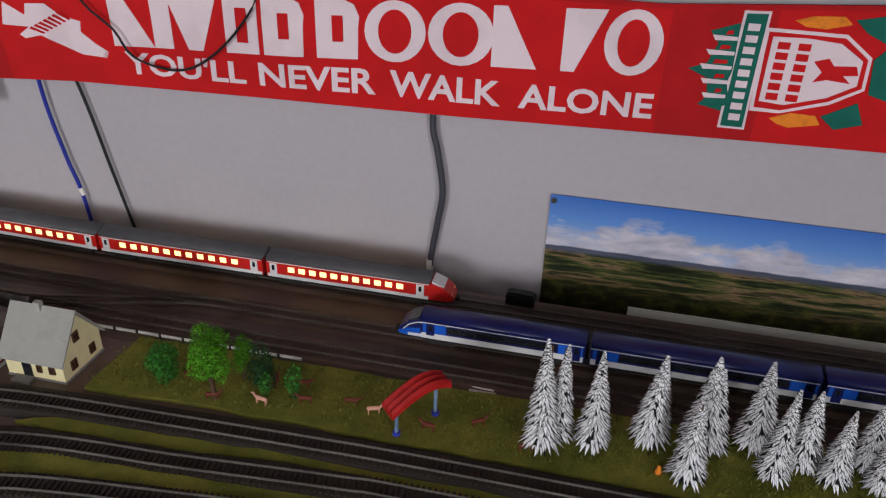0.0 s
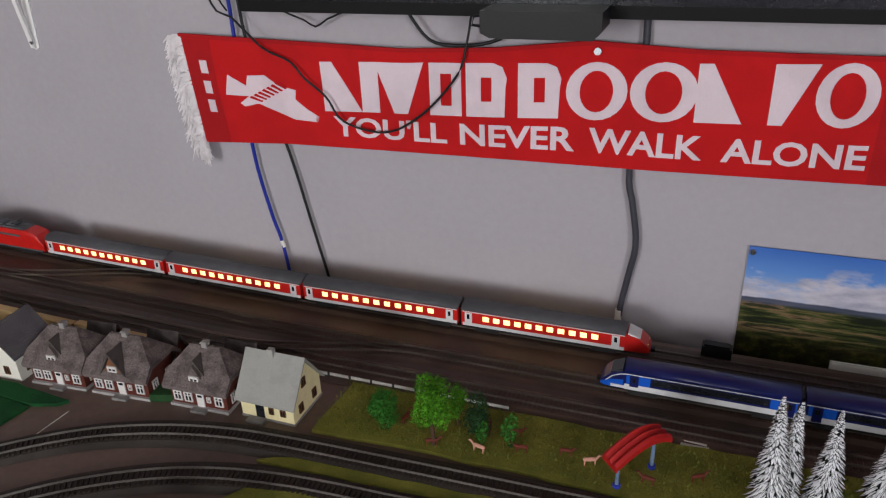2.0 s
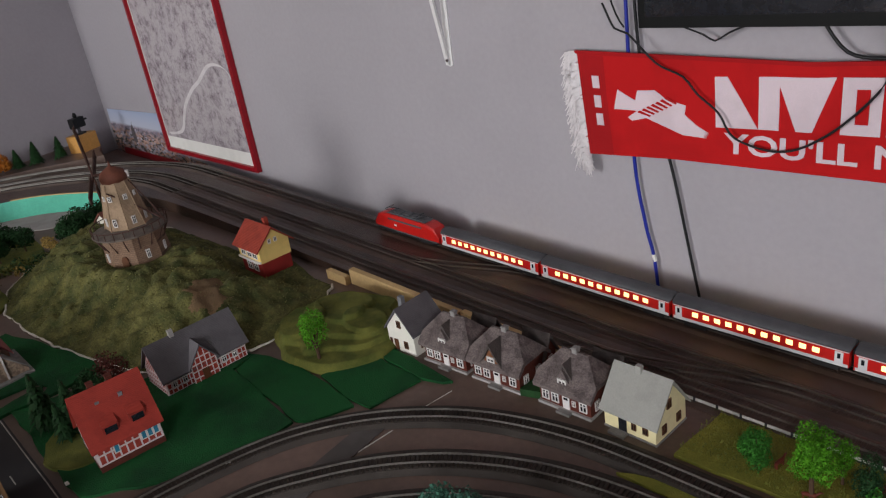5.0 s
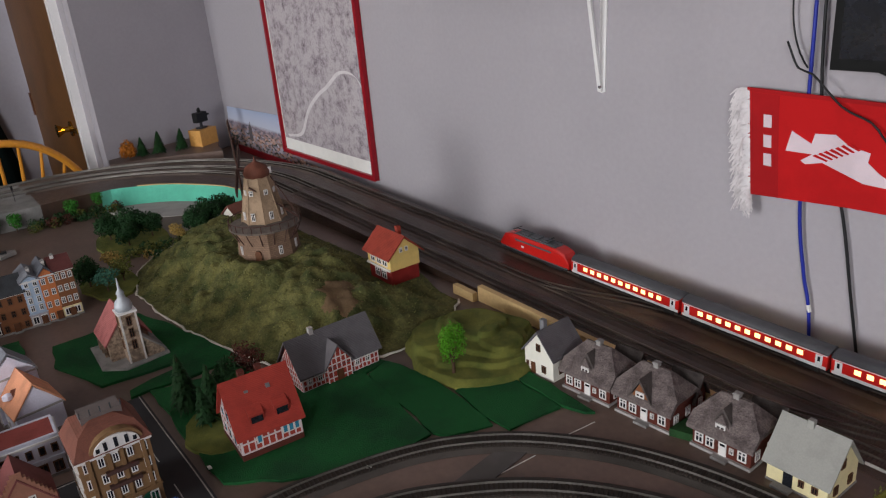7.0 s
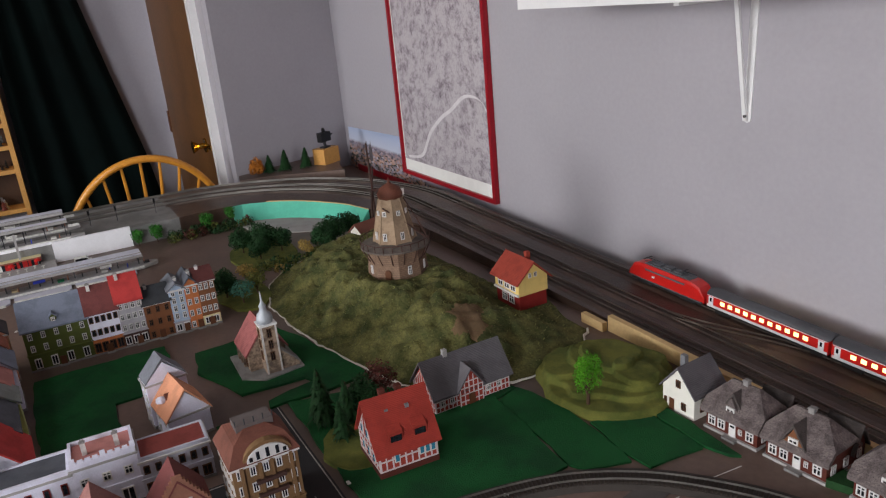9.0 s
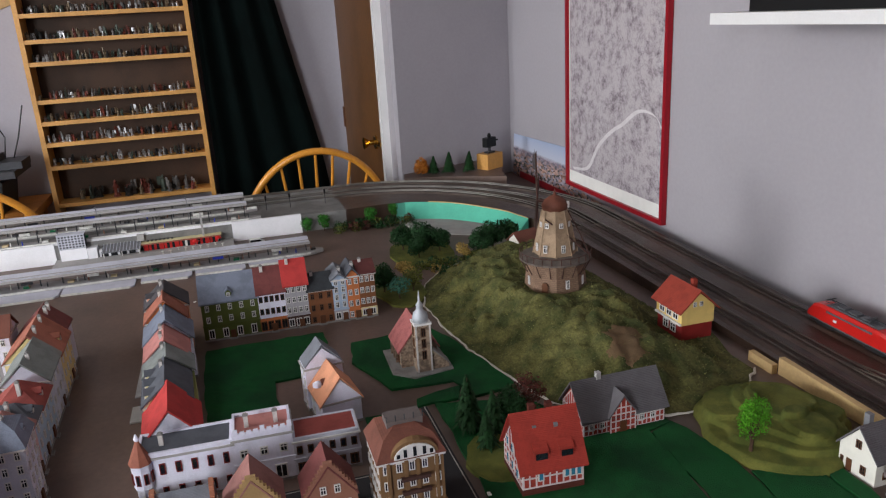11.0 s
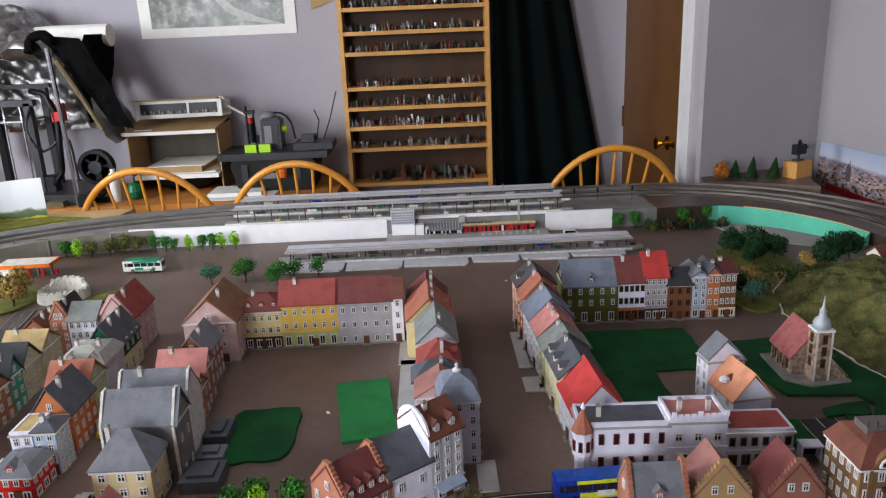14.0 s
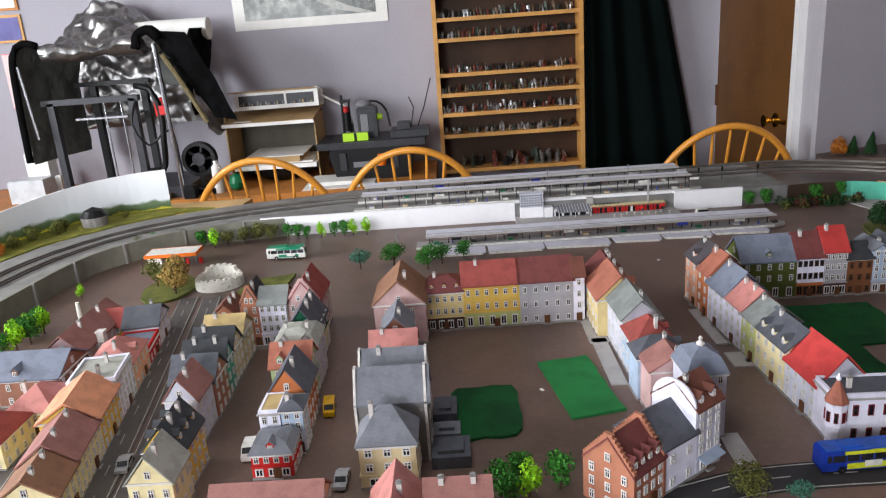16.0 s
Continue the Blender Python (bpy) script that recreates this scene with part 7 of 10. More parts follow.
def timbering(parent, side, w, d, z0, z1, posts, rails, t=0.0022, gable=0.0):
    """Half-timber beams on a wall, each a part."""
    (u0, v0), (du, dv), turn, run = face_at(side, w, d)
    m0 = pose(u0, v0, 0, 0, 0, turn)
    for k in range(posts + 1):
        s = run * k / posts
        top = z1 + (gable * (1 - abs(2 * s / run - 1)) if gable else 0)
        part("beam", Shape().box(min(max(s, t / 2), run - t / 2) - t / 2, min(max(s, t / 2), run - t / 2) + t / 2, -0.0009, 0.0003, z0, top), TIMBERW, parent, m=m0)
    for k in range(rails):
        z = z0 + (z1 - z0) * k / max(1, rails - 1)
        part("beam", Shape().box(0, run, -0.0011, 0.0003, z - t / 2, z + t / 2), TIMBERW, parent, m=m0)
    if gable:
        for e in (0, 1):
            a, b = (0, z1), (run / 2, z1 + gable)
            if e:
                a = (run, z1)
            part("beam", Shape().prism([(a[0], a[1] - t), (b[0], b[1] - t), (b[0], b[1]), (a[0], a[1])], "y", -0.001, 0.0003), TIMBERW, parent, m=m0)


# red half-timbered house
REDW = mat("red_brick_infill", (160, 62, 50), 0.8, 0.2, 60, 600, 0.1)
c = thing("timbered_house", "red half-timbered model house with bright red tiled roof", "model house", place((-1.300, -0.861), (-1.294, -0.770)))
W, D, Hh, Rh = 0.091, 0.085, 0.048, 0.062
part("wall", gable_body(W, D, Hh, Rh - 0.002), REDW, c)
part("plinth", Shape().box(-0.0012, W + 0.0012, -0.0012, D + 0.0012, 0, 0.014), BRICKW, c)
part("roof", gable_roof(W, D, Hh, Rh, over=0.006), REDTILE, c)
timbering(c, "f", W, D, 0.015, 0.046, 9, 3)
timbering(c, "l", W, D, 0.015, 0.046, 7, 4, gable=0.055)
timbering(c, "r", W, D, 0.015, 0.046, 7, 4, gable=0.055)
TEAL = mat("teal_window_glass", (60, 130, 160), 0.15, 0.2, 60, 400, 0.0, spec=0.6)
for u in (0.027, 0.066, 0.075, 0.084):
    wdw = part("window", Shape().box(u - 0.0045, u + 0.0045, -0.0018, 0, 0.024, 0.043), FRAMEW, c)
    part("pane", Shape().box(u - 0.0028, u + 0.0028, -0.0022, -0.001, 0.026, 0.0415), TEAL, wdw)
for v in (0.02, 0.042, 0.064):
    for z in (0.022, 0.05):
        wdw = part("window", Shape().box(-0.0018, 0, v - 0.004, v + 0.004, z, z + 0.015), FRAMEW, c)
        part("pane", Shape().box(-0.0022, -0.001, v - 0.0027, v + 0.0027, z + 0.0015, z + 0.0135), TEAL, wdw)
for u in (0.030, 0.068):
    dm = part("dormer", Shape().prism([(0.004, 0.052), (0.030, 0.073), (0.030, 0.085), (0.003, 0.068)], "x", u - 0.011, u + 0.011), REDTILE, c)
    part("dormer_window", Shape().box(u - 0.0085, u + 0.0085, 0.0022, 0.0034, 0.056, 0.0655), GLASSW, dm)
for u, v in ((0.028, 0.030), (0.060, 0.028)):
    part("skylight", Shape().box(u - 0.003, u + 0.003, v - 0.002, v + 0.002, 0.090, 0.0955), GREYPL, c)
for u in (0.030, 0.056):
    part("chimney", Shape().box(u - 0.0045, u + 0.0045, 0.043, 0.052, 0.095, 0.120), BRICKW, c)

# grey-roofed half-timbered farmhouse
c = thing("timbered_house", "long half-timbered model farmhouse with dark grey roof", "model house", place((-1.406, -0.713), (-1.407, -0.568)))
W, D, Hh, Rh = 0.146, 0.075, 0.036, 0.046
part("wall", gable_body(W, D, Hh, Rh - 0.002), REDW, c)
part("roof", gable_roof(W, D, Hh, Rh, over=0.006), GREYTILE, c)
part("plinth", Shape().box(-0.002, W + 0.002, -0.004, D, 0, 0.004), STONE, c)
timbering(c, "f", W, D, 0.004, 0.034, 18, 4, 0.0018)
timbering(c, "l", W, D, 0.004, 0.034, 9, 4, 0.0018, gable=0.040)
for u in (0.014, 0.032, 0.104, 0.124):
    put_window(c, u, -0.0006, 0.012, 0, 0.009, 0.014, 2)
g = part("cross_gable", Shape().prism([(-0.022, 0), (0.022, 0), (0.022, 0.036), (0, 0.066), (-0.022, 0.036)], "y", -0.006, 0.036), REDW, c, m=pose(0.067, 0, 0))
part("cross_gable_roof", Shape().prism([(-0.027, 0.033), (0, 0.070), (0.027, 0.033), (0.027, 0.030), (0, 0.066), (-0.027, 0.030)], "y", -0.009, 0.036), GREYTILE, g)
for k in range(6):
    u = -0.022 + 0.044 * k / 5
    part("beam", Shape().box(u - 0.0009, u + 0.0009, -0.0069, -0.0055, 0.0, 0.036 + 0.028 * (1 - abs(u) / 0.022)), TIMBERW, g)
for z in (0.012, 0.024, 0.036, 0.047):
    hw = 0.022 if z < 0.037 else 0.013
    part("beam", Shape().box(-hw, hw, -0.0071, -0.0055, z - 0.0009, z + 0.0009), TIMBERW, g)
part("door", Shape().box(-0.006, 0.006, -0.0078, -0.006, 0.003, 0.024), DOORB, g)
part("chimney", Shape().box(0.040, 0.048, 0.034, 0.041, 0.07, 0.094), CONCRETE, c)

# signal house on the hill
c = thing("signal_house", "cream and red model signal house on the hill", "model house", Matrix.Translation((-1.610, -0.402, 0.027)) @ pose(0, 0, 0, 0, 0, 90))
W, D, Hh, Rh = 0.072, 0.088, 0.066, 0.034
part("lower_wall", Shape().box(0.002, W - 0.002, 0.002, D - 0.002, 0, 0.034), mat("dark_red_brick_paint", (128, 32, 28), 0.75, 0.14, 30, 500, 0.08), c, "dark red brick ground floor")
part("wall", Shape().prism([(0, 0.032), (W, 0.032), (W, Hh), (W / 2, Hh + Rh - 0.002), (0, Hh)], "y", 0, D), mat("pale_yellow_boards", (218, 190, 116), 0.7, 0.1, 40, 500, 0.1), c)
part("roof", gable_roof(W, D, Hh, Rh, "y", 0.008), mat("faded_red_tiles", (150, 60, 46), 0.75, 0.2, 40, 600, 0.3, wave=("Z", 150, 0.4)), c)
part("chimney", Shape().box(0.044, 0.053, 0.03, 0.04, 0.07, 0.112), MATS["faded_red_tiles"], c)
for v in (0.020, 0.042, 0.066):
    put_window(c, -0.0004, v, 0.04, -90, 0.018, 0.018, 2)
for v in (0.030, 0.055):
    put_window(c, 0.0016, v, 0.010, -90, 0.018, 0.018, 2)
for u in (0.028, 0.042):
    put_window(c, u, -0.0004, 0.068, 0, 0.007, 0.010, 1)
part("ledge", Shape().box(-0.004, 0.0, 0.0, D, 0.0325, 0.0365), FRAMEW, c)

# windmill
mill = thing("windmill", "brown stone model windmill with gallery and sails", "model windmill", pose(-1.873, -0.546, 0.076))
oct_ = 8
SHINGLE = mat("weathered_shingle", (158, 134, 110), 0.85, 0.25, 40, 600, 0.3, wave=("Z", 120, 0.5))
DARKW = MATS["wall_darkbrown"]
part("base", Shape().turn([(0.068, 0.0), (0.061, 0.070)], oct_, phase=0.5), STONEW, mill)
part("tower", Shape().turn([(0.049, 0.070), (0.027, 0.176)], oct_, phase=0.5), SHINGLE, mill)
gal = part("gallery", Shape().turn([(0.046, 0.064), (0.078, 0.068), (0.079, 0.072), (0.046, 0.080)], 16, phase=0.5), mat("grey_gallery_planks", (104, 94, 88), 0.85, 0.25, 60, 500, 0.2), mill, "weathered plank gallery")
part("gallery_rail", Shape().tube([(0.077 * math.cos(a), 0.077 * math.sin(a), 0.086) for a in np.linspace(0, 6.283, 33)], 0.0011, 4), DARKW, gal)
for k in range(24):
    a = 6.283 * k / 24
    part("baluster", Shape().box(-0.0008, 0.0008, -0.0008, 0.0008, 0.071, 0.087), DARKW, gal, m=pose(0.077 * math.cos(a), 0.077 * math.sin(a), 0))
for k in range(16):
    a = 6.283 * (k + 0.5) / 16
    part("brace", Shape().tube([(0.061 * math.cos(a), 0.061 * math.sin(a), 0.038), (0.076 * math.cos(a), 0.076 * math.sin(a), 0.068)], 0.0013, 4), DARKW, gal)
for k in range(8):
    a = 6.283 * (k + 0.5) / 8
    part("corner_board", Shape().tube([(0.0495 * math.cos(a), 0.0495 * math.sin(a), 0.074), (0.0275 * math.cos(a), 0.0275 * math.sin(a), 0.174)], 0.0012, 4), SHINGLE, mill)
part("cap", Shape().turn([(0.024, 0.172), (0.0275, 0.178), (0.028, 0.186), (0.023, 0.196), (0.012, 0.203), (0.004, 0.207), (0.0016, 0.213), (0.001, 0.219)], 16), mat("brown_cap_paint", (104, 60, 46), 0.7, 0.2, 40, 500, 0.1), mill, smooth=True)
part("cap_hatch", Shape().box(-0.004, 0.004, -0.003, 0.003, 0.0, 0.013), FRAMEW, mill, "small white cap hatch", m=pose(0.012, 0.025, 0.179, 0, 0, 150))
for zz, wz, rad in ((0.014, 0.019, 0.0668), (0.088, 0.017, 0.0452), (0.140, 0.011, 0.0345)):
    for deg, side in ((0, 0.0), (45, 0.0), (-45, -0.006), (-90, 0.0)):
        if zz < 0.05 and deg == -45:
            continue
        a, r0 = radians(deg), rad * math.cos(radians(22.5)) + 0.0004
        put_window(mill, r0 * math.cos(a) - side * math.sin(a), r0 * math.sin(a) + side * math.cos(a), zz, deg + 90, 0.0085, wz, 2)
a = radians(-45)
part("door", Shape().prism([(-0.007, 0), (0.007, 0), (0.007, 0.020), (0.004, 0.026), (-0.004, 0.026), (-0.007, 0.020)], "y", -0.002, 0.001), DOORB, mill, m=pose(0.0625 * math.cos(a), 0.0625 * math.sin(a), 0.002, 0, 0, 45))
part("door_step", Shape().box(-0.009, 0.009, -0.010, 0.0, -0.006, 0.003), STONE, mill, m=pose(0.0625 * math.cos(a), 0.0625 * math.sin(a), 0.002, 0, 0, 45))
part("tail_pole", Shape().tube([(0.020, -0.030, 0.160), (0.034, 0.014, 0.122), (0.050, 0.056, 0.080)], 0.0018, 6), DARKW, mill, "dark wooden tail pole")
part("tail_brace", Shape().tube([(0.026, 0.018, 0.176), (0.040, 0.040, 0.125), (0.050, 0.056, 0.080)], 0.0014, 6), DARKW, mill)
hub = Vector((-0.016, -0.033, 0.194))
part("sail_shaft", Shape().tube([(0.0, 0.0, 0.194), tuple(hub)], 0.0035, 8), DARKW, mill, "dark wooden sail shaft")
SAILB = mat("weathered_sail_board", (92, 78, 68), 0.8, 0.2, 40, 500, 0.1)
away = Vector((-0.90, 0.43, 0.0)).normalized()
for k in range(4):
    a = radians(-15 + 90 * k)
    d, e = away * math.sin(a) + Vector((0, 0, math.cos(a))), away * math.cos(a) - Vector((0, 0, math.sin(a)))
    sl = part("sail", Shape().tube([hub, hub + d * 0.112], [0.0022, 0.0014], 6), DARKW, mill)
    lat = Shape()
    for j in range(12):
        q = hub + d * (0.022 + j * 0.0078)
        lat.tube([q - e * 0.003, q + e * 0.014], 0.0009, 4)
    for o in (-0.003, 0.005, 0.010, 0.014):
        lat.tube([hub + d * 0.02 + e * o, hub + d * 0.110 + e * o], 0.0008, 4)
    part("sail_lattice", lat, DARKW, sl)
    nrm = Vector((-0.43, -0.90, 0)) * 0.002
    bd = [hub + d * r0 + e * o + nrm * t for t in (0.7, 1.2) for r0, o in ((0.024, -0.002), (0.108, -0.002), (0.108, 0.013), (0.024, 0.013))]
    part("sail_board", Shape().add([tuple(v) for v in bd], [(0, 1, 2, 3), (7, 6, 5, 4), (0, 1, 5, 4), (1, 2, 6, 5), (2, 3, 7, 6), (3, 0, 4, 7)]), SAILB, sl, "grey-brown sail boarding")
c = thing("mill_cottage", "small cream model cottage with dull red roof behind the mill", "model house", pose(-2.207, -0.491, 0.052, 0, 0, 107))
part("wall", gable_body(0.085, 0.05, 0.022, 0.02), WHITEW, c)
part("footing", Shape().box(-0.002, 0.087, -0.002, 0.052, -0.0515, 0.002), STONE, c)
part("roof", gable_roof(0.085, 0.05, 0.022, 0.021, over=0.006), MATS["roof_brown"], c)
for u in (0.015, 0.035, 0.055, 0.072):
    put_window(c, u, -0.0004, 0.006, 0, 0.008, 0.010, 1, FRAMEB)

# church
ch = thing("church", "weathered stone model church with dull red roof and domed tower", "model church", pose(-1.713, -0.929, 0.0, 0, 0, 90))
SANDST = mat("sandstone", (164, 142, 122), 0.85, 0.3, 110, 500, 0.3, second=(112, 96, 84), mix=(0.42, 0.6))
part("platform", Shape().prism([(0.014, -0.012), (0.094, 0.0), (0.092, 0.13), (-0.018, 0.13), (-0.022, 0.02)], "z", 0, 0.0085), STONE, ch)
part("tower", Shape().box(0.024, 0.055, 0.005, 0.036, 0.005, 0.104), SANDST, ch)
part("nave", Shape().prism([(0.0, 0.005), (0.072, 0.005), (0.072, 0.045), (0.036, 0.090), (0.0, 0.045)], "y", 0.036, 0.118), SANDST, ch)
part("roof", Shape().prism([(-0.006, 0.039), (0.036, 0.093), (0.078, 0.039), (0.078, 0.043), (0.036, 0.098), (-0.006, 0.043)], "y", 0.033, 0.122), mat("rose_roof_tiles", (158, 92, 90), 0.8, 0.25, 60, 600, 0.3, wave=("Z", 150, 0.4)), ch)
DOME = mat("pale_zinc", (176, 180, 186), 0.6, 0.1, 40, 400, 0.0, metal=0.4)
part("cornice", Shape().box(0.0225, 0.0565, 0.0035, 0.0375, 0.104, 0.1075), TRIM, ch)
part("dome", Shape().turn([(0.0145, 0.1075), (0.016, 0.115), (0.0135, 0.124), (0.0075, 0.130), (0.006, 0.137), (0.0075, 0.140), (0.0025, 0.148), (0.0022, 0.152), (0.0007, 0.169)], 10, (0.039, 0.021)), DOME, ch, smooth=True)
part("porch", Shape().prism([(0.055, 0.005), (0.088, 0.005), (0.088, 0.014), (0.055, 0.050)], "y", 0.009, 0.040), SANDST, ch)
part("porch_roof", Shape().prism([(0.055, 0.050), (0.091, 0.0135), (0.091, 0.0155), (0.055, 0.053)], "y", 0.007, 0.041), STONE, ch)
for zz in (0.034, 0.058, 0.081):
    for u, v, t in ((0.039, 0.0046, 0), (0.0554, 0.021, 90), (0.0236, 0.021, -90)):
        put_window(ch, u, v, zz, t, 0.009, 0.018, 1, FRAMEB)
for x in (0.0255, 0.0525):
    part("pilaster", Shape().box(x - 0.0015, x + 0.0015, 0.0035, 0.0065, 0.005, 0.104), CHIM, ch)
for v in (0.055, 0.077, 0.099):
    put_window(ch, -0.0004, v, 0.014, -90, 0.009, 0.022, 1, FRAMEB)
    put_window(ch, 0.0724, v, 0.014, 90, 0.009, 0.022, 1, FRAMEB)
    part("buttress", Shape().box(-0.005, 0.0, v + 0.009, v + 0.013, 0.005, 0.036), SANDST, ch)

# round ruin
ruin = thing("round_ruin", "white speckled round stone ruin on the open ground", "model ruin", pose(-2.40, -2.588, 0))
RUIN = mat("speckled_limestone", (214, 210, 200), 0.9, 0.3, 160, 700, 0.4, second=(110, 104, 100), mix=(0.6, 0.66))
rings = []
for k in range(25):
    a = 6.283 * k / 24
    h = 0.026 + 0.004 * math.sin(a * 2 + 1) + (0.009 if 9 < k < 16 else 0) + 0.002 * math.sin(k * 2.7)
    rings.append([(r * math.cos(a), r * math.sin(a), z) for r, z in ((0.066, 0), (0.063, h), (0.052, h), (0.052, 0))])
part("wall", Shape().loft(rings, cap=False), RUIN, ruin)
for k in range(22):
    a = 6.283 * k / 22
    part("block", Shape().box(-0.004, 0.004, -0.005, 0.005, 0, 0.004), RUIN, ruin, m=pose(0.0575 * math.cos(a), 0.0575 * math.sin(a), 0.0255 + 0.004 * math.sin(a * 2 + 1) + (0.009 if 2.5 < a < 4.0 else 0), 0, 0, math.degrees(a) + 20 * (k % 3)))
# filling station
fs = thing("filling_station", "orange and white model filling station roof", "model shelter", pose(-2.61, -2.76, 0, 0, 0, 92))
part("roof", Shape().box(-0.10, 0.05, -0.035, 0.035, 0.040, 0.044), LINE, fs)
part("fascia", Shape().box(-0.101, 0.051, -0.0365, -0.035, 0.034, 0.0445).box(-0.101, 0.051, 0.035, 0.0365, 0.034, 0.0445).box(-0.1025, -0.101, -0.0365, 0.0365, 0.034, 0.0445).box(0.051, 0.0525, -0.0365, 0.0365, 0.034, 0.0445), ORANGEPL, fs, "orange edge band")
part("shop", Shape().box(-0.095, -0.055, -0.03, 0.03, 0, 0.034), WHITEW, fs)
for u in (-0.04, 0.0, 0.04):
    part("post", Shape().box(u - 0.002, u + 0.002, -0.004, 0.004, 0, 0.04), GREYPL, fs)
    part("pump", Shape().box(u - 0.005, u + 0.005, -0.003, 0.003, 0, 0.018), REDPL, fs, m=pose(0.012, 0, 0))
for x, y, h in ((-2.18, -2.87, 0.05), (-1.95, -2.70, 0.055)):
    single("factory_chimney", Shape().turn([(0.006, 0), (0.0045, h), (0.005, h + 0.003)], 8), WHITEW, "small white model chimney", "model chimney", pose(x, y, 0))

# red play arch on the meadow
arch = thing("play_arch", "red ribbed play arch on blue-grey legs", "play arch", pose(-0.309, -0.332, 0.004, 0, 0, 43))
ARC = mat("red_moulded_plastic", (166, 24, 24), 0.55, 0.1, 40, 500, 0.05)
pts = np.linspace(-1, 1, 15)
part("arch", Shape().loft([[(0.036 * t, y, 0.031 + 0.026 * (1 - ((1 - t) / 2) ** 2) - 0.010 * max(0, t) ** 2 + zz) for y, zz in ((-0.013, 0), (0.013, 0), (0.013, 0.006), (0.009, 0.009), (0.004, 0.0055), (0.0, 0.009), (-0.004, 0.0055), (-0.009, 0.009), (-0.013, 0.006))] for t in pts]), ARC, arch)
for x, y in ((-0.027, -0.004), (0.026, 0.004)):
    lg = part("leg", Shape().tube([(x, y, 0), (x, y, 0.036 + 0.3 * max(0, x))], 0.0022, 8), mat("blue_grey_plastic", (110, 130, 160), 0.4) if "blue_grey_plastic" not in MATS else MATS["blue_grey_plastic"], arch)
    part("foot", Shape().tube([(x, y, 0), (x, y, 0.005)], 0.0045, 8), BLUEPL, lg)
# brown grazing figures, plain shapes
FIG = mat("brown_figure_paint", (96, 40, 26), 0.6, 0.15, 60, 500, 0.0)
FIGP = mat("pale_figure_paint", (206, 150, 130), 0.6, 0.15, 60, 500, 0.0)
def figure(x, y, rz, material, label):
    s = Shape().loft([[(t, 0.0022 * k * math.cos(a), 0.0085 + 0.0026 * k * math.sin(a)) for a in np.linspace(0, 6.283, 8, endpoint=False)] for t, k in ((-0.008, 0.4), (-0.006, 0.95), (0.0, 1), (0.006, 1), (0.008, 0.5))])
    for lx in (-0.006, 0.006):
        for ly in (-0.0012, 0.0012):
            s.box(lx - 0.0006, lx + 0.0006, ly - 0.0006, ly + 0.0006, 0, 0.008)
    s.tube([(0.007, 0, 0.009), (0.011, 0, 0.0135), (0.0135, 0, 0.0125)], [0.0016, 0.0013, 0.0008], 6)
    single("grazing_figure", s, material, label, "model figure", pose(x, y, 0.0045, 0, 0, rz), "grazing figures")
for x, y, rz in ((-0.545, -0.352, 20), (-0.485, -0.311, 100), (-0.453, -0.305, 10), (-0.440, -0.331, 190), (-0.389, -0.321, 5), (-0.294, -0.338, 170), (-0.242, -0.318, 30), (-0.186, -0.343, 15), (-0.592, -0.320, 80)):
    figure(x, y, rz, FIG, "small brown grazing figure on the meadow")
for x, y, rz in ((-0.488, -0.345, 170), (-0.360, -0.328, 20)):
    figure(x, y, rz, FIGP, "small pale grazing figure on the meadow")
single("garden_ornament", Shape().turn([(0.003, 0), (0.0035, 0.004), (0.002, 0.008), (0.0025, 0.010), (0.0005, 0.012)], 8), KNITO, "tiny orange and blue ornament on the meadow", "ornament", pose(-0.048, -0.340, 0.004))
for x, y in ((-1.165, -0.735), (-1.32, -0.905), (-2.36, -1.28), (-2.33, -1.33), (-2.40, -1.23), (-2.37, -1.40), (-1.70, -1.79), (-2.78, -0.60)):
    single("paper_scrap", Shape().prism([(-0.004, -0.002), (0.003, -0.003), (0.005, 0.001), (-0.002, 0.003)], "z", 0, 0.002), PAPER, "small white scrap on the layout", "scrap", pose(x, y, 0.0045 if x > -1.4 else 0.0, 0, 0, x * 400))
# turret of the white corner building
tur = thing("corner_turret", "white octagonal corner turret with red spire", "model turret", pose(-1.480, -1.376, 0))
part("shaft", Shape().turn([(0.012, 0), (0.012, 0.03), (0.015, 0.034), (0.015, 0.070), (0.017, 0.073)], 8), MATS["wall_white"], tur)
part("spire", Shape().turn([(0.0175, 0.073), (0.002, 0.108)], 8), MATS["roof_orange"], tur, "red pointed spire")
part("finial", Shape().turn([(0.002, 0.106), (0.004, 0.110), (0.001, 0.118)], 8), MATS["wall_white"], tur)
for k in range(8):
    a = radians(45 * k + 22.5)
    put_window(tur, 0.0142 * math.cos(a), 0.0142 * math.sin(a), 0.042, math.degrees(a) + 90, 0.006, 0.017, 0, FRAMER)

# ---- things on the back wall ----


def lathe_cable(name, pts, r, material, label):
    s = Shape().tube(smooth_path(pts, 0.01), r, 8)
    return single(name, s, material, label, "cable", smooth=True)


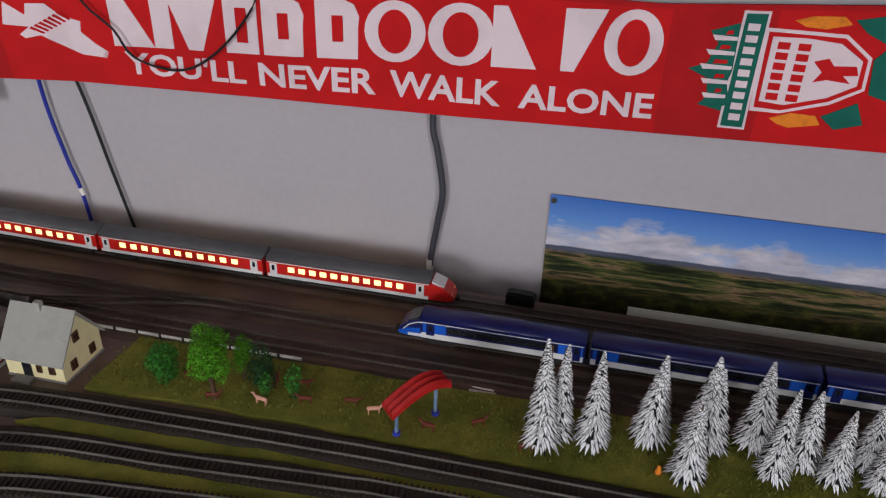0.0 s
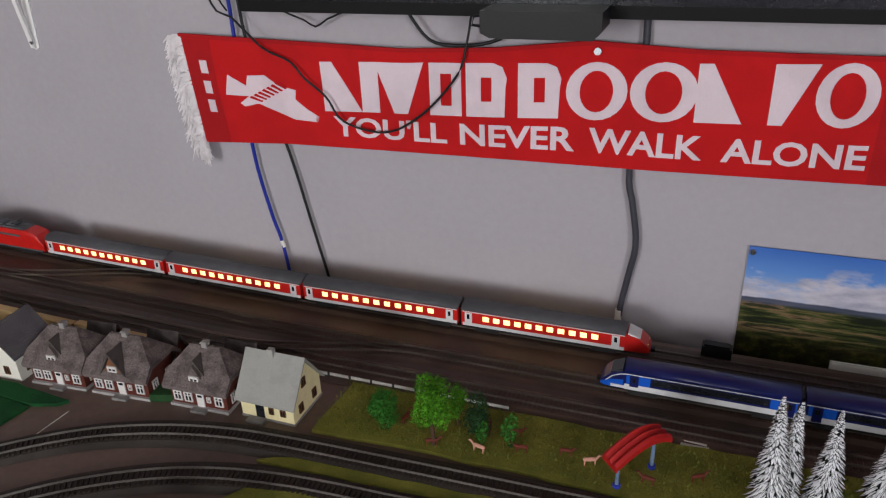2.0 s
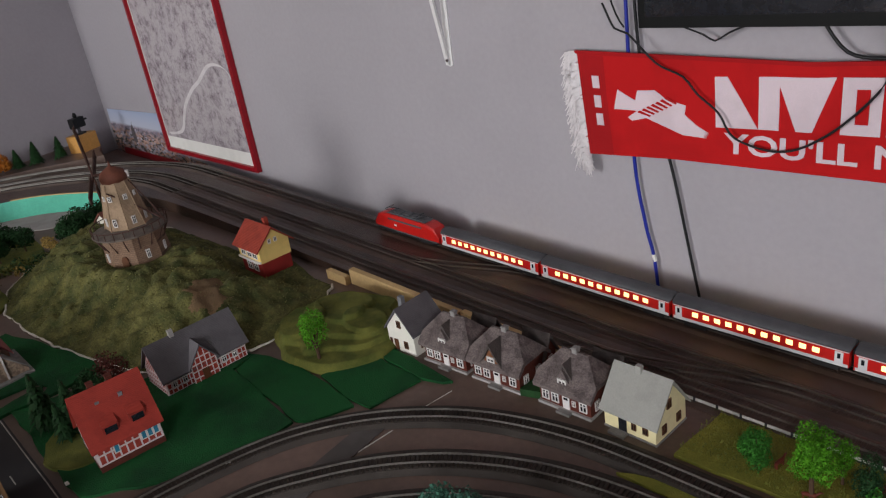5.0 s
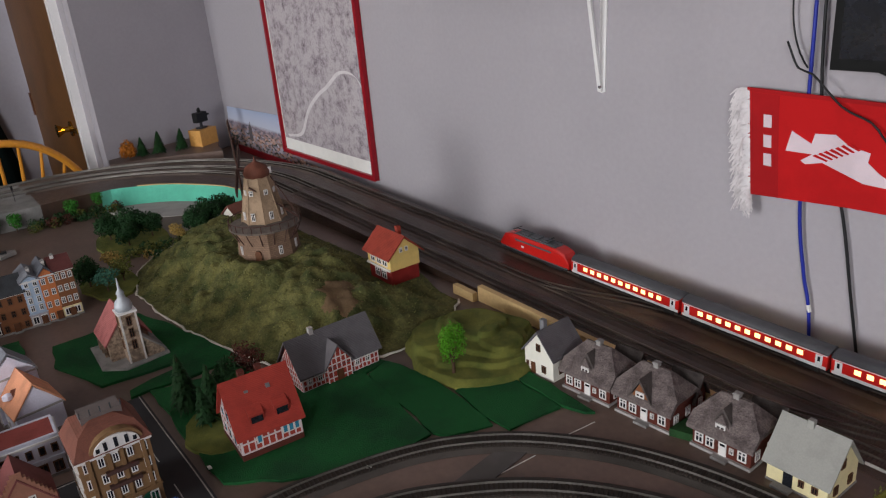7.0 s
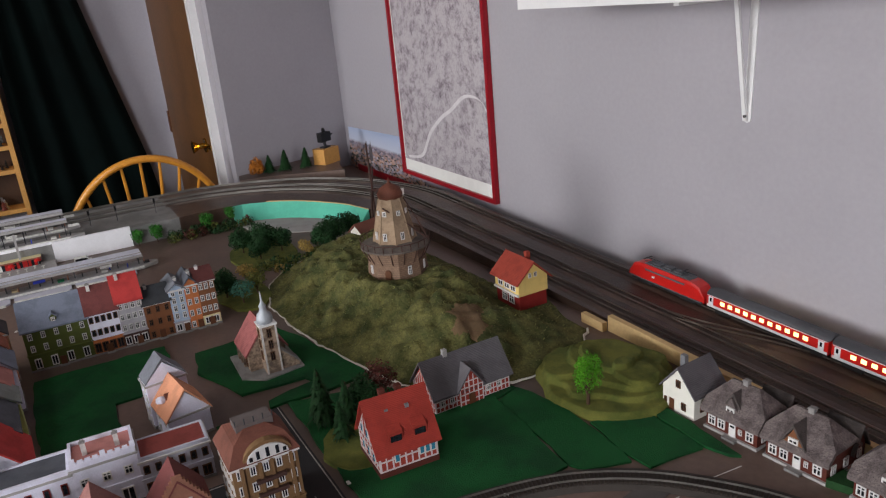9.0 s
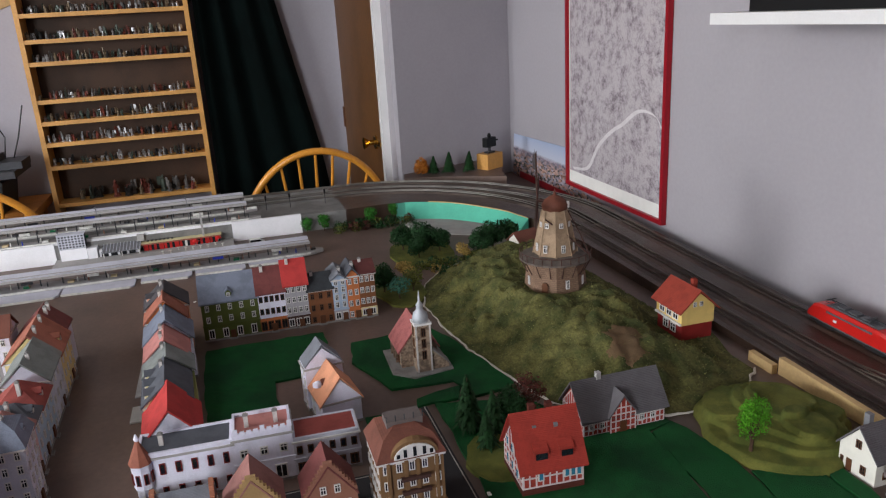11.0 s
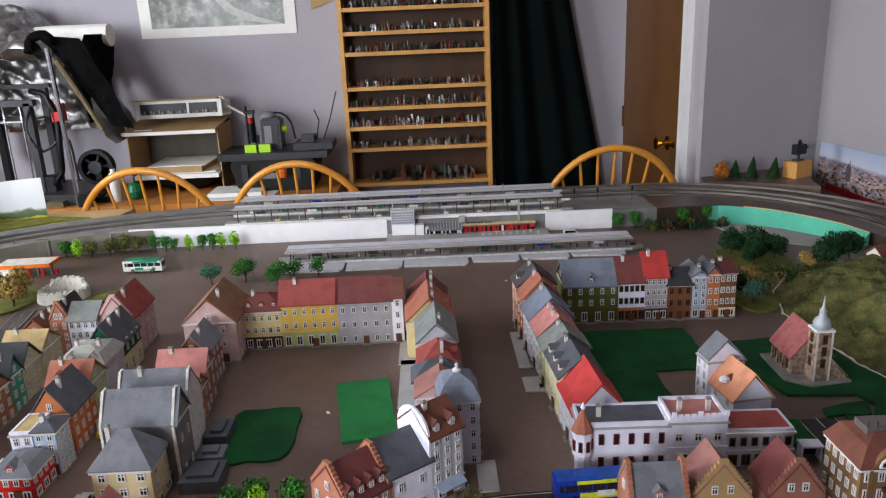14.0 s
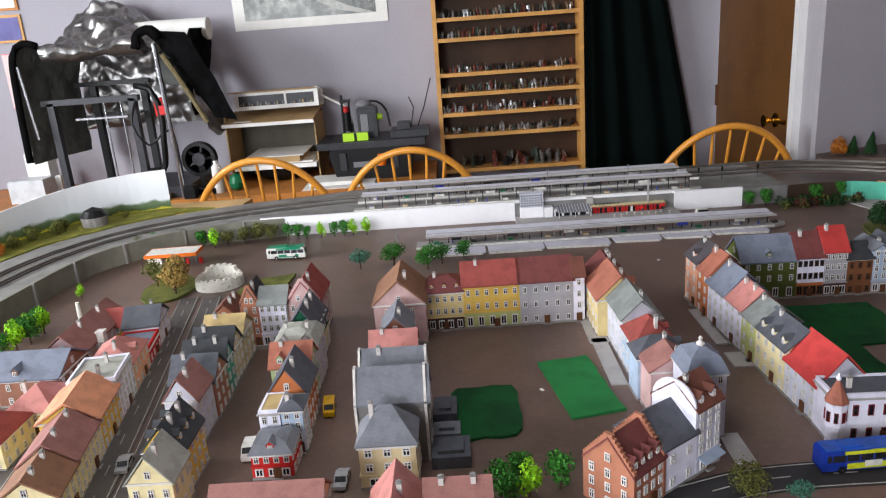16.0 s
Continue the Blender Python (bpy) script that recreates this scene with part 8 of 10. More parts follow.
lathe_cable("blue_cable", [(-0.985, -0.010, 0.75), (-0.982, -0.010, 0.44), (-0.979, -0.010, 0.234), (-0.962, -0.010, 0.12), (-0.948, -0.010, 0.06), (-0.938, -0.008, -0.06)], 0.0030, CABLE_BLUE, "blue cable hanging down the wall")
single("cable_tie", Shape().tube([(-0.9495, -0.010, 0.068), (-0.946, -0.010, 0.056)], 0.0034, 8), PAPER, "white tape round the blue cable", "cable tie")
lathe_cable("black_cable", [(-0.975, -0.008, 0.75), (-0.962, -0.008, 0.40), (-0.913, -0.008, 0.234), (-0.885, -0.008, 0.10), (-0.852, -0.008, -0.06)], 0.0025, CABLE_BLACK, "black cable hanging down the wall")
lathe_cable("grey_conduit", [(-0.369, -0.010, 0.75), (-0.366, -0.010, 0.46), (-0.366, -0.010, 0.41), (-0.374, -0.010, 0.25), (-0.366, -0.011, 0.20), (-0.357, -0.012, 0.14), (-0.364, -0.011, 0.086), (-0.373, -0.010, 0.02), (-0.374, -0.010, -0.06)], 0.0046, CONDUIT, "thick dark grey conduit down the wall")
single("conduit_sleeve", Shape().tube([(-0.3735, -0.010, 0.028), (-0.374, -0.010, 0.008)], 0.0052, 8), PAPER, "white sleeve on the dark conduit", "conduit sleeve")
lathe_cable("thin_black_cable", [(-1.01, -0.032, 0.49), (-0.99, -0.032, 0.452), (-0.967, -0.032, 0.444), (-0.919, -0.033, 0.401), (-0.875, -0.033, 0.382), (-0.852, -0.033, 0.357), (-0.820, -0.033, 0.332), (-0.794, -0.033, 0.296), (-0.727, -0.033, 0.284), (-0.667, -0.033, 0.315), (-0.612, -0.033, 0.374), (-0.598, -0.03, 0.418), (-0.59, -0.025, 0.47)], 0.0017, CABLE_BLACK, "thin black cable looping over the scarf")
lathe_cable("thin_black_cable", [(-0.70, -0.02, 0.48), (-0.686, -0.02, 0.454), (-0.656, -0.02, 0.418), (-0.616, -0.02, 0.411), (-0.568, -0.02, 0.417), (-0.537, -0.02, 0.434), (-0.50, -0.02, 0.47)], 0.0024, CABLE_BLACK, "black cable drooping below the screen")
lathe_cable("thin_black_cable", [(-0.91, -0.02, 0.468), (-0.886, -0.02, 0.453), (-0.850, -0.02, 0.440), (-0.832, -0.02, 0.431), (-0.812, -0.02, 0.442), (-0.770, -0.02, 0.458)], 0.0014, CABLE_BLACK, "thin black cable drooping below the screen")
lathe_cable("thin_black_cable", [(-1.02, -0.012, 0.62), (-1.015, -0.012, 0.52), (-1.0, -0.012, 0.47), (-0.985, -0.014, 0.45)], 0.0014, CABLE_BLACK, "thin black cable beside the blue cable")
tv = thing("television", "black flat television on the wall", "television", pose(0, 0, 0))
FABT = mat("matt_black_casing", (8, 8, 9), 0.6, 0.15, 30, 300, 0.05, spec=0.2)
part("screen_case", Shape().box(-0.932, 0.33, -0.055, -0.02, 0.456, 1.15), FABT, tv)
part("screen", Shape().box(-0.92, 0.318, -0.0565, -0.055, 0.472, 1.135), GLASSW, tv)
part("wall_mount", Shape().box(-0.5, -0.1, -0.02, 0.0, 0.7, 0.95), DARKGREY, tv)
box = thing("black_media_box", "small black media box under the television", "media box", pose(-0.552, -0.118, 0.441))
part("case", Shape().prism([(0, 0.006), (0.012, 0.0), (0.136, 0.0), (0.146, 0.010), (0.146, 0.032), (0, 0.032)], "y", 0, 0.06), BLACK, box)
part("cable_loop", Shape().tube([(0.0, 0.02, 0.024), (-0.014, 0.02, 0.022), (-0.016, 0.02, 0.012), (0.0, 0.02, 0.010)], 0.002, 6), CABLE_BLACK, box)

# scarf
sc = thing("football_scarf", "long red knitted football scarf with white lettering pinned to the wall", "scarf")


def scarf_z(x):
    """The heights of the lower and upper edges along the wall."""
    top = [(-1.075, 0.416), (-0.9, 0.411), (-0.70, 0.405), (-0.56, 0.411), (-0.432, 0.424), (-0.30, 0.417), (-0.1, 0.416), (0.14, 0.431), (0.45, 0.428)]
    low = [(-1.062, 0.241), (-0.9, 0.250), (-0.62, 0.254), (-0.34, 0.256), (0.0, 0.263), (0.19, 0.266), (0.45, 0.266)]
    f = lambda t: float(np.interp(x, [p[0] for p in t], [p[1] for p in t]))
    return f(low), f(top)


def scarf_pt(u, v, o):
    x = -1.075 + u + 0.014 * (1 - v) * max(0, 1 - u / 0.3)
    lo, hi = scarf_z(x)
    return (x, -0.021 - 0.003 * math.sin(u * 16) * math.sin(v * 3) - o, lo + (hi - lo) * v)


def cloth(u0, u1, v0, v1, o, th, n=40, m=4):
    """A piece of the scarf's surface as one closed sheet."""
    s = Shape()
    for lift in (0.0, th):
        for i in range(n + 1):
            for j in range(m + 1):
                x, y, z = scarf_pt(u0 + (u1 - u0) * i / n, v0 + (v1 - v0) * j / m, o)
                s.v.append((x, y - lift, z))
    at = lambda i, j, k: k * (n + 1) * (m + 1) + i * (m + 1) + j
    for k in (0, 1):
        s.f += [(at(i, j, k), at(i + 1, j, k), at(i + 1, j + 1, k), at(i, j + 1, k)) for i in range(n) for j in range(m)]
    s.f += [(at(i, j, 0), at(i + 1, j, 0), at(i + 1, j, 1), at(i, j, 1)) for i in range(n) for j in (0, m)]
    s.f += [(at(i, j, 0), at(i, j + 1, 0), at(i, j + 1, 1), at(i, j, 1)) for i in (0, n) for j in range(m)]
    return s


part("cloth", cloth(0, 1.53, 0, 1, 0, 0.003, 120, 5), KNIT, sc)
part("hem", cloth(0, 1.53, 0.965, 1.0, 0.003, 0.0012, 120, 1), KNITD, sc)
part("tension_pin", Shape().tube([scarf_pt(0.652, 0.93, 0.003), scarf_pt(0.652, 0.93, 0.010)], 0.005, 8), CHROME, sc, "clear push pin")


def bent_text(words, u0, u1, v0, v1, rot=False):
    """Letters cut from white cloth, laid on the scarf."""
    cu = bpy.data.curves.new("lettering", "FONT")
    cu.body, cu.extrude, cu.resolution_u, cu.offset = words, 0.02, 3, 0.025
    tmp = new("lettering", cu)
    me = bpy.data.meshes.new_from_object(tmp.evaluated_get(bpy.context.evaluated_depsgraph_get()))
    bpy.data.objects.remove(tmp)
    co = [Vector(v.co) for v in me.vertices]
    if rot:
        co = [Vector((c.y, -c.x, c.z)) for c in co]
    x0, x1 = min(c.x for c in co), max(c.x for c in co)
    y0, y1 = min(c.y for c in co), max(c.y for c in co)
    for v, c in zip(me.vertices, co):
        v.co = scarf_pt(u0 + (u1 - u0) * (c.x - x0) / (x1 - x0), v0 + (v1 - v0) * (c.y - y0) / (y1 - y0), 0.0032 + (0.0008 if c.z > 0 else 0))
    me.name = "lettering"
    return me


x_u = lambda x: x + 1.075
for words, a, b in (("YOU'LL", -0.818, -0.633), ("NEVER", -0.613, -0.449), ("WALK", -0.430, -0.283), ("ALONE", -0.260, -0.095)):
    part("lettering", bent_text(words, x_u(a), x_u(b), 0.115, 0.32), KNITW, sc, "white knitted letters")
# the club's name and badges as plain blocks
def cut(pts, o, th=0.001):
    """A flat piece cut to an outline of wall points and laid on the scarf."""
    out = []
    for x, z in pts:
        lo, hi = scarf_z(x)
        out.append((x_u(x), (z - lo) / (hi - lo)))
    fine = []
    for (u0, v0), (u1, v1) in zip(out, out[1:] + out[:1]):
        fine += [(u0 + (u1 - u0) * k / 3, v0 + (v1 - v0) * k / 3) for k in range(3)]
    top = [scarf_pt(u, v, o + th) for u, v in fine]
    low = [scarf_pt(u, v, o) for u, v in fine]
    n = len(fine)
    return Shape().add(low + top, [tuple(range(n)), tuple(range(2 * n - 1, n - 1, -1))] + [(k, (k + 1) % n, n + (k + 1) % n, n + k) for k in range(n)])


def name_shape(kind, x0, x1):
    """One plain knitted shape of the club name: triangle, bar, ring or slotted block."""
    zb = lambda x: float(np.interp(x, [-0.83, -0.51, -0.10], [0.307, 0.318, 0.333]))
    at = lambda u, v: (x0 + (x1 - x0) * u, zb(x0 + (x1 - x0) * u) + 0.0745 * v)
    oval = lambda r, q: [at(0.5 + r * math.cos(k * math.pi / 12), 0.5 + q * math.sin(k * math.pi / 12)) for k in range(24)]
    lab = "plain white shape of the club name"
    outer = {"wedge": [(0, 0), (1, 0), (0.3, 1), (0, 1)], "bar": [(0.14, 0), (0.86, 0), (0.86, 1), (0.14, 1)], "point": [(0.36, 0), (0.64, 0), (1, 1), (0, 1)],
             "flag": [(0.1, 0), (0.4, 0), (1, 1), (0.1, 1)], "block": [(0.08, 0), (1, 0), (1, 1), (0.08, 1)],
             "dome": [(0.06, 0), (0.9, 0), (0.92, 0.55), (0.95, 0.72), (0.85, 0.93), (0.66, 1), (0.06, 1)]}
    if kind == "ring":
        part("name_shape", cut(oval(0.5, 0.52), 0.003), KNITW, sc, lab)
        part("shape_opening", cut(oval(0.27, 0.37), 0.0042), KNIT, sc, "red opening in the white shape")
        return
    part("name_shape", cut([at(u, v) for u, v in outer[kind]], 0.003), KNITW, sc, lab)
    holes = {"block": [((0.42, 0.20), (0.72, 0.80))], "dome": [((0.40, 0.30), (0.62, 0.74))]}.get(kind, [])
    for (u0, v0), (u1, v1) in holes:
        part("shape_opening", cut([at(u0, v0), at(u1, v0), at(u1, v1), at(u0, v1)], 0.0042), KNIT, sc, "red opening in the white shape")


for kind, x0, x1 in (("wedge", -0.831, -0.767), ("bar", -0.772, -0.732), ("point", -0.742, -0.665), ("block", -0.661, -0.609), ("dome", -0.606, -0.540), ("dome", -0.532, -0.466),
                     ("ring", -0.463, -0.383), ("ring", -0.380, -0.296), ("wedge", -0.298, -0.241), ("flag", -0.217, -0.162), ("ring", -0.163, -0.095)):
    name_shape(kind, x0, x1)
for z0, z1 in ((0.356, 0.376), (0.324, 0.344), (0.294, 0.314)):
    part("badge_bar", cut([(-1.046, z0), (-1.032, z0), (-1.032, z1), (-1.046, z1)], 0.003), KNITW, sc, "plain white bar")
part("badge_body", cut([(-0.997, 0.356), (-0.965, 0.340), (-0.960, 0.356), (-0.929, 0.358), (-0.909, 0.344), (-0.878, 0.337), (-0.881, 0.322), (-0.905, 0.326), (-0.935, 0.316), (-0.974, 0.307), (-0.982, 0.312), (-0.963, 0.324), (-1.007, 0.324)], 0.003), KNITW, sc, "plain white badge shape")
for k in range(7):
    f = k / 6
    part("badge_streak", cut([(-0.960 + 0.045 * f, 0.318 + 0.020 * f), (-0.952 + 0.046 * f, 0.323 + 0.020 * f), (-0.868 + 0.012 * (f - 0.5), 0.296 + 0.012 * f), (-0.846 + 0.004 * f, 0.289 + 0.008 * f), (-0.885 + 0.010 * f, 0.291 + 0.014 * f)], 0.0032), KNITW, sc, "plain white wing-like streak")
    part("badge_gap", cut([(-0.962 + 0.05 * f, 0.322 + 0.024 * f), (-0.940 + 0.046 * f, 0.316 + 0.022 * f), (-0.938 + 0.046 * f, 0.318 + 0.022 * f), (-0.958 + 0.05 * f, 0.325 + 0.024 * f)], 0.0044), KNIT, sc)
part("dark_end_band", cloth(0.0, 0.055, 0, 0.96, 0.0005, 0.0028, 6, 4), KNITD, sc, "darker red band")
part("dark_end_band", cloth(0.985, 1.10, 0, 0.96, 0.0005, 0.0028, 8, 4), KNITD, sc, "darker red band")
# crest: green panel, white shield, orange flames as plain shapes
part("crest_gate", cut([(-0.014, 0.401), (-0.045, 0.390), (-0.034, 0.376), (-0.042, 0.353), (-0.062, 0.345), (-0.039, 0.335), (-0.035, 0.313), (-0.044, 0.303), (-0.011, 0.296)], 0.0031), KNITG, sc, "green ornament shape")
for k in range(5):
    z = 0.312 + 0.017 * k
    part("gate_curl", cut([(-0.046 + 0.004 * abs(k - 2), z), (-0.014, z + 0.001), (-0.014, z + 0.005), (-0.050 + 0.004 * abs(k - 2), z + 0.006)], 0.0042), KNITW, sc, "white curl in the green ornament")
    part("gate_gap", cut([(-0.036 + 0.004 * abs(k - 2), z + 0.007), (-0.020, z + 0.008), (-0.020, z + 0.012), (-0.034 + 0.004 * abs(k - 2), z + 0.012)], 0.0044), KNIT, sc)
part("ribbon_edge", cut([(-0.013, 0.415), (0.016, 0.416), (0.015, 0.277), (-0.016, 0.277)], 0.0030), KNITW, sc, "white ribbon edge")
part("crest_ribbon", cut([(-0.010, 0.412), (0.013, 0.413), (0.012, 0.280), (-0.013, 0.280)], 0.0042), KNITG, sc, "green ribbon panel")
for k in range(9):
    z = 0.288 + 0.0132 * k
    part("ribbon_bar", cut([(-0.006, z), (0.007, z), (0.007, z + 0.008), (-0.006, z + 0.008)], 0.0054), KNITW, sc, "plain white bar")
part("shield_rim", cut([(0.014, 0.398), (0.100, 0.397), (0.131, 0.374), (0.133, 0.337), (0.101, 0.317), (0.050, 0.301), (0.016, 0.301)], 0.0031), KNITW, sc, "white shield rim")
part("shield_stripe", cut([(0.018, 0.394), (0.099, 0.393), (0.127, 0.372), (0.129, 0.339), (0.099, 0.321), (0.050, 0.305), (0.020, 0.306)], 0.0042), KNIT, sc, "red shield line")
part("crest_shield", cut([(0.023, 0.389), (0.062, 0.390), (0.096, 0.387), (0.122, 0.370), (0.123, 0.342), (0.095, 0.325), (0.052, 0.312), (0.024, 0.314)], 0.0054), KNITW, sc, "white shield shape")
for x0 in (0.030, 0.052):
    for k in range(6):
        z = 0.317 + 0.0118 * k
        part("shield_bar", cut([(x0, z), (x0 + 0.013, z), (x0 + 0.013, z + 0.008), (x0, z + 0.008)], 0.0066), KNIT, sc, "plain red bar")
part("shield_mark", cut([(0.072, 0.365), (0.087, 0.370), (0.094, 0.362), (0.117, 0.364), (0.121, 0.354), (0.106, 0.352), (0.115, 0.344), (0.090, 0.346), (0.076, 0.342), (0.083, 0.354)], 0.0066), KNIT, sc, "plain red mark")
for pts in ([(0.042, 0.408), (0.060, 0.414), (0.092, 0.416), (0.102, 0.408), (0.076, 0.401), (0.055, 0.402)], [(0.040, 0.294), (0.062, 0.303), (0.090, 0.302), (0.097, 0.292), (0.063, 0.285), (0.050, 0.288)]):
    part("crest_flame", cut(pts, 0.0034), KNITO, sc, "orange flame shape")
for pts in ([(0.104, 0.413), (0.135, 0.420), (0.143, 0.389), (0.119, 0.400)], [(0.095, 0.302), (0.130, 0.322), (0.142, 0.297), (0.113, 0.288)], [(0.144, 0.385), (0.133, 0.372), (0.138, 0.333), (0.162, 0.326), (0.166, 0.380)]):
    part("crest_torch", cut(pts, 0.0034), KNITG, sc, "green torch shape")
fr = Shape()
for k in range(760):
    v = rnd(0.0, 1.0)
    x, y, z = scarf_pt(0, v, 0.0)
    dx, dz = rnd(0.008, 0.032), rnd(0.0, 0.030)
    q = rnd(-0.010, 0.006)
    fr.tube([(x + 0.004, y - rnd(0, 0.004), z), (x - dx * 0.6, y + q, z - dz * 0.35 + rnd(-0.003, 0.003)), (x - dx * 0.95, y + q * 1.2, z - dz - rnd(0, 0.010))], [0.0011, 0.0014, 0.0007], 3)
for k in range(220):
    x, y, z = scarf_pt(0, rnd(0, 0.12), 0.0)
    fr.tube([(x + 0.004, y, z), (x - rnd(-0.004, 0.014), y - rnd(0, 0.008), z - rnd(0.008, 0.020)), (x - rnd(-0.010, 0.012), y - rnd(0, 0.008), z - rnd(0.020, 0.042))], [0.0011, 0.0014, 0.0007], 3)
part("fringe", fr, FRINGE, sc, "fluffy white yarn fringe")


def picture_mat(name, build):
    m = bpy.data.materials.new(name)
    m.use_nodes = True
    build(m.node_tree.nodes, m.node_tree.links, m.node_tree.nodes["Principled BSDF"])
    MATS[name] = m
    return m


def ramp_node(n, stops):
    r = n.new("ShaderNodeValToRGB")
    el = r.color_ramp.elements
    while len(el) < len(stops):
        el.new(0.5)
    for e, (p, c) in zip(el, stops):
        e.position, e.color = p, srgb(*c)
    return r


def landscape(n, l, p):
    """A printed view: sky with clouds, dark hills, brown and green fields."""
    tc, sep = n.new("ShaderNodeTexCoord"), n.new("ShaderNodeSeparateXYZ")
    l.new(tc.outputs["Object"], sep.inputs[0])

    def noise_at(scale, size, detail, rough):
        tex, mp = n.new("ShaderNodeTexNoise"), n.new("ShaderNodeMapping")
        mp.inputs["Scale"].default_value = scale
        l.new(tc.outputs["Object"], mp.inputs[0]), l.new(mp.outputs[0], tex.inputs["Vector"])
        tex.inputs["Scale"].default_value, tex.inputs["Detail"].default_value, tex.inputs["Roughness"].default_value = size, detail, rough
        return tex.outputs["Fac"]

    def span(a, b, src):
        q = n.new("ShaderNodeMapRange")
        q.inputs[1].default_value, q.inputs[2].default_value = a, b
        l.new(src, q.inputs[0])
        return q.outputs[0]

    def blend(fac, a, b):
        q = n.new("ShaderNodeMix")
        q.data_type = "RGBA"
        l.new(fac, q.inputs[0]), l.new(a, q.inputs[6]), l.new(b, q.inputs[7])
        return q.outputs[2]

    def height(amount, src):
        q = n.new("ShaderNodeMath")
        q.operation = "MULTIPLY_ADD"
        l.new(src, q.inputs[0])
        q.inputs[1].default_value = amount
        l.new(sep.outputs[2], q.inputs[2])
        return q.outputs[0]

    z = sep.outputs[2]
    fields = ramp_node(n, [(0.30, (16, 22, 18)), (0.44, (30, 38, 20)), (0.50, (72, 78, 38)), (0.55, (124, 100, 74)), (0.60, (36, 42, 26)), (0.72, (84, 78, 44))])
    l.new(noise_at((5, 1, 60), 1.6, 6, 0.6), fields.inputs[0])
    woods = ramp_node(n, [(0.38, (12, 13, 6)), (0.50, (38, 38, 16)), (0.60, (70, 68, 28)), (0.74, (98, 90, 42))])
    l.new(noise_at((22, 1, 34), 2.0, 9, 0.7), woods.inputs[0])
    land = blend(span(HZ - 0.055, HZ - 0.030, height(0.03, noise_at((9, 1, 9), 1.5, 4, 0.5))), woods.outputs[0], fields.outputs[0])
    ridge = ramp_node(n, [(0.0, (34, 44, 62)), (1.0, (96, 100, 120))])
    l.new(noise_at((6, 1, 80), 1.5, 4, 0.5), ridge.inputs[0])
    land = blend(span(HZ - 0.012, HZ - 0.006, z), land, ridge.outputs[0])
    sky_ = ramp_node(n, [(0.0, (150, 176, 214)), (0.5, (92, 138, 206)), (1.0, (44, 92, 178))])
    l.new(span(HZ, HZ + 0.085, z), sky_.inputs[0])
    cloud = ramp_node(n, [(0.3, (150, 150, 172)), (0.7, (214, 208, 216))])
    l.new(noise_at((8, 1, 26), 2.0, 7, 0.6), cloud.inputs[0])
    band = n.new("ShaderNodeMath")
    band.operation = "SUBTRACT"
    l.new(span(0.36, 0.62, noise_at((5, 1, 12), 2.0, 8, 0.6)), band.inputs[0])
    l.new(span(HZ + 0.012, HZ + 0.060, z), band.inputs[1])
    air = blend(span(0.0, 0.45, band.outputs[0]), sky_.outputs[0], cloud.outputs[0])
    l.new(blend(span(HZ, HZ + 0.002, height(0.004, noise_at((14, 1, 1), 2.0, 4, 0.6))), land, air), p.inputs["Base Color"])
    p.inputs["Roughness"].default_value = 0.35


HZ = 0.077
LAND = picture_mat("landscape_print", landscape)
po = thing("landscape_poster", "glossy printed landscape poster with blue sky and dark fields", "poster", pose(0.28, -0.003, 0.0))
part("sheet", Shape().box(-0.487, 0.5, -0.0012, 0.0, -0.12, 0.153), LAND, po)
part("corner_pin", Shape().tube([(-0.482, -0.001, 0.146), (-0.482, -0.006, 0.146)], 0.004, 8), CHROME, po)
part("lower_border", Shape().box(-0.36, 0.5, -0.0035, -0.0015, -0.06, -0.008), PAPER, po, "white paper strip along its foot")


def map_print(n, l, p):
    """A dense grey street map with a pale loop."""
    tc = n.new("ShaderNodeTexCoord")
    a, b = n.new("ShaderNodeTexNoise"), n.new("ShaderNodeTexVoronoi")
    l.new(tc.outputs["Object"], a.inputs["Vector"]), l.new(tc.outputs["Object"], b.inputs["Vector"])
    a.inputs["Scale"].default_value, a.inputs["Detail"].default_value, a.inputs["Roughness"].default_value = 22, 12, 0.85
    b.feature, b.inputs["Scale"].default_value = "DISTANCE_TO_EDGE", 110
    r = ramp_node(n, [(0.36, (96, 86, 92)), (0.46, (158, 148, 154)), (0.55, (194, 186, 190)), (0.66, (164, 154, 160))])
    l.new(a.outputs["Fac"], r.inputs[0])
    e = n.new("ShaderNodeMapRange")
    e.inputs[1].default_value, e.inputs[2].default_value, e.inputs[3].default_value, e.inputs[4].default_value = 0.0, 0.06, 0.35, 0.0
    l.new(b.outputs["Distance"], e.inputs[0])
    mix = n.new("ShaderNodeMix")
    mix.data_type = "RGBA"
    l.new(e.outputs[0], mix.inputs[0]), l.new(r.outputs[0], mix.inputs[6])
    mix.inputs[7].default_value = srgb(206, 200, 202)
    l.new(mix.outputs[2], p.inputs["Base Color"])
    p.inputs["Roughness"].default_value = 0.25


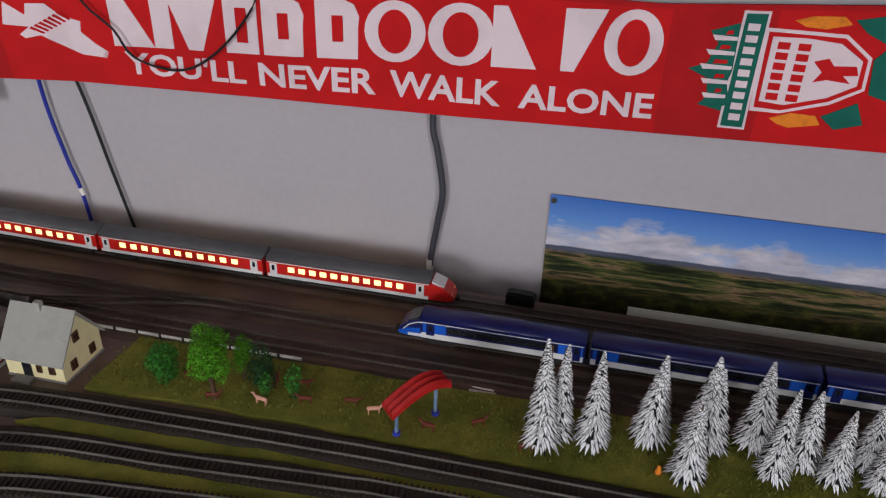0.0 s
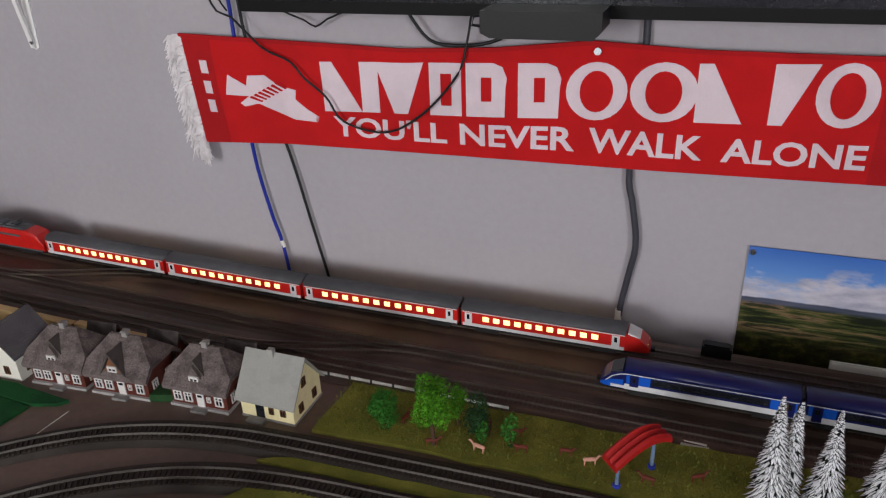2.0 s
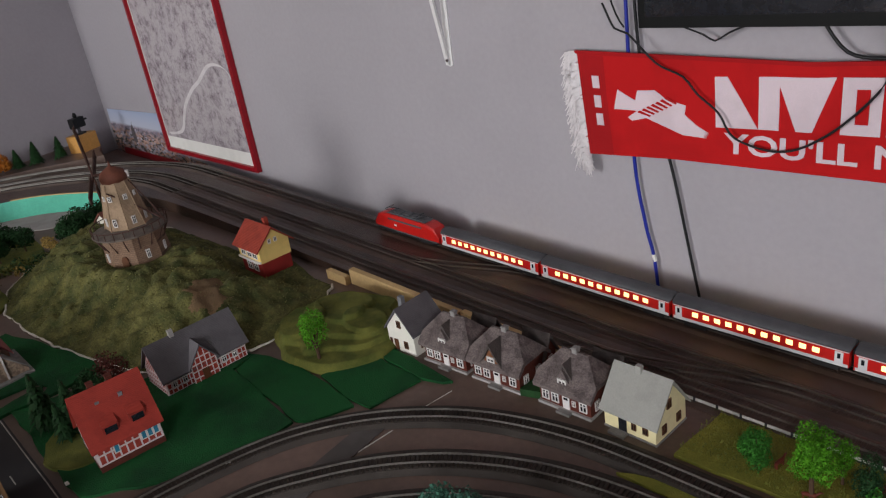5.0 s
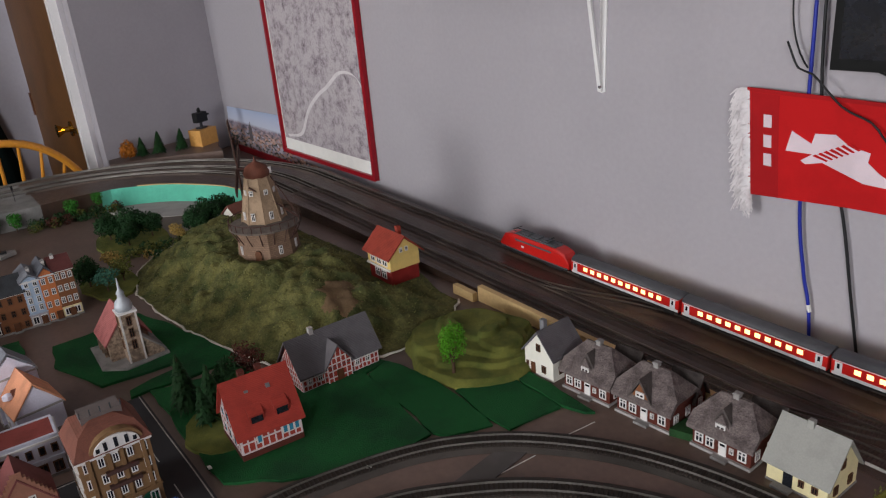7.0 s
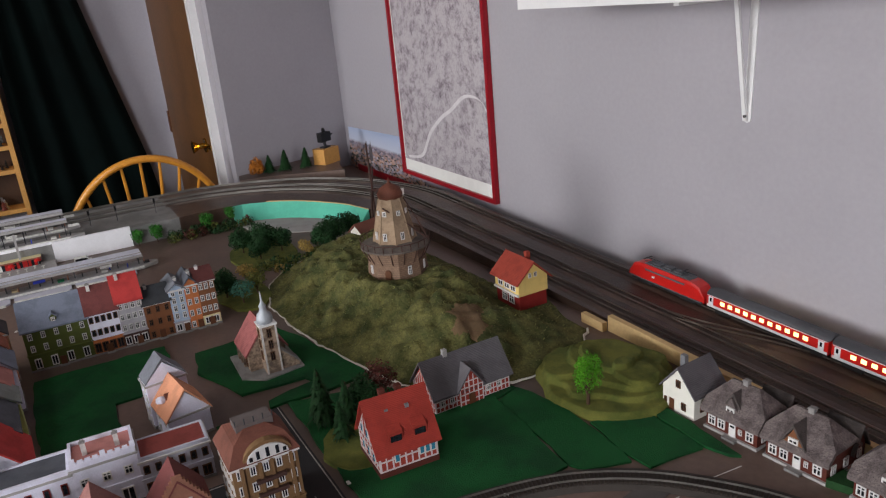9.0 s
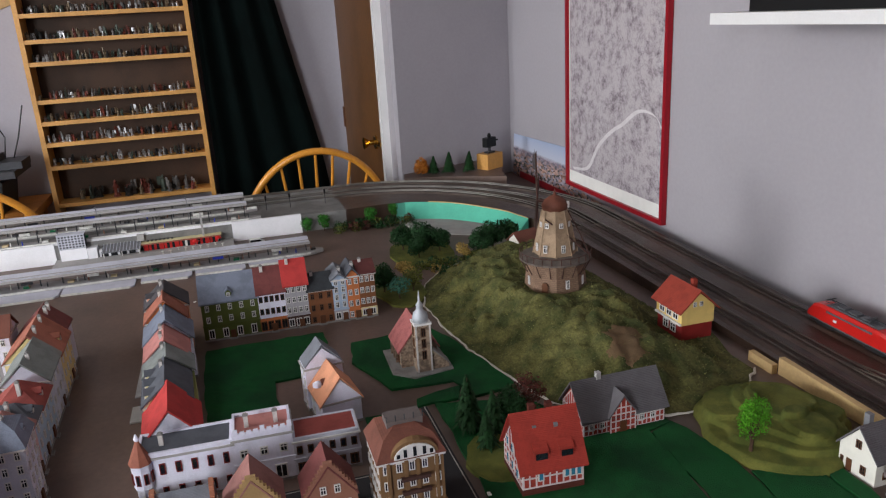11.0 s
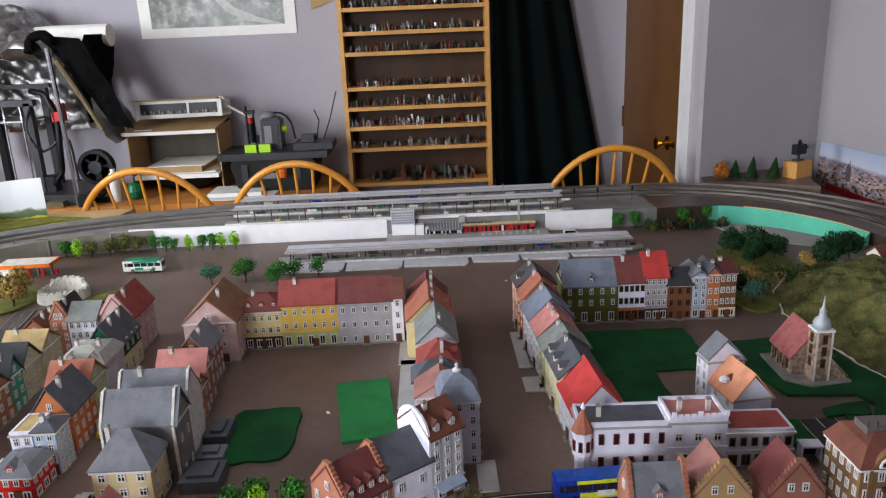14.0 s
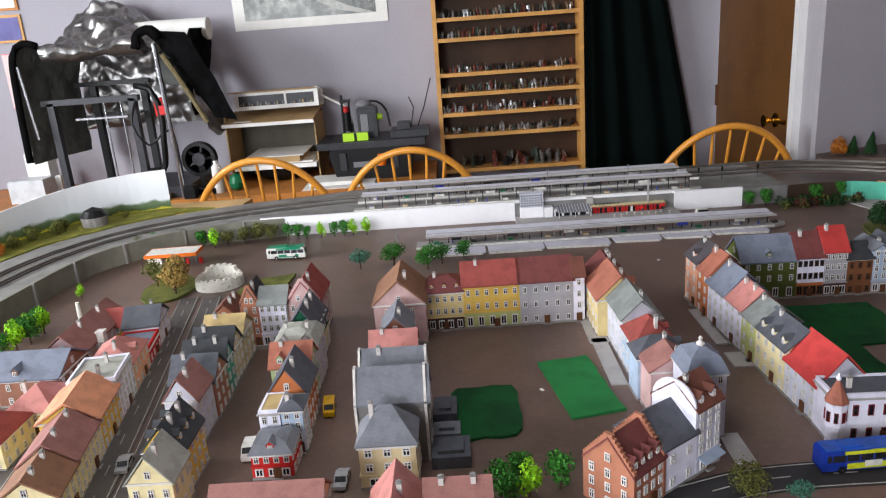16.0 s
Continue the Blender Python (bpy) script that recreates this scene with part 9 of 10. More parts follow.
MAPM = picture_mat("street_map_print", map_print)
REDFR = mat("dark_red_frame_paint", (150, 20, 34), 0.35, 0.08, 20, 300, 0.02)
mp = thing("framed_map", "tall grey street map in a thin dark red frame", "framed map", pose(-2.61, -0.002, 0.042))
w2, hm = 0.313, 0.95
part("backing", Shape().box(-w2, w2, -0.006, 0.0, 0.0, hm), PAPER, mp)
part("map_sheet", Shape().box(-w2 + 0.016, w2 - 0.018, -0.0072, -0.006, 0.05, hm - 0.03), MAPM, mp, "grey printed street map")
arcp = [(p.x, p.y) for p in smooth_path([(-0.27, 0.06, 0), (-0.158, 0.081, 0), (-0.085, 0.165, 0), (0.0, 0.225, 0), (0.073, 0.259, 0), (0.16, 0.307, 0), (0.235, 0.310, 0), (0.275, 0.293, 0), (0.292, 0.27, 0)], 0.012)]
part("pale_route", Shape().loft([[(x + dx, y, z + dz) for dx, y, dz in ((-0.006, -0.0072, 0.004), (0.006, -0.0072, -0.004), (0.006, -0.0078, -0.004), (-0.006, -0.0078, 0.004))] for x, z in arcp if -w2 + 0.03 < x < w2 - 0.02]), mat("faded_map_ink", (212, 206, 208), 0.8, 0.1), mp, "pale curved route on the map")
for x0, x1, z0, z1 in ((-w2 - 0.006, -w2 + 0.008, -0.006, hm + 0.006), (w2 - 0.008, w2 + 0.006, -0.006, hm + 0.006), (-w2 + 0.008, w2 - 0.008, -0.006, 0.008), (-w2 + 0.008, w2 - 0.008, hm - 0.008, hm + 0.006)):
    part("frame_bar", Shape().box(x0, x1, -0.016, 0.0, z0, z1), REDFR, mp)


def city_print(n, l, p):
    """A printed town panorama: pale sky over many small roofs."""
    tc, sep = n.new("ShaderNodeTexCoord"), n.new("ShaderNodeSeparateXYZ")
    l.new(tc.outputs["Object"], sep.inputs[0])
    v = n.new("ShaderNodeTexVoronoi")
    mp_ = n.new("ShaderNodeMapping")
    mp_.inputs["Scale"].default_value = (60, 60, 130)
    l.new(tc.outputs["Object"], mp_.inputs[0]), l.new(mp_.outputs[0], v.inputs["Vector"])
    v.inputs["Scale"].default_value = 1.0
    sp = n.new("ShaderNodeSeparateColor")
    l.new(v.outputs["Color"], sp.inputs[0])
    far = ramp_node(n, [(0.0, (70, 72, 92)), (0.35, (120, 112, 130)), (0.65, (176, 168, 184)), (1.0, (132, 108, 116))])
    near = ramp_node(n, [(0.0, (36, 44, 34)), (0.25, (52, 58, 50)), (0.32, (150, 108, 92)), (0.55, (206, 170, 152)), (0.75, (120, 116, 130)), (1.0, (188, 182, 196))])
    l.new(sp.outputs[0], far.inputs[0]), l.new(sp.outputs[1], near.inputs[0])
    dist = n.new("ShaderNodeMapRange")
    dist.inputs[1].default_value, dist.inputs[2].default_value = 0.055, 0.092
    l.new(sep.outputs[2], dist.inputs[0])
    r = n.new("ShaderNodeMix")
    r.data_type = "RGBA"
    l.new(dist.outputs[0], r.inputs[0]), l.new(near.outputs[0], r.inputs[6]), l.new(far.outputs[0], r.inputs[7])
    sk = ramp_node(n, [(0.0, (206, 208, 222)), (1.0, (160, 176, 208))])
    m1 = n.new("ShaderNodeMapRange")
    m1.inputs[1].default_value, m1.inputs[2].default_value = 0.08, 0.17
    l.new(sep.outputs[2], m1.inputs[0]), l.new(m1.outputs[0], sk.inputs[0])
    st = n.new("ShaderNodeMapRange")
    st.inputs[1].default_value, st.inputs[2].default_value = 0.088, 0.10
    l.new(sep.outputs[2], st.inputs[0])
    mix = n.new("ShaderNodeMix")
    mix.data_type = "RGBA"
    l.new(st.outputs[0], mix.inputs[0]), l.new(r.outputs[2], mix.inputs[6]), l.new(sk.outputs[0], mix.inputs[7])
    l.new(mix.outputs[2], p.inputs["Base Color"])
    p.inputs["Roughness"].default_value = 0.4


CITY = picture_mat("town_panorama_print", city_print)
tp = thing("town_poster", "printed town panorama behind the track corner", "poster")
part("sheet", Shape().prism([(-3.49, -0.04), (-2.575, -0.04), (-2.575, 0.006), (-2.93, 0.03), (-2.93, 0.165), (-3.47, 0.148)], "y", -0.0045, -0.0025), CITY, tp)
part("printed_tower", Shape().prism([(-3.270, 0.03), (-3.235, 0.03), (-3.236, 0.085), (-3.243, 0.092), (-3.246, 0.115), (-3.250, 0.092), (-3.256, 0.100), (-3.260, 0.088), (-3.268, 0.084)], "y", -0.0050, -0.0046), mat("printed_stone_grey", (96, 88, 92), 0.5, 0.3, 60, 400, 0.0), tp, "grey printed cathedral tower")
single("red_strip", Shape().box(-3.40, -2.66, -0.0085, -0.0052, -0.03, -0.004), REDFR, "red strip along the foot of the panorama", "strip")
br = thing("shelf_bracket", "white metal shelf bracket on the wall", "shelf bracket", pose(-1.40, 0, 0.375))
part("upright", Shape().prism([(-0.008, 0.004), (0.0, 0.0), (0.008, 0.004), (0.016, 0.235), (-0.001, 0.235)], "y", -0.003, 0.0), TRIM, br)
part("brace", Shape().add([(-0.006, -0.003, 0.004), (0.002, -0.003, 0.004), (0.004, -0.040, 0.235), (-0.005, -0.040, 0.235), (-0.006, -0.008, 0.004), (0.002, -0.008, 0.004), (0.004, -0.046, 0.235), (-0.005, -0.046, 0.235)],
                          [(0, 1, 2, 3), (4, 5, 6, 7), (0, 1, 5, 4), (1, 2, 6, 5), (2, 3, 7, 6), (3, 0, 4, 7)]), TRIM, br)
part("arm", Shape().box(-0.006, 0.006, -0.19, -0.003, 0.228, 0.2345), TRIM, br)
part("screw", Shape().tube([(0, -0.008, 0.014), (0, -0.010, 0.014)], 0.004, 8), CHROME, br)
sh = thing("wall_shelf", "white wall shelf with dark things on it", "wall shelf", pose(-1.825, 0, 0.61))
part("board", Shape().box(0, 0.66, -0.22, 0, 0.0, 0.022), TRIM, sh)
single("dark_box", Shape().box(0.0, 0.5, -0.15, 0.0, 0.0, 0.05).box(0.02, 0.3, -0.14, -0.01, 0.05, 0.08), BLACK, "flat black box on the wall shelf", "box", pose(-1.77, -0.02, 0.632))
# corner ledge with block and small camera tripod
setting("corner_ledge", Shape().prism([(-3.486, -0.11), (-3.36, -0.53), (-3.27, -0.55), (-3.22, -0.40), (-3.12, -0.22), (-3.10, -0.185), (-3.20, -0.165), (-3.30, -0.125)], "z", -0.05, 0.05), BOARD, "brown-painted corner ledge beside the curve")
setting("corner_floor", Shape().prism([(-3.52, 0.0), (-3.486, -0.108), (-3.30, -0.123), (-3.20, -0.163), (-3.10, -0.183), (-2.98, -0.09), (-2.94, -0.004), (-2.94, 0.0)], "z", -0.06, -0.03), BOARD, "brown board in the corner behind the curve")
cb = thing("wooden_block", "pale wooden block on the corner ledge", "wooden block", pose(-3.285, -0.185, 0.050, 0, 0, -62))
part("block", Shape().box(-0.045, 0.045, -0.03, 0.03, 0, 0.062), PINE, cb)
cm = thing("action_camera", "small black camera on a mini tripod", "camera", pose(-3.285, -0.185, 0.112, 0, 0, -62))
part("body", Shape().box(-0.028, 0.028, -0.012, 0.012, 0.025, 0.062), BLACK, cm)
part("lens", Shape().loft([[(0.008 + 0.009 * math.cos(a), y, 0.045 + 0.009 * math.sin(a)) for a in np.linspace(0, 6.283, 14, endpoint=False)] for y in (-0.020, -0.012)]), GLASSW, cm)
part("tripod", Shape().box(-0.02, 0.02, -0.012, 0.012, 0.0, 0.006).box(-0.004, 0.004, -0.004, 0.004, 0.006, 0.025), DARKGREY, cm)
part("top_knob", Shape().turn([(0.006, 0.062), (0.008, 0.07), (0.004, 0.08)], 10), BLACK, cm)
part("side_arm", Shape().box(-0.05, -0.028, -0.003, 0.003, 0.044, 0.05), BLACK, cm)
part("red_light", Shape().box(-0.018, -0.013, -0.0128, -0.012, 0.05, 0.055), REDPL, cm)

# ---- west wall ----
dr = thing("door_1", "brown veneered door in a white frame", "door", pose(-4.245, -0.612, FLOOR, 0, 0, 2.3), kind="structure")
part("leaf", Shape().box(0.0, 0.74, 0.0, 0.04, 0.006, 1.99), DOORWOOD, dr)
part("door_handle", Shape().tube([(0.645, 0.0, 1.01), (0.645, -0.03, 1.01), (0.645, -0.055, 1.01)], [0.011, 0.011, 0.026], 12), BRASS, dr, "round brass knob")
part("handle_rose", Shape().tube([(0.645, 0.001, 1.01), (0.645, -0.006, 1.01)], 0.03, 12), BRASS, dr)
part("latch_bar", Shape().box(0.66, 0.74, -0.006, 0.0, 1.0, 1.02), BRASS, dr)
part("hinge", Shape().box(-0.012, 0.012, -0.005, 0.0, 1.0, 1.1), DOORB, dr)
for x0, x1 in ((-4.28, -4.25), (-3.5, -3.455)):
    setting("door_frame", Shape().box(x0, x1, -0.60 if x0 < -4 else -0.585, -0.545, FLOOR, 1.2), TRIM, "white glossy door frame")
setting("frame_trim", Shape().box(-4.25, -3.5, -0.59, -0.55, 1.135, 1.2), TRIM, "white glossy door lintel")
cu = thing("curtain", "dark green heavy curtain drawn aside beside the shelves", "curtain")
folds = []
for k in range(61):
    t = k / 60
    d = 0.018 * math.sin(t * 23 + 0.8 * math.sin(t * 5)) + 0.014 * math.sin(t * 9 + 1)
    y0, y1 = -1.265, -0.80
    ring = []
    for z in np.linspace(FLOOR + 0.02, TOP - 0.05, 14):
        yend = np.interp(z, [FLOOR, -0.05, 0.12, 0.5, 0.8, TOP], [-0.70, -0.73, -0.765, -0.845, -0.905, -0.98])
        ring.append((-4.20 + d, y0 + (yend - y0) * t, z))
    folds.append(ring)
s = Shape()
for k in range(60):
    for j in range(13):
        a, b, c_, e_ = folds[k][j], folds[k + 1][j], folds[k + 1][j + 1], folds[k][j + 1]
        s.add([a, b, c_, e_], [(0, 1, 2, 3)])
        s.add([(x - 0.006, y, z) for x, y, z in (a, b, c_, e_)], [(3, 2, 1, 0)])
part("cloth", s, CURTAIN, cu)
part("rail", Shape().tube([(-4.22, -1.30, TOP - 0.05), (-4.22, -0.72, TOP - 0.05)], 0.012, 8), DARKGREY, cu)

# display shelves
ds = thing("display_shelves", "pine display case with seven narrow shelves", "display case", pose(-4.275, -1.995, 0))
SW, SD = 0.71, 0.135
part("back_panel", Shape().box(0, 0.012, 0, SW, -0.12, 1.3), mat("display_back_board", (64, 42, 27), 0.6, 0.2, 8, 150, 0.05), ds)
for y in (0, SW - 0.02):
    part("side_panel", Shape().box(0.012, SD, y, y + 0.02, -0.14, 1.3), PINE, ds)
SHZ = [-0.094, 0.080, 0.184, 0.279, 0.374, 0.536, 0.630, 0.738, 0.85, 0.96, 1.07]
for z in SHZ:
    part("shelf_board", Shape().box(0.012, SD - 0.003, 0.02, SW - 0.02, z, z + 0.018), PINE, ds)
MINI = [mat("mini_" + k, c, 0.4, 0.3, 80, 400, 0.0, metal=m) for k, c, m in (("pewter", (110, 106, 104), 0.7), ("dark", (44, 42, 40), 0.2), ("red", (112, 58, 48), 0.1), ("green", (66, 74, 66), 0.2), ("silver", (186, 186, 188), 0.85), ("tan", (120, 104, 84), 0.2))]


def mini_meshes():
    """Plain turned shapes in place of small figures."""
    out = []
    for k in range(10):
        h = rnd(0.024, 0.042)
        s = Shape().turn([(0.008, 0), (0.008, 0.003), (rnd(0.004, 0.006), 0.006), (rnd(0.005, 0.008), h * 0.6), (rnd(0.002, 0.003), h * 0.75), (rnd(0.003, 0.0045), h * 0.85), (0.001, h)], 7)
        s.box(rnd(0.002, 0.006), rnd(0.008, 0.013), -0.0012, 0.0012, h * 0.4, h * rnd(0.8, 1.25))
        out.append((s, k))
    made = []
    for s, k in out:
        for mm in MINI:
            me = s.mesh("miniature")
            me.materials.append(mm)
            made.append(me)
    return made


MINIS = mini_meshes()
for i, z in enumerate(SHZ[1:8], 1):
    y = 0.03
    while y < SW - 0.035:
        if rnd(0, 1) < 0.93:
            tint = {2: 2, 1: 3}.get(i)
            me = random.choice([q for q in MINIS if tint is None or q.materials[0] in (MINI[tint], MINI[4], MINI[1])])
            ob = new("miniature", me)
            ob.matrix_basis = pose(-4.275 + rnd(0.05, 0.115), -1.995 + y, z + 0.018, 0, 0, rnd(0, 360))
            tagged(ob, "small painted miniature on a display shelf", "miniature", "miniatures on the shelves")
        y += rnd(0.011, 0.019)
for k in range(26):
    me = random.choice(MINIS)
    ob = new("miniature", me)
    ob.matrix_basis = pose(-4.275 + rnd(0.04, 0.11), -1.995 + rnd(0.04, SW - 0.06), SHZ[0] + 0.018, 0, 0, rnd(0, 360)) @ Matrix.Scale(rnd(1.3, 2.4), 4)
    tagged(ob, "larger miniature on the lowest display shelf", "miniature", "miniatures on the shelves")

# Windsor chairs


def chair(x, y, rz, label):
    """A bow-back wooden chair: seat, legs, bow, spindles."""
    c = thing("windsor_chair", label, "chair", pose(x, y, FLOOR, 0, 0, rz), "bow-back chairs")
    sz = 0.52
    part("seat", Shape().loft([[(0.21 * k * math.cos(a) * (1 + 0.06 * math.cos(2 * a)), 0.23 * k * math.sin(a), z) for a in np.linspace(0, 6.283, 24, endpoint=False)] for k, z in ((0.93, sz - 0.035), (1, sz - 0.02), (1, sz - 0.006), (0.95, sz))]), CHAIRWOOD, c, smooth=True)
    for sx in (-1, 1):
        for sy in (-1, 1):
            part("leg", Shape().tube([(sx * 0.14, sy * 0.15, sz - 0.03), (sx * 0.165, sy * 0.185, sz * 0.5), (sx * 0.19, sy * 0.22, 0)], [0.016, 0.021, 0.012], 8), CHAIRWOOD, c)
    part("stretcher", Shape().tube([(-0.17, -0.19, 0.2), (0.17, -0.19, 0.2)], 0.01, 6).tube([(-0.17, 0.19, 0.2), (0.17, 0.19, 0.2)], 0.01, 6).tube([(0, -0.19, 0.2), (0, 0.19, 0.2)], 0.01, 6), CHAIRWOOD, c)
    bow = []
    for a in np.linspace(-0.15, math.pi + 0.15, 41):
        yy, zz = 0.315 * math.cos(a), max(0.0, math.sin(a)) ** 0.8 * 0.53 + 0.02
        if math.sin(a) < 0.05:
            yy *= 0.94
        bow.append((-0.15 - 0.13 * (zz / 0.5), yy, sz - 0.02 + zz))
    part("bow", Shape().tube(bow, 0.0135, 8), CHAIRWOOD, c, smooth=True)
    for k in range(9):
        y0 = -0.15 + 0.30 * k / 8
        y1 = y0 * 1.78
        zt = 0.53 * max(0.05, math.sin(math.acos(max(-1, min(1, y1 / 0.315))))) ** 0.8 + 0.012
        part("spindle", Shape().tube([(-0.155, y0, sz - 0.01), (-0.15 - 0.065 * zt / 0.5, (y0 + y1) / 2, sz + zt * 0.5), (-0.15 - 0.13 * zt / 0.5, y1, sz - 0.012 + zt)], [0.006, 0.0078, 0.005], 7), CHAIRWOOD, c)
    return c


chair(-3.58, -0.885, 180, "varnished bow-back wooden chair beside the door")
chair(-3.54, -2.098, 180, "varnished bow-back wooden chair at the desk")
chair(-3.54, -2.675, 180, "varnished bow-back wooden chair at the desk end")

# desk
dk_ = thing("desk", "long pine desk along the wall", "desk", pose(-4.27, -4.30, 0))
DZ = -0.045
part("desktop", Shape().box(0, 0.55, 0, 2.28, DZ - 0.035, DZ), DESKWOOD, dk_)
part("apron", Shape().box(0.51, 0.53, 0.03, 2.25, DZ - 0.14, DZ - 0.035), DESKWOOD, dk_)
for y in (0.03, 2.19):
    for x in (0.03, 0.46):
        part("leg", Shape().box(x, x + 0.06, y, y + 0.06, FLOOR, DZ - 0.035), DESKWOOD, dk_)
single("blue_mat", Shape().box(-3.98, -3.74, -2.62, -2.30, DZ, DZ + 0.004).box(-3.97, -3.80, -2.60, -2.36, DZ + 0.004, DZ + 0.02), PAPER, "papers and a pale blue folder on the desk", "papers")
# open cardboard box used as a cubby
cbx = thing("cardboard_box", "open brown cardboard box lying on its side", "cardboard box", pose(-4.24, -3.00, DZ))
part("left_side", Shape().box(0, 0.25, 0, 0.006, 0, 0.32), CARD, cbx)
part("right_side", Shape().box(0, 0.25, 0.42, 0.426, 0, 0.30), CARD, cbx)
part("top", Shape().add([(0, 0, 0.325), (0.30, 0, 0.28), (0.30, 0.43, 0.285), (0, 0.43, 0.325), (0, 0, 0.332), (0.30, 0, 0.290), (0.30, 0.43, 0.295), (0, 0.43, 0.332)], [(0, 1, 2, 3), (4, 5, 6, 7), (0, 1, 5, 4), (1, 2, 6, 5), (2, 3, 7, 6), (3, 0, 4, 7)]), CARD, cbx)
part("torn_edge", Shape().box(0.298, 0.302, 0.0, 0.43, 0.276, 0.292), PAPER, cbx)
# the shade inside the box is put into this darker back colour
part("inner_back", Shape().box(0, 0.006, 0, 0.42, 0, 0.32), mat("card_painted_shade", (96, 92, 84), 0.85, 0.1, 20, 300, 0.05), cbx)
part("label", Shape().box(0.22, 0.28, 0.05, 0.13, 0.2955, 0.2975), PAPER, cbx, "white stuck label")
for k, (y0, y1, z, hh, mm) in enumerate(((0.06, 0.40, 0.09, 0.006, PAPER), (0.08, 0.34, 0.096, 0.03, CARD), (0.09, 0.36, 0.126, 0.004, PAPER), (0.03, 0.42, 0.07, 0.02, PAPER))):
    single("paper_stack", Shape().box(0.02, 0.27 + 0.01 * k, y0, y1, z, z + hh), mm, "stack of paper inside the cardboard box", "paper stack", pose(-4.24, -3.00, DZ))
single("black_dish", Shape().turn([(0.10, 0), (0.14, 0.03), (0.15, 0.055), (0.145, 0.055), (0.10, 0.01)], 24), BLACK, "round black dish in the cardboard box", "dish", pose(-4.10, -2.77, DZ + 0.005))
ap = thing("white_framed_box", "flat white framed box with a dark grille", "framed box", pose(-4.20, -2.98, DZ + 0.33, 0, -4, 3))
part("frame", Shape().box(0.0, 0.20, 0.03, 0.42, 0.0, 0.012).box(0.19, 0.205, 0.03, 0.42, 0.012, 0.075).box(0.0, 0.015, 0.03, 0.42, 0.012, 0.075), PAPER, ap)
part("grille", Shape().box(0.203, 0.2065, 0.05, 0.40, 0.018, 0.066), DARKGREY, ap)
part("divider", Shape().box(0.2065, 0.2085, 0.262, 0.272, 0.018, 0.066), PAPER, ap)
for k in range(26):
    y = 0.055 + 0.0131 * k
    part("grille_bar", Shape().box(0.2065, 0.208, y, y + rnd(0.003, 0.008), 0.020, rnd(0.026, 0.038)), (GREYPL, CARD, BLACK)[k % 3], ap)
part("top_frame", Shape().box(0.19, 0.208, 0.03, 0.42, 0.066, 0.078), PAPER, ap)
part("lid", Shape().box(0.0, 0.20, 0.0, 0.40, 0.080, 0.086), CARD, ap)
lp = thing("desk_lamp", "small white swing-arm desk lamp", "desk lamp", pose(-4.10, -2.56, DZ + 0.30))
part("arm", Shape().tube([(0, 0, 0.09), (0.02, 0.13, 0.02), (0.02, 0.15, -0.06)], 0.006, 6), PAPER, lp)
part("head", Shape().loft([[(x, 0.028 * math.cos(a) - 0.01, 0.10 + 0.028 * math.sin(a)) for a in np.linspace(0, 6.283, 14, endpoint=False)] for x in (-0.01, 0.012)]), PAPER, lp)
part("stem", Shape().box(0.014, 0.026, 0.145, 0.155, -0.30, -0.06), GREYPL, lp)
# toolbox with machine on top
tb = thing("tool_case", "black plastic tool case on the desk", "tool case", pose(-4.16, -2.50, DZ))
part("case", Shape().prism([(0.02, 0), (0.36, 0), (0.38, 0.13), (0.36, 0.15), (0.0, 0.15), (-0.01, 0.12)], "x", 0, 0.26), BLACK, tb)
part("lid", Shape().box(-0.01, 0.28, -0.06, 0.44, 0.15, 0.18), DARKGREY, tb)
part("label", Shape().box(0.2605, 0.262, 0.10, 0.22, 0.06, 0.085), GREYPL, tb)
for y in (0.04, 0.28):
    part("latch", Shape().box(0.26, 0.27, y, y + 0.03, 0.05, 0.13), DARKGREY, tb)
mc = thing("hobby_machine", "small grey bench machine with lime green feet", "bench machine", pose(-4.10, -2.46, DZ + 0.18))
part("body", Shape().box(0, 0.10, 0.085, 0.175, 0, 0.135).box(0.01, 0.09, 0.095, 0.165, 0.135, 0.145).box(0.10, 0.103, 0.095, 0.165, 0.02, 0.12), DARKGREY, mc)
part("side_panel", Shape().box(0.103, 0.106, 0.100, 0.135, 0.03, 0.11), GREYPL, mc)
part("hood", Shape().turn([(0.040, 0.145), (0.038, 0.157), (0.026, 0.168), (0.008, 0.173)], 16, (0.05, 0.115)), GREYPL, mc, smooth=True)
part("column", Shape().tube([(0.05, 0.012, 0.0), (0.05, 0.012, 0.20)], 0.006, 8).tube([(0.05, 0.045, 0.0), (0.05, 0.045, 0.17)], 0.005, 8).box(0.035, 0.065, 0.004, 0.052, 0.165, 0.178), BLACK, mc)
part("red_ring", Shape().turn([(0.013, 0.12), (0.013, 0.14), (0.009, 0.146)], 12, (0.055, 0.03)), ARC, mc)
part("motor", Shape().turn([(0.014, 0.03), (0.014, 0.11), (0.010, 0.12)], 12, (0.055, 0.03)), BLACK, mc)
for y in (0.02, 0.085):
    part("foot", Shape().box(0.12, 0.18, y, y + 0.052, 0, 0.004).box(0.155, 0.18, y, y + 0.052, 0.004, 0.036), LIME, mc, "lime green plastic foot")
part("knob", Shape().tube([(0.06, 0.175, 0.09), (0.06, 0.20, 0.09)], 0.015, 12), LIME, mc)
part("hose", Shape().tube(smooth_path([(0.05, 0.12, 0.165), (0.05, 0.18, 0.16), (0.06, 0.22, 0.12), (0.06, 0.235, 0.04)], 0.02), 0.005, 6), BLACK, mc)
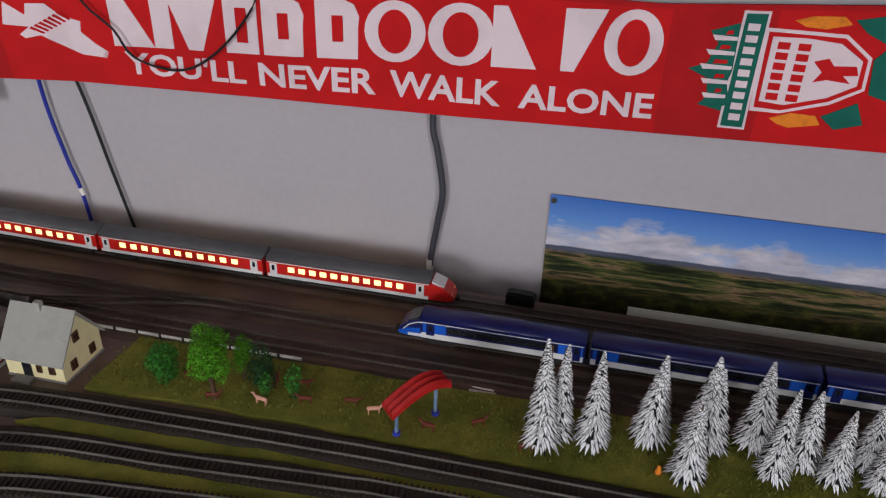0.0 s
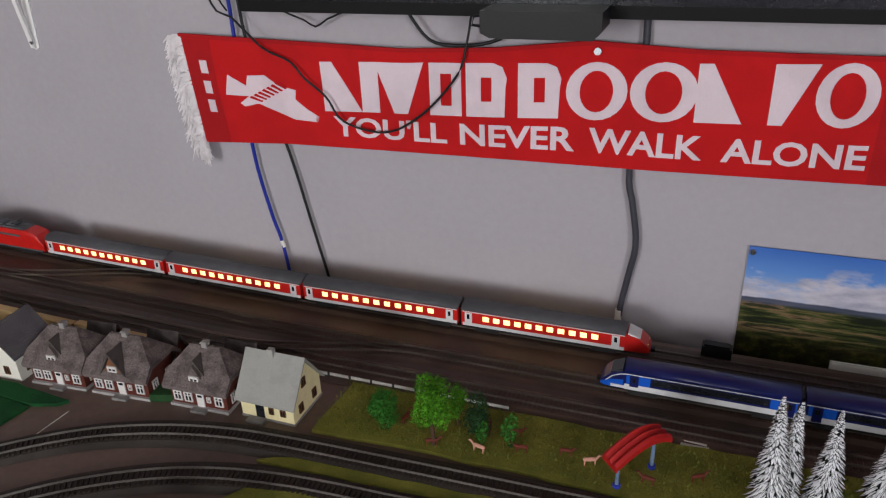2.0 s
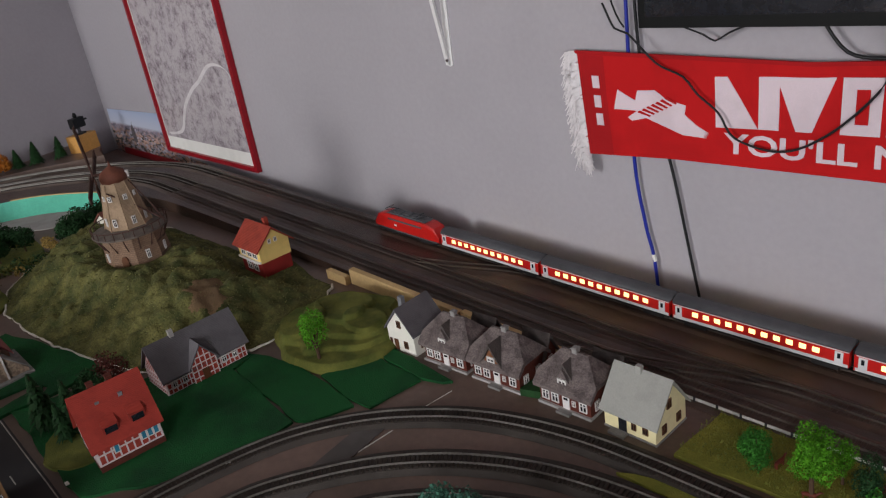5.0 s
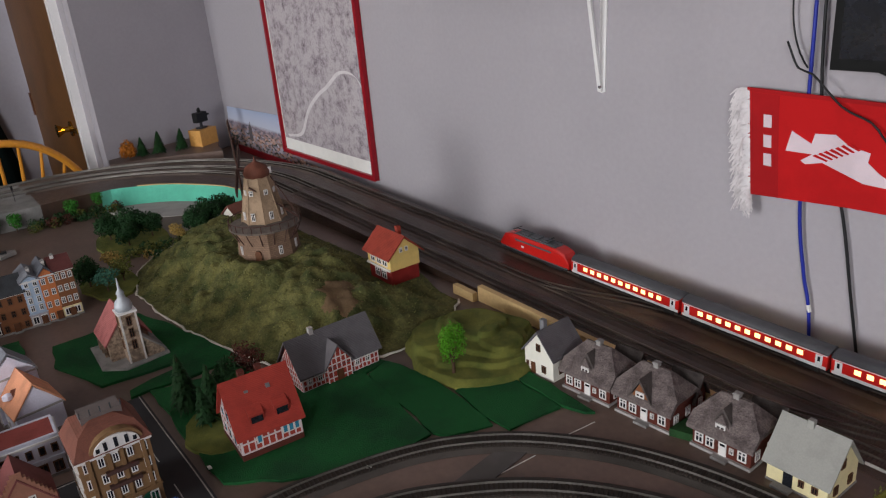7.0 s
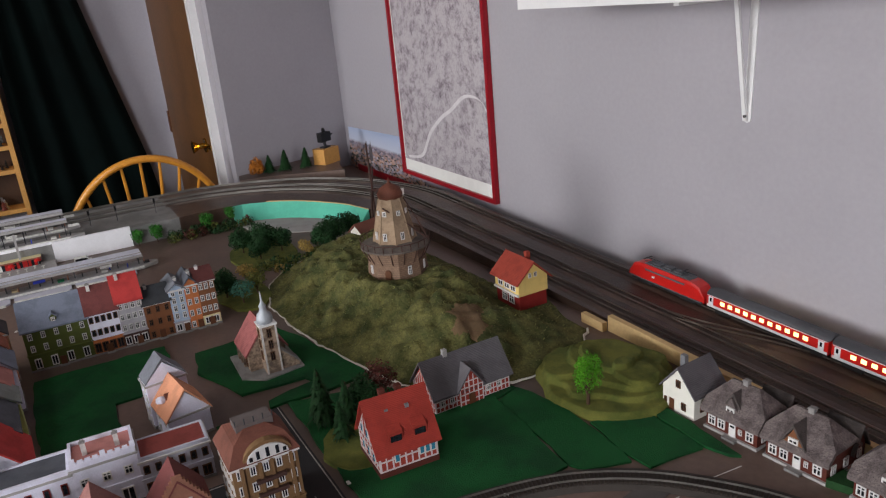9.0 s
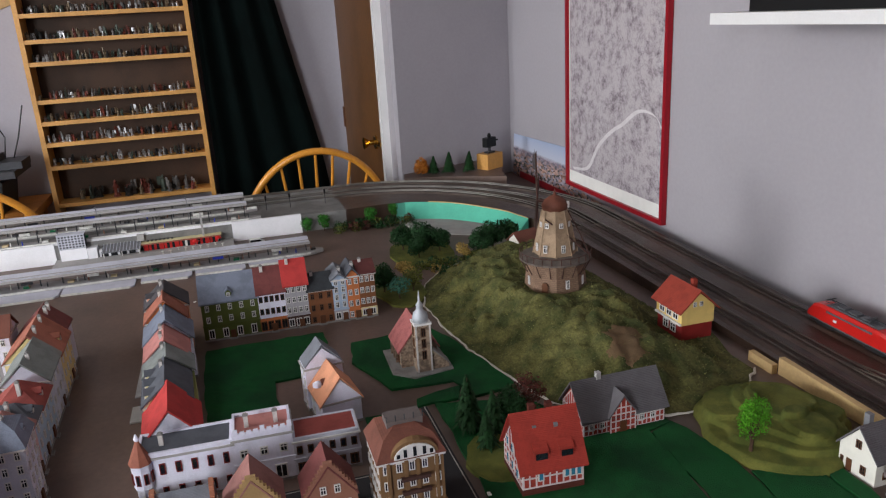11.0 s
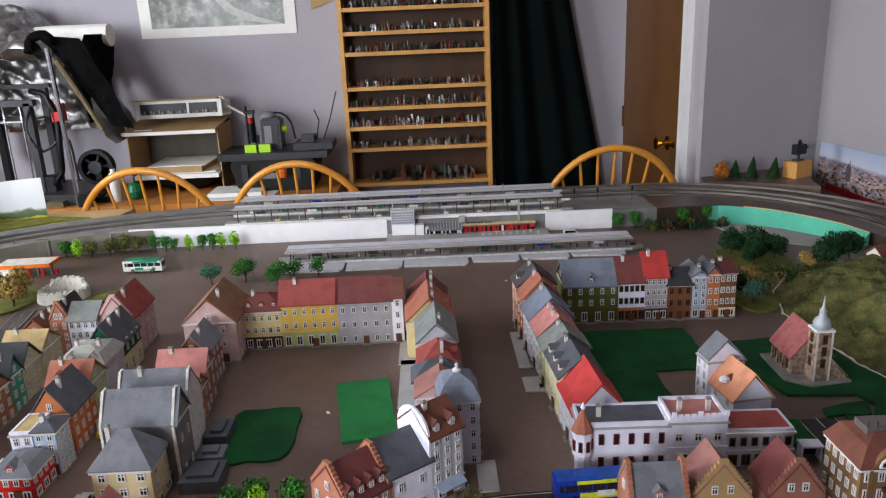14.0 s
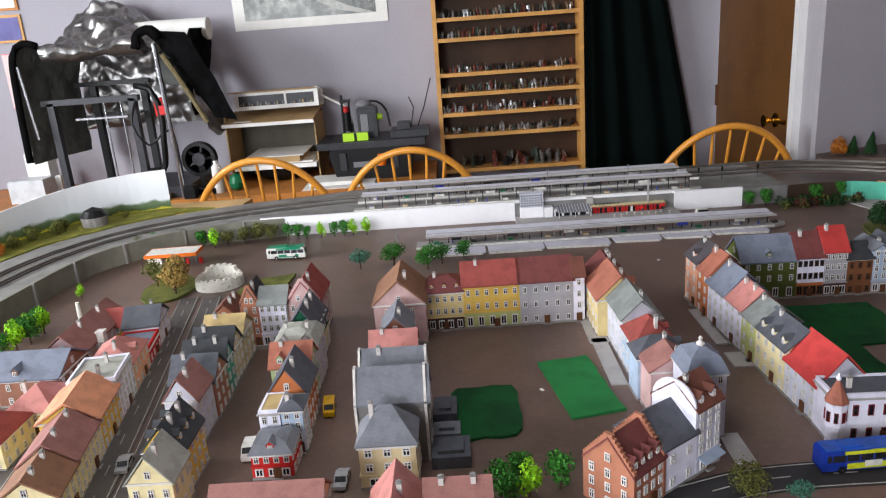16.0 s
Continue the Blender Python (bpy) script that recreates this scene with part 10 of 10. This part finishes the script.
part("antenna", Shape().tube([(0.04, 0.33, 0.02), (0.04, 0.35, 0.12), (0.04, 0.33, 0.17)], 0.003, 5).tube([(0.03, 0.36, 0.02), (0.03, 0.40, 0.12), (0.03, 0.44, 0.25)], 0.003, 5), BLACK, mc)
part("tray", Shape().box(0.0, 0.16, 0.24, 0.42, 0.0, 0.03).box(0.03, 0.12, 0.27, 0.33, 0.03, 0.06), DARKGREY, mc)
part("orange_knob", Shape().turn([(0.02, -0.10), (0.024, -0.07), (0.015, -0.05)], 12, (0.285, 0.20)), ORANGEPL, mc)

# 3D printer frame with a foil-lined enclosure
pr = thing("printer_enclosure", "silver foil-lined black fabric enclosure round a printer frame", "printer enclosure", pose(-4.22, -3.76, DZ))
PW, PD, PH = 0.62, 0.42, 0.56
FAB = mat("black_nylon_fabric", (7, 7, 8), 0.9, 0.2, 20, 300, 0.1, spec=0.08)


def crumple(fun, nu, nv, amp, seed, th=0.004):
    """A creased sheet from a surface function of u and v: broad folds and sharp creases."""
    g = {}
    s = Shape()
    for i in range(nu + 1):
        for j in range(nv + 1):
            p, n = fun(i / nu, j / nv)
            q = Vector(p)
            k = q * 5.5 + Vector((seed * 7.3, 0, 0))
            d = noise.noise(k) * 1.1 + abs(noise.noise(k * 1.4)) * 1.3 + abs(noise.noise(k * 3.1)) * 0.65 + abs(noise.noise(k * 6.5)) * 0.25 - 0.7
            q = q + Vector(n) * amp * 1.6 * d
            g[i, j] = len(s.v)
            s.v.append(tuple(q))
    for i in range(nu):
        for j in range(nv):
            a, b, c2, d2 = g[i, j], g[i + 1, j], g[i + 1, j + 1], g[i, j + 1]
            s.f += [(a, b, c2), (a, c2, d2)] if (i + j) % 2 else [(a, b, d2), (b, c2, d2)]
    return s


part("foil_back", crumple(lambda u, v: ((0.03, 0.03 + 0.60 * u, 0.29 + 0.42 * v), (1, 0, 0)), 64, 48, 0.022, 3), FOIL, pr, "crumpled silver foil", smooth=True)
part("foil_top", crumple(lambda u, v: ((0.04 + 0.36 * v, 0.07 + 0.44 * u, 0.675 + 0.19 * math.sin(math.pi * min(1, u * 0.9 + 0.1)) ** 0.7 * (1 - v ** 2.2)), (0.6, 0, 0.8)), 60, 44, 0.034, 4), FOIL, pr, "bulging crumpled silver foil", smooth=True)
part("foil_roll", crumple(lambda u, v: ((0.40 + 0.034 * math.cos(6.2 * v), 0.06 + 0.45 * u, 0.675 + (0.030 + 0.008 * math.sin(9 * u)) * math.sin(6.2 * v)), (0.8, 0, 0.6)), 40, 14, 0.020, 9), FOIL, pr, "rolled silver foil edge", smooth=True)
part("foil_side", crumple(lambda u, v: ((0.06 + 0.34 * u, 0.58 + 0.20 * (1 - v), 0.26 + 0.42 * v), (0, 1, 0)), 26, 30, 0.020, 5), FOIL, pr, "crumpled silver foil", smooth=True)
GAUZE = mat("dark_grey_gauze", (78, 80, 76), 0.6, 0.25, 12, 300, 0.1)
part("fabric_left", crumple(lambda u, v: ((0.04 + 0.38 * u, -0.07 + 0.09 * (1 - u) + 0.02 * v, 0.19 + 0.51 * v), (0, 1, 0)), 20, 20, 0.010, 6), GAUZE, pr, "grey gauze side")
part("fabric_right", crumple(lambda u, v: ((0.10 + 0.33 * u, 0.60 + 0.13 * v + 0.10 * (1 - v) ** 1.5, 0.36 + 0.37 * v), (0.4, 1, 0)), 20, 20, 0.014, 7), FAB, pr, "black fabric flap")
part("fabric_drape", crumple(lambda u, v: ((0.43 + 0.02 * u, 0.53 + 0.26 * v + u * (0.19 - 0.09 * v), 0.735 - 0.385 * v ** 1.15 - 0.02 * u), (1, 0, 0)), 16, 26, 0.014, 8), FAB, pr, "black fabric flap")
part("fabric_rim", Shape().tube(smooth_path([(0.42, -0.085, 0.20), (0.42, -0.075, 0.45), (0.42, -0.055, 0.66), (0.42, 0.0, 0.715), (0.42, 0.06, 0.70)], 0.03), 0.016, 7), FAB, pr, smooth=True)
part("corner_fold", Shape().tube(smooth_path([(0.43, 0.49, 0.66), (0.43, 0.51, 0.72), (0.43, 0.57, 0.735), (0.43, 0.60, 0.70)], 0.02), 0.020, 7), FAB, pr, smooth=True)
part("flap_edge", Shape().tube(smooth_path([(0.455, 0.61, 0.63), (0.46, 0.68, 0.50), (0.46, 0.76, 0.33)], 0.04), 0.011, 6), mat("khaki_webbing", (110, 98, 70), 0.8), pr, "khaki zip edge")
for y in (0.015, 0.385):
    part("frame_post", Shape().box(0.33, 0.365, y, y + 0.03, 0.0, 0.45), DARKGREY, pr)
part("frame_beam", Shape().box(0.33, 0.365, -0.01, 0.43, 0.438, 0.464), DARKGREY, pr)
part("gantry_bar", Shape().box(0.10, 0.13, 0.04, 0.40, 0.50, 0.52), BLACK, pr)
part("print_plate", Shape().box(0.10, 0.34, 0.12, 0.36, 0.365, 0.373), CHROME, pr)
for y in (0.12, 0.36):
    part("inner_post", Shape().box(0.12, 0.15, y, y + 0.03, 0.0, 0.50), BLACK, pr)
for y in (0.18, 0.26):
    part("lead_screw", Shape().tube([(0.16, y, 0.02), (0.16, y, 0.44)], 0.004, 6), CHROME, pr)
part("extruder", Shape().box(0.28, 0.34, 0.49, 0.53, 0.36, 0.44), REDPL, pr, "red and black extruder")
part("hose", Shape().tube(smooth_path([(0.34, 0.42, 0.50), (0.38, 0.50, 0.48), (0.38, 0.53, 0.38), (0.38, 0.52, 0.24), (0.36, 0.50, 0.14), (0.36, 0.46, 0.08)], 0.03), 0.014, 7), BLACK, pr, smooth=True)
part("dark_disc", Shape().tube([(0.05, 0.50, 0.56), (0.06, 0.50, 0.56)], 0.09, 18), GAUZE, pr)
part("silver_post", Shape().tube([(0.44, 0.575, 0.68), (0.46, 0.60, 0.0)], 0.010, 8), CHROME, pr, "slanting steel tube")
part("left_post", Shape().tube([(0.42, -0.045, 0.62), (0.42, -0.02, 0.30)], 0.008, 8), CHROME, pr)
part("base", Shape().box(0.06, 0.44, 0.20, 0.62, 0.0, 0.05), DARKGREY, pr)
part("motor", Shape().box(0.30, 0.36, 0.38, 0.46, 0.05, 0.12), BLACK, pr)
part("cable", Shape().tube(smooth_path([(0.36, 0.42, 0.44), (0.40, 0.40, 0.34), (0.40, 0.46, 0.24), (0.38, 0.56, 0.30), (0.38, 0.58, 0.10)], 0.03), 0.006, 6), BLACK, pr)
part("red_plug", Shape().box(0.37, 0.395, 0.53, 0.56, 0.37, 0.41), REDPL, pr)
fan = thing("filament_spool", "black spool standing beside the printer", "spool", pose(-3.84, -3.09, DZ + 0.13))
part("rim", Shape().loft([[(x, r * math.cos(a), 0.03 + r * math.sin(a)) for a in np.linspace(0, 6.283, 24, endpoint=False)] for x, r in ((-0.02, 0.078), (0.02, 0.078), (0.02, 0.062), (0.012, 0.058), (-0.02, 0.058))]), BLACK, fan)
part("hub", Shape().loft([[(x, 0.03 * math.cos(a), 0.03 + 0.03 * math.sin(a)) for a in np.linspace(0, 6.283, 16, endpoint=False)] for x in (-0.02, 0.022)]), DARKGREY, fan)
for k in range(5):
    a = 6.283 * k / 5
    part("spoke", Shape().tube([(0, 0.02 * math.cos(a), 0.03 + 0.02 * math.sin(a)), (0, 0.066 * math.cos(a), 0.03 + 0.066 * math.sin(a))], 0.009, 6), BLACK, fan)
part("stand", Shape().box(-0.03, 0.03, -0.07, 0.07, -0.13, -0.105).box(-0.008, 0.008, -0.01, 0.01, -0.105, 0.0), BLACK, fan)
single("spray_can", Shape().turn([(0.022, 0), (0.022, 0.12), (0.012, 0.135), (0.012, 0.15)], 14), PAPER, "white spray can on the desk", "spray can", pose(-3.83, -3.02, DZ))
single("green_ball", Shape().turn([(0.005, 0), (0.03, 0.015), (0.036, 0.04), (0.025, 0.07), (0.005, 0.08)], 14), GREENPL, "dark green round container on the desk", "container", pose(-3.85, -2.94, DZ))
single("white_tube", Shape().loft([[(-4.05 + 0.05 * math.cos(a), y, 0.68 + 0.05 * math.sin(a)) for a in np.linspace(0, 6.283, 20, endpoint=False)] for y in (-3.38, -3.02)]), PAPER, "rolled white paper tube on top of the enclosure", "paper tube", smooth=False)
for x, y, w, d, h, mm, lb in ((-4.10, -4.00, 0.08, 0.11, 0.21, PAPER, "white plastic tub"), (-3.98, -4.02, 0.11, 0.17, 0.10, mat("frosted_plastic", (196, 198, 202), 0.3, 0.15, 20), "translucent plastic tub"), (-4.10, -3.875, 0.08, 0.03, 0.09, PAPER, "narrow white carton"), (-3.82, -3.70, 0.06, 0.10, 0.03, BLACK, "small black tool"), (-3.80, -3.42, 0.05, 0.10, 0.03, DARKGREY, "small grey tool"), (-3.80, -3.30, 0.06, 0.08, 0.02, MATS["khaki_webbing"], "small olive tin"), (-3.78, -3.15, 0.05, 0.05, 0.05, BLACK, "small black bottle")):
    single("desk_item", Shape().box(0, w, 0, d, 0, h).box(0.004, w - 0.004, 0.004, d - 0.004, h, h + 0.006), mm, lb + " on the desk", "desk item", pose(x, y, DZ))
# prints on the west wall


def photo_print(n, l, p):
    """A grey woodland photograph with a pale track through it."""
    tc = n.new("ShaderNodeTexCoord")
    a = n.new("ShaderNodeTexNoise")
    l.new(tc.outputs["Object"], a.inputs["Vector"])
    a.inputs["Scale"].default_value, a.inputs["Detail"].default_value, a.inputs["Roughness"].default_value = 13, 10, 0.82
    r = ramp_node(n, [(0.40, (24, 24, 22)), (0.49, (70, 72, 68)), (0.57, (128, 130, 124)), (0.68, (186, 186, 182))])
    l.new(a.outputs["Fac"], r.inputs[0]), l.new(r.outputs[0], p.inputs["Base Color"])
    p.inputs["Roughness"].default_value = 0.3


PHOTO = picture_mat("woodland_photo_print", photo_print)
ph = thing("photo_poster", "black and white woodland photograph in a white border", "poster", pose(-4.278, -2.96, 0.655))
part("border", Shape().box(0, 0.004, 0, 0.75, 0, 0.55), PAPER, ph)
part("photograph", Shape().box(0.004, 0.0055, 0.055, 0.695, 0.045, 0.50), PHOTO, ph)
part("pale_track", Shape().prism([(0.355, 0.30), (0.345, 0.24), (0.36, 0.18), (0.42, 0.11), (0.52, 0.065), (0.64, 0.0455), (0.69, 0.0455), (0.56, 0.085), (0.46, 0.13), (0.395, 0.19), (0.375, 0.24), (0.38, 0.30)], "x", 0.0055, 0.0062), mat("printed_pale_grey", (176, 176, 172), 0.35, 0.3, 30, 200, 0.0), ph, "pale path in the photograph")
single("torn_brown_card", Shape().prism([(-2.13, 0.76), (-2.02, 0.80), (-2.03, 0.95), (-2.15, 0.95)], "x", -4.279, -4.274), CARD, "torn piece of brown card on the wall", "card")
ck = thing("wall_calendar", "pale pink sheet pinned to the wall", "wall sheet", pose(-4.278, -4.14, 0.36))
part("sheet", Shape().box(0, 0.003, 0, 0.13, 0, 0.27), mat("pale_pink_paper", (232, 206, 204), 0.8, 0.06), ck)
part("pink_edge", Shape().box(0.003, 0.004, 0, 0.13, 0, 0.006).box(0.003, 0.004, 0, 0.13, 0.264, 0.27), MATS["pink_card"], ck)
pf = thing("small_picture", "small framed purple picture on the wall", "framed picture", pose(-4.278, -4.14, 0.68))
part("frame", Shape().box(0, 0.01, 0, 0.14, 0, 0.13), PINE, pf)
part("print", Shape().box(0.01, 0.012, 0.012, 0.128, 0.012, 0.118), mat("purple_print", (104, 100, 160), 0.5, 0.2, 20), pf)
pf = thing("small_picture", "small framed pale picture on the wall", "framed picture", pose(-4.278, -4.14, 0.83))
part("frame", Shape().box(0, 0.01, 0, 0.14, 0, 0.16), DESKWOOD, pf)
part("print", Shape().box(0.01, 0.012, 0.012, 0.128, 0.012, 0.148), PAPER, pf)

# painted sky backdrop at the end of the layout


def sky_print(n, l, p):
    """A printed backdrop: white and grey clouds over yellow fields and woods."""
    tc, sep = n.new("ShaderNodeTexCoord"), n.new("ShaderNodeSeparateXYZ")
    l.new(tc.outputs["Object"], sep.inputs[0])
    a = n.new("ShaderNodeTexNoise")
    l.new(tc.outputs["Object"], a.inputs["Vector"])
    a.inputs["Scale"].default_value, a.inputs["Detail"].default_value = 26, 8
    w = n.new("ShaderNodeMath")
    w.operation = "MULTIPLY_ADD"
    l.new(a.outputs["Fac"], w.inputs[0])
    w.inputs[1].default_value = 0.035
    l.new(sep.outputs[2], w.inputs[2])
    m = n.new("ShaderNodeMapRange")
    m.inputs[1].default_value, m.inputs[2].default_value = 0.05, 0.21
    l.new(w.outputs[0], m.inputs[0])
    r = ramp_node(n, [(0.0, (150, 150, 40)), (0.16, (206, 200, 50)), (0.22, (70, 92, 50)), (0.34, (104, 124, 92)), (0.40, (226, 230, 236)), (1.0, (240, 242, 246))])
    l.new(m.outputs[0], r.inputs[0]), l.new(r.outputs[0], p.inputs["Base Color"])
    p.inputs["Roughness"].default_value = 0.5


SKYP = picture_mat("sky_backdrop_print", sky_print)
bd = Shape()
pts = [(-3.13, -2.975), (-3.09, -3.10), (-3.02, -3.22), (-2.92, -3.31), (-2.76, -3.38), (-2.55, -3.43)]
P2 = smooth_path([(x, y, 0) for x, y in pts], 0.03)
bd.loft([[(p.x, p.y, 0.055), (p.x - 0.004, p.y - 0.004, 0.055), (p.x - 0.004, p.y - 0.004, 0.20 - 0.05 * bump(k / len(P2))), (p.x, p.y, 0.20 - 0.05 * bump(k / len(P2)))] for k, p in enumerate(P2)])
single("backdrop_card", bd, SKYP, "curved card backdrop printed with sky and yellow fields", "backdrop card")
slab("end_verge", ragged([(-3.12, -2.97), (-3.08, -2.80), (-3.04, -2.92), (-2.93, -3.06), (-2.72, -3.235), (-2.45, -3.32), (-2.45, -3.43), (-2.76, -3.37), (-2.92, -3.30), (-3.02, -3.21), (-3.085, -3.10)], 0.003), 0.05, 0.06, MEADOW, "strip of olive verge behind the end curve", "verge")
setting("end_deck", Shape().prism([(-3.22, -2.7), (-3.22, -3.0), (-3.1, -3.25), (-2.9, -3.42), (-2.5, -3.56), (-1.2, -3.56), (-1.2, -3.36), (-2.45, -3.30), (-2.73, -3.20), (-2.94, -3.02), (-3.08, -2.72)], "z", -0.05, 0.053), PLY, "bare plywood deck at the end of the layout")
gr = thing("end_cottage", "small grey round model building on the end verge", "model building", pose(-2.93, -3.165, 0.058))
part("wall", Shape().turn([(0.04, 0), (0.045, 0.035)], 14), STONE, gr)
part("roof", Shape().turn([(0.046, 0.035), (0.03, 0.055), (0.002, 0.066)], 14), BLACK, gr)
plant(tree("verge_bush", "olive bush on the end verge", 0.05, 0.026, LEAF_OLIVE, 0.1, 380, 0.0036, seed=31), [(-2.84, -3.25, 0.055, 0, 1.0), (-2.78, -3.30, 0.055, 60, 1.1), (-2.70, -3.32, 0.055, 10, 0.9), (-2.90, -3.26, 0.055, 40, 0.8), (-3.02, -3.10, 0.055, 80, 0.6)])
plant(tree("verge_bush", "rust-brown bush on the end verge", 0.045, 0.024, LEAF_RUST, 0.1, 320, 0.0036, seed=32), [(-2.62, -3.32, 0.055, 0, 0.9), (-2.66, -3.35, 0.055, 50, 0.9)])
# table frame under the layout
tbf = thing("layout_table", "plain timber frame under the layout", "table frame")
for x in (-3.1, -1.2, 0.9):
    for y in (-3.15, -1.4, -0.1):
        part("leg", Shape().box(x, x + 0.06, y - 0.06, y, FLOOR, -0.05), PINE, tbf)
